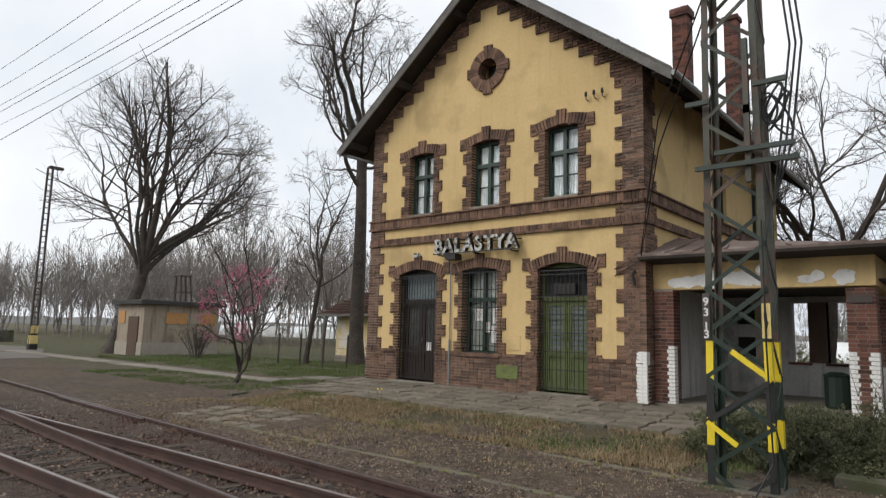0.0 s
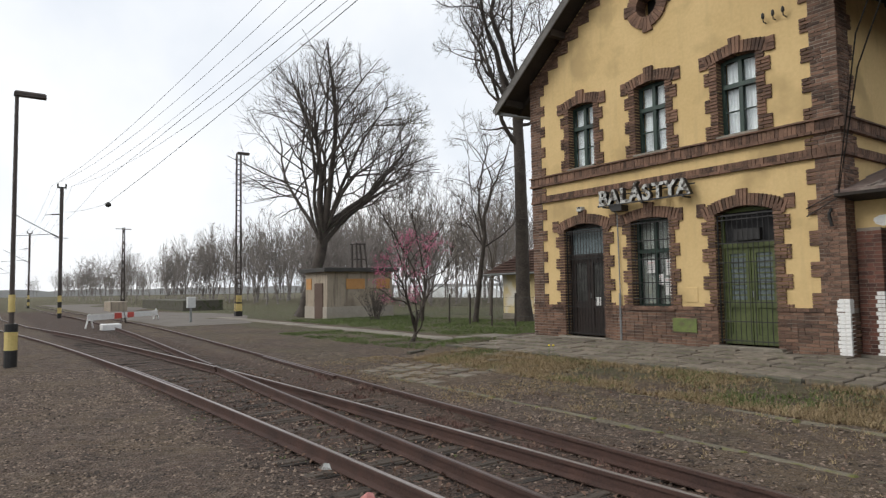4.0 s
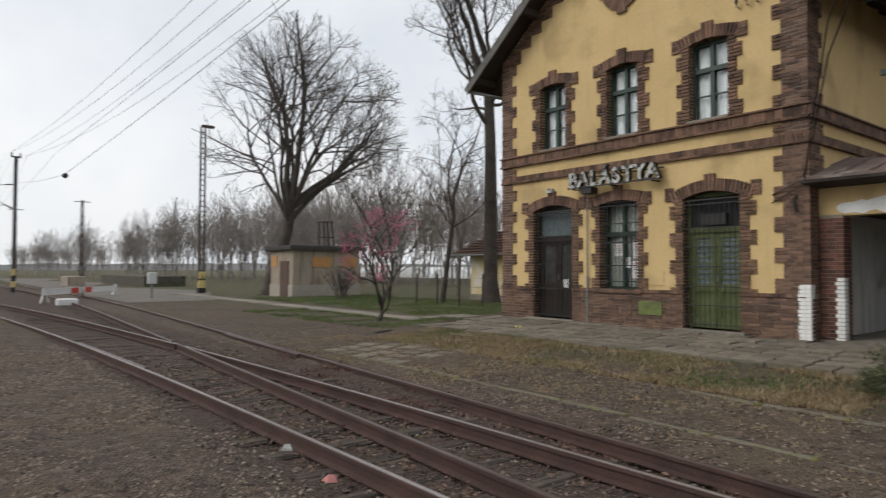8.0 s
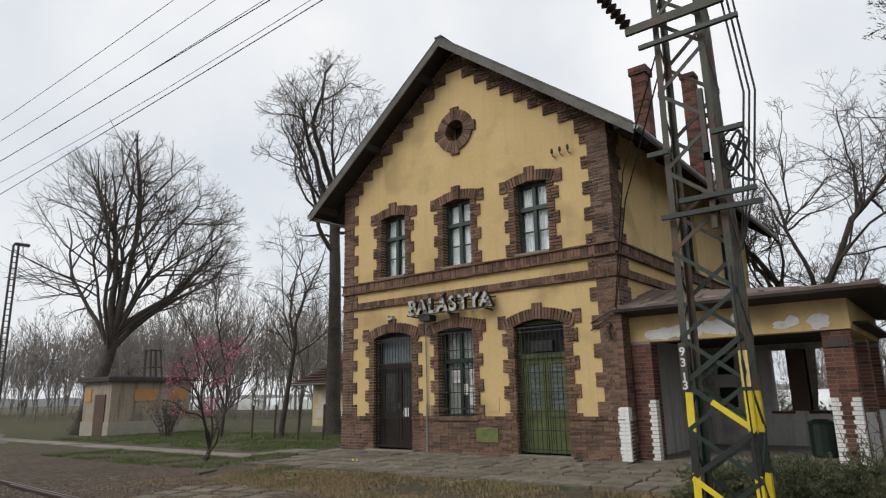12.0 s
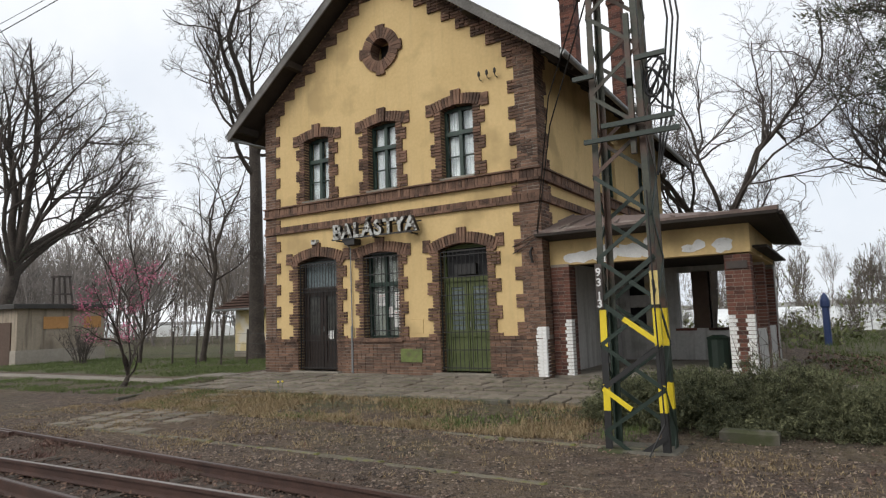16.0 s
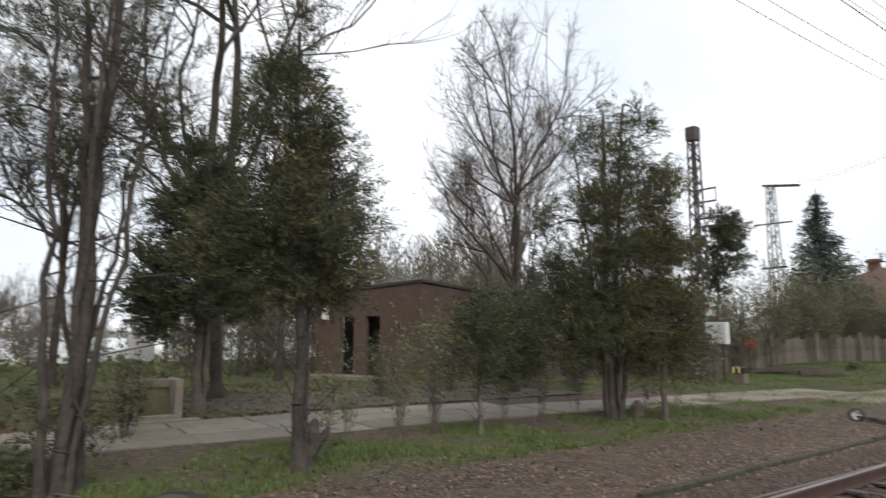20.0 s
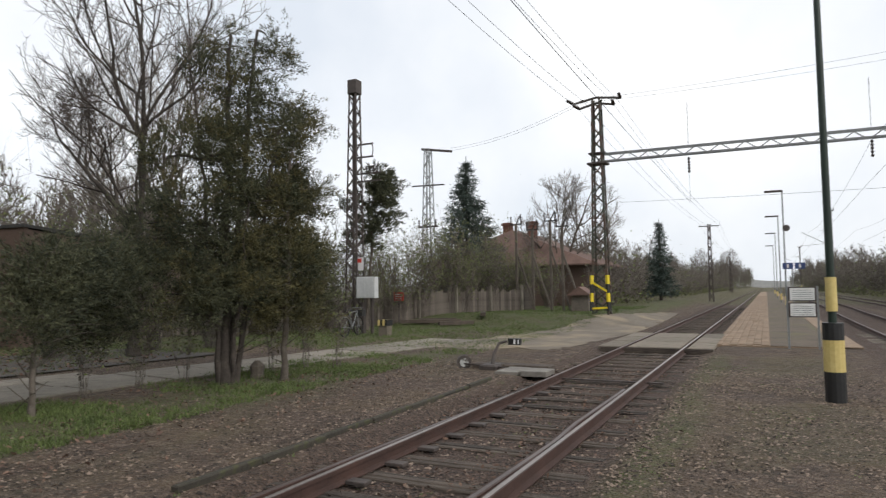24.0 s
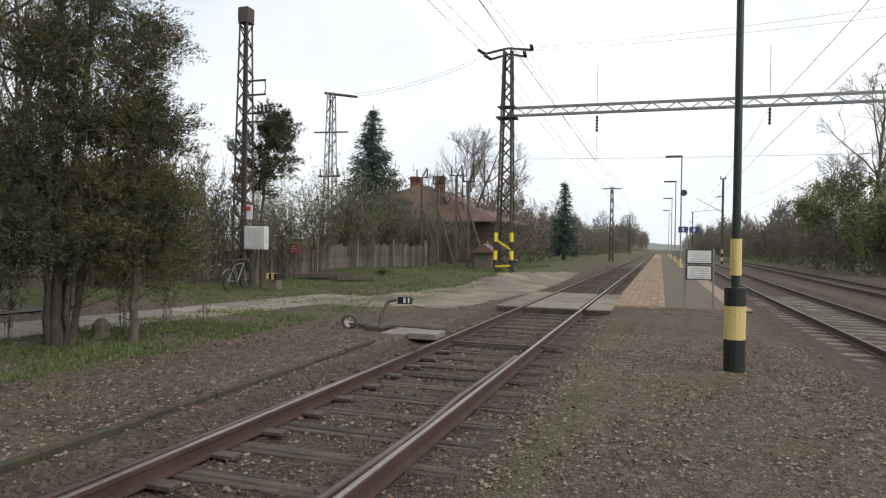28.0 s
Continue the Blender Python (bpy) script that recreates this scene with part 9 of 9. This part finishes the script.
# barrier across the branch line
bar = thing("track_barrier", (-40, 6.6, 0.05), "red and white striped barrier across the tracks", "barrier")
b0, b1 = Vector((-36.0, 4.3, 0.52)), Vector((-44.0, 9.1, 0.45))
cuts = (0, 0.32, 0.42, 0.50, 0.60, 1.0)
for (a, b), m in zip(zip(cuts, cuts[1:]), (WHITEPAINT, REDPAINT, WHITEPAINT, REDPAINT, WHITEPAINT)):
    part("barrier_board", Shape().beam(b0.lerp(b1, a), b0.lerp(b1, b), 0.06, 0.30), m, bar)
for t in (0.02, 0.45, 0.98):
    p = b0.lerp(b1, t)
    part("trestle", Shape().beam((p.x + 0.25, p.y - 0.2, 0.0), (p.x, p.y, 0.7), 0.06, 0.06).beam((p.x - 0.25, p.y + 0.2, 0.0), (p.x, p.y, 0.7), 0.06, 0.06), WHITEPAINT if t != 0.45 else RUSTSTEEL, bar)
solo("striped_block", Shape().bevel_box(-34.2, -33.4, 4.6, 5.4, 0.0, 0.28, 0.03), WHITEPAINT, "low white stop block by the barrier", "block")
box_ = thing("signal_box_post", (-37, 9.4, 0.05), "small grey box on a post", "cabinet")
part("post", Shape().tube([(-37, 9.4, 0.0), (-37, 9.4, 0.9)], 0.07, 6), GREYSTEEL, box_)
part("box_body", Shape().bevel_box(-37.12, -36.85, 9.2, 9.62, 0.85, 1.45, 0.03), GREYBOX, box_)


# ---- stones, leaves and grass ----
def scatter_stones(name, label, seed, spots, lo, hi):
    g = np.random.default_rng(seed)
    n = len(spots)
    base = np.array([(1, 0, 0.1), (0.3, 0.95, -0.1), (-0.8, 0.6, 0.15), (-0.85, -0.5, -0.1), (0.25, -1, 0.1), (0.05, 0.1, 0.8)])
    f = np.array([(0, 1, 5), (1, 2, 5), (2, 3, 5), (3, 4, 5), (4, 0, 5)])
    s = g.uniform(lo, hi, (n, 1, 1)) * g.uniform(0.7, 1.3, (n, 1, 3))
    a = g.uniform(0, 2 * math.pi, n)
    rot = np.zeros((n, 3, 3))
    rot[:, 0, 0], rot[:, 0, 1], rot[:, 1, 0], rot[:, 1, 1], rot[:, 2, 2] = np.cos(a), -np.sin(a), np.sin(a), np.cos(a), 1
    v = np.einsum("nij,nkj->nki", rot, base[None] * s + g.normal(0, 0.15, (n, 6, 3)) * s)
    z = ground_z(spots[:, 0], spots[:, 1])
    v += np.concatenate([spots, z[:, None]], 1)[:, None, :]
    faces = (np.arange(n)[:, None, None] * 6 + f[None]).reshape(-1, 3)
    tagged(new(name, quick_mesh(name, v.reshape(-1, 3), faces, STONE)), label, "stones", kind="stuff")


g = np.random.default_rng(91)
bedspots = np.stack([g.uniform(-16, 20, 15000), g.uniform(2.1, 5.9, 15000)], 1)
scatter_stones("ballast_stones", "dark ballast stones between the rails", 92, bedspots, 0.009, 0.024)
mainspots = np.stack([g.uniform(-30, -4, 14000), g.uniform(-4.9, -0.8, 14000)], 1)
scatter_stones("ballast_stones", "coarse ballast of the main line", 93, mainspots, 0.015, 0.045)
loose = np.stack([g.uniform(-16, 16, 58000), np.concatenate([g.uniform(-1.2, 2.4, 38000), g.uniform(5.4, 9.0, 20000)])], 1)
scatter_stones("gravel", "loose gravel on trodden earth", 94, loose, 0.006, 0.020)


def scatter_leaves(name, label, seed, spots, size):
    g = np.random.default_rng(seed)
    n = len(spots)
    z = ground_z(spots[:, 0], spots[:, 1]) + g.uniform(0.01, 0.04, n)
    p = np.concatenate([spots, z[:, None]], 1)
    a = g.normal(size=(n, 3)) * [1, 1, 0.45]
    a /= np.linalg.norm(a, axis=1, keepdims=True)
    b = np.cross(a, g.normal(size=(n, 3)) * 0.35 + [0, 0, 1])
    b /= np.linalg.norm(b, axis=1, keepdims=True)
    s = size * g.uniform(0.5, 1.4, (n, 1))
    v = np.stack([p - a * s, p + b * s * 0.5 + [0, 0, 0.006], p + a * s, p - b * s * 0.5 + [0, 0, 0.01]], 1).reshape(-1, 3)
    tagged(new(name, quick_mesh(name, v, np.arange(4 * n).reshape(-1, 4), LEAF)), label, "leaves", kind="stuff")


lv = np.stack([g.uniform(-14, 16, 5200), np.where(g.random(5200) < 0.5, g.normal(4.7, 0.25, 5200), g.normal(3.35, 0.45, 5200))], 1)
scatter_leaves("fallen_leaves", "dry brown leaves caught along the rails", 95, lv, 0.028)
n_ = 5200
lx = g.uniform(-13, 3, n_)
ly = np.array([(rail_r(x), rail_r(x) - 1.505, rail_l(x) + 1.505, rail_l(x))[k] for x, k in zip(lx, g.integers(0, 4, n_))]) + g.normal(0, 0.16, n_)
scatter_leaves("fallen_leaves", "reddish dead leaves blown against the rails", 99, np.stack([lx, ly], 1), 0.024)
lv3 = np.stack([g.uniform(-1, 14, 5200), g.uniform(14.4, 24, 5200)], 1)
scatter_leaves("fallen_leaves", "brown leaf litter behind the path", 97, lv3, 0.055)
lv4 = np.stack([g.uniform(-13, 14, 1900), g.uniform(5.8, 9.6, 1900)], 1)
scatter_leaves("fallen_leaves", "small brown leaves on trodden earth", 98, lv4, 0.022)
lv2 = np.stack([g.uniform(0, 15, 1300), g.uniform(6.8, 10.6, 1300)], 1)
scatter_leaves("fallen_leaves", "dry leaves in the grass strip", 96, lv2, 0.035)


def tufts(name, label, seed, spots, h, material, blades=7, lean=0.5):
    """Blades of grass in tufts."""
    g = np.random.default_rng(seed)
    p = np.repeat(np.concatenate([spots, ground_z(spots[:, 0], spots[:, 1])[:, None] - 0.005], 1), blades, 0)
    n = len(p)
    p[:, :2] += g.normal(0, 0.025, (n, 2))
    d = np.stack([g.normal(0, lean, n), g.normal(0, lean, n), np.ones(n)], 1)
    d /= np.linalg.norm(d, axis=1, keepdims=True)
    s = np.stack([-d[:, 1], d[:, 0], g.normal(0, 0.1, n)], 1)
    s /= np.linalg.norm(s, axis=1, keepdims=True) + 1e-6
    ln = h * g.uniform(0.4, 1.2, (n, 1))
    w = 0.006
    v = np.stack([p - s * w, p + s * w, p + d * ln], 1).reshape(-1, 3)
    tagged(new(name, quick_mesh(name, v, np.arange(3 * n).reshape(-1, 3), material)), label, "grass", kind="stuff")


def patchy(n, x0, x1, y0, y1, seed, cut=0.0, scale=0.7):
    g = np.random.default_rng(seed)
    p = np.stack([g.uniform(x0, x1, n), g.uniform(y0, y1, n)], 1)
    keep = np.array([noise.noise(Vector((x * scale, y * scale, seed))) for x, y in p]) + g.normal(0, 0.22, len(p)) > cut
    return p[keep]


tufts("grass", "fresh green grass of the strip", 501, patchy(17000, 1.0, 16.5, 7.9, 11.0, 1, 0.04), 0.10, GRASS, 6)
tufts("lawn_grass", "green lawn behind the path", 502, patchy(15000, -34, -14.6, 13.6, 21, 2, -0.05), 0.13, GRASS, 6)
tufts("verge_grass", "short green grass before the pavement", 503, patchy(9000, -12.5, -2.3, 8.3, 10.1, 3, 0.24), 0.08, GRASS, 6)
tufts("verge_grass", "grass round the plum", 504, patchy(9000, -24, -13.8, 9.4, 12.0, 4, 0.12), 0.08, GRASS, 6)
tufts("dry_grass", "straw-coloured dry grass of the verge", 505, patchy(16000, -13.0, -3, 8.2, 10.15, 5, -0.05), 0.11, STRAW, 5, 1.0)
tufts("dry_grass", "dry grass along the old edging", 506, patchy(8000, -14, 2, 5.7, 8.3, 6, 0.12), 0.06, STRAW, 5, 1.0)
tufts("bank_grass", "grass bank before the fence", 507, patchy(16000, 17, 44, 7.6, 18, 7, -0.2), 0.11, GRASS, 6)
tufts("moss_grass", "thin green growth in trodden gravel", 508, patchy(1800, 5, 18, -0.6, 2.3, 8, 0.25), 0.025, GRASS, 6, 1.2)
tufts("back_grass", "grass behind the path and trough", 509, patchy(12000, -1, 17, 14.6, 24, 9, -0.1), 0.10, GRASS, 6)
tufts("yard_grass", "rough grass of the open yard", 511, patchy(11000, -9, 15, 24, 45, 11, -0.1), 0.22, GRASS, 6)
sx = np.random.default_rng(77).uniform(-12, 2, 2600)
sy = np.array([rail_r(x) - 0.25 for x in sx]) + np.random.default_rng(78).normal(0, 0.16, 2600)
tufts("dead_stems", "dead reddish stems standing beside the rails", 512, np.stack([sx, sy], 1)[np.array([noise.noise(Vector((x * 1.1, 0, 5))) for x in sx]) > 0.05], 0.085, DEADSTEM, 6, 0.9)
tufts("weeds", "small weeds between the rails", 510, patchy(3500, -14, 19, 2.2, 5.4, 10, 0.2), 0.035, GRASS, 5, 1.2)
daff = thing("yellow_daffodils", (-10.0, 10.05, 0.2), "lone tuft of yellow daffodils", "flower")
for k in range(2):
    x, y = -10.05 + 0.07 * k, 10.0 + 0.05 * (k % 2)
    part("stem", Shape().tube([(x, y, 0.15), (x + 0.02, y, 0.42)], 0.005, 4), GRASS, daff)
    part("flower_head", Shape().lathe((x + 0.02, y, 0.42), [(0.008, 0), (0.026, 0.01), (0.018, 0.03), (0.02, 0.04)], 7), YELLOW, daff)
LITTER = mat("faded_red_paper", (0.32, 0.10, 0.09), (0.5, 0.24, 0.22), 20, 5, 0.9, 0.1)
for k, (x, y, c) in enumerate(((-4.6, 2.62, LITTER), (-5.6, 2.72, LETTER))):
    solo("litter", Shape().add([(x - 0.06, y - 0.035, 0.05), (x + 0.05, y - 0.04, 0.06), (x + 0.065, y + 0.04, 0.05), (x, y + 0.05, 0.09), (x - 0.065, y + 0.035, 0.055), (x, y, 0.105)], [(0, 1, 5), (1, 2, 5), (2, 3, 5), (3, 4, 5), (4, 0, 5)]), c, "crumpled paper litter beside the rail", "litter", "litter")
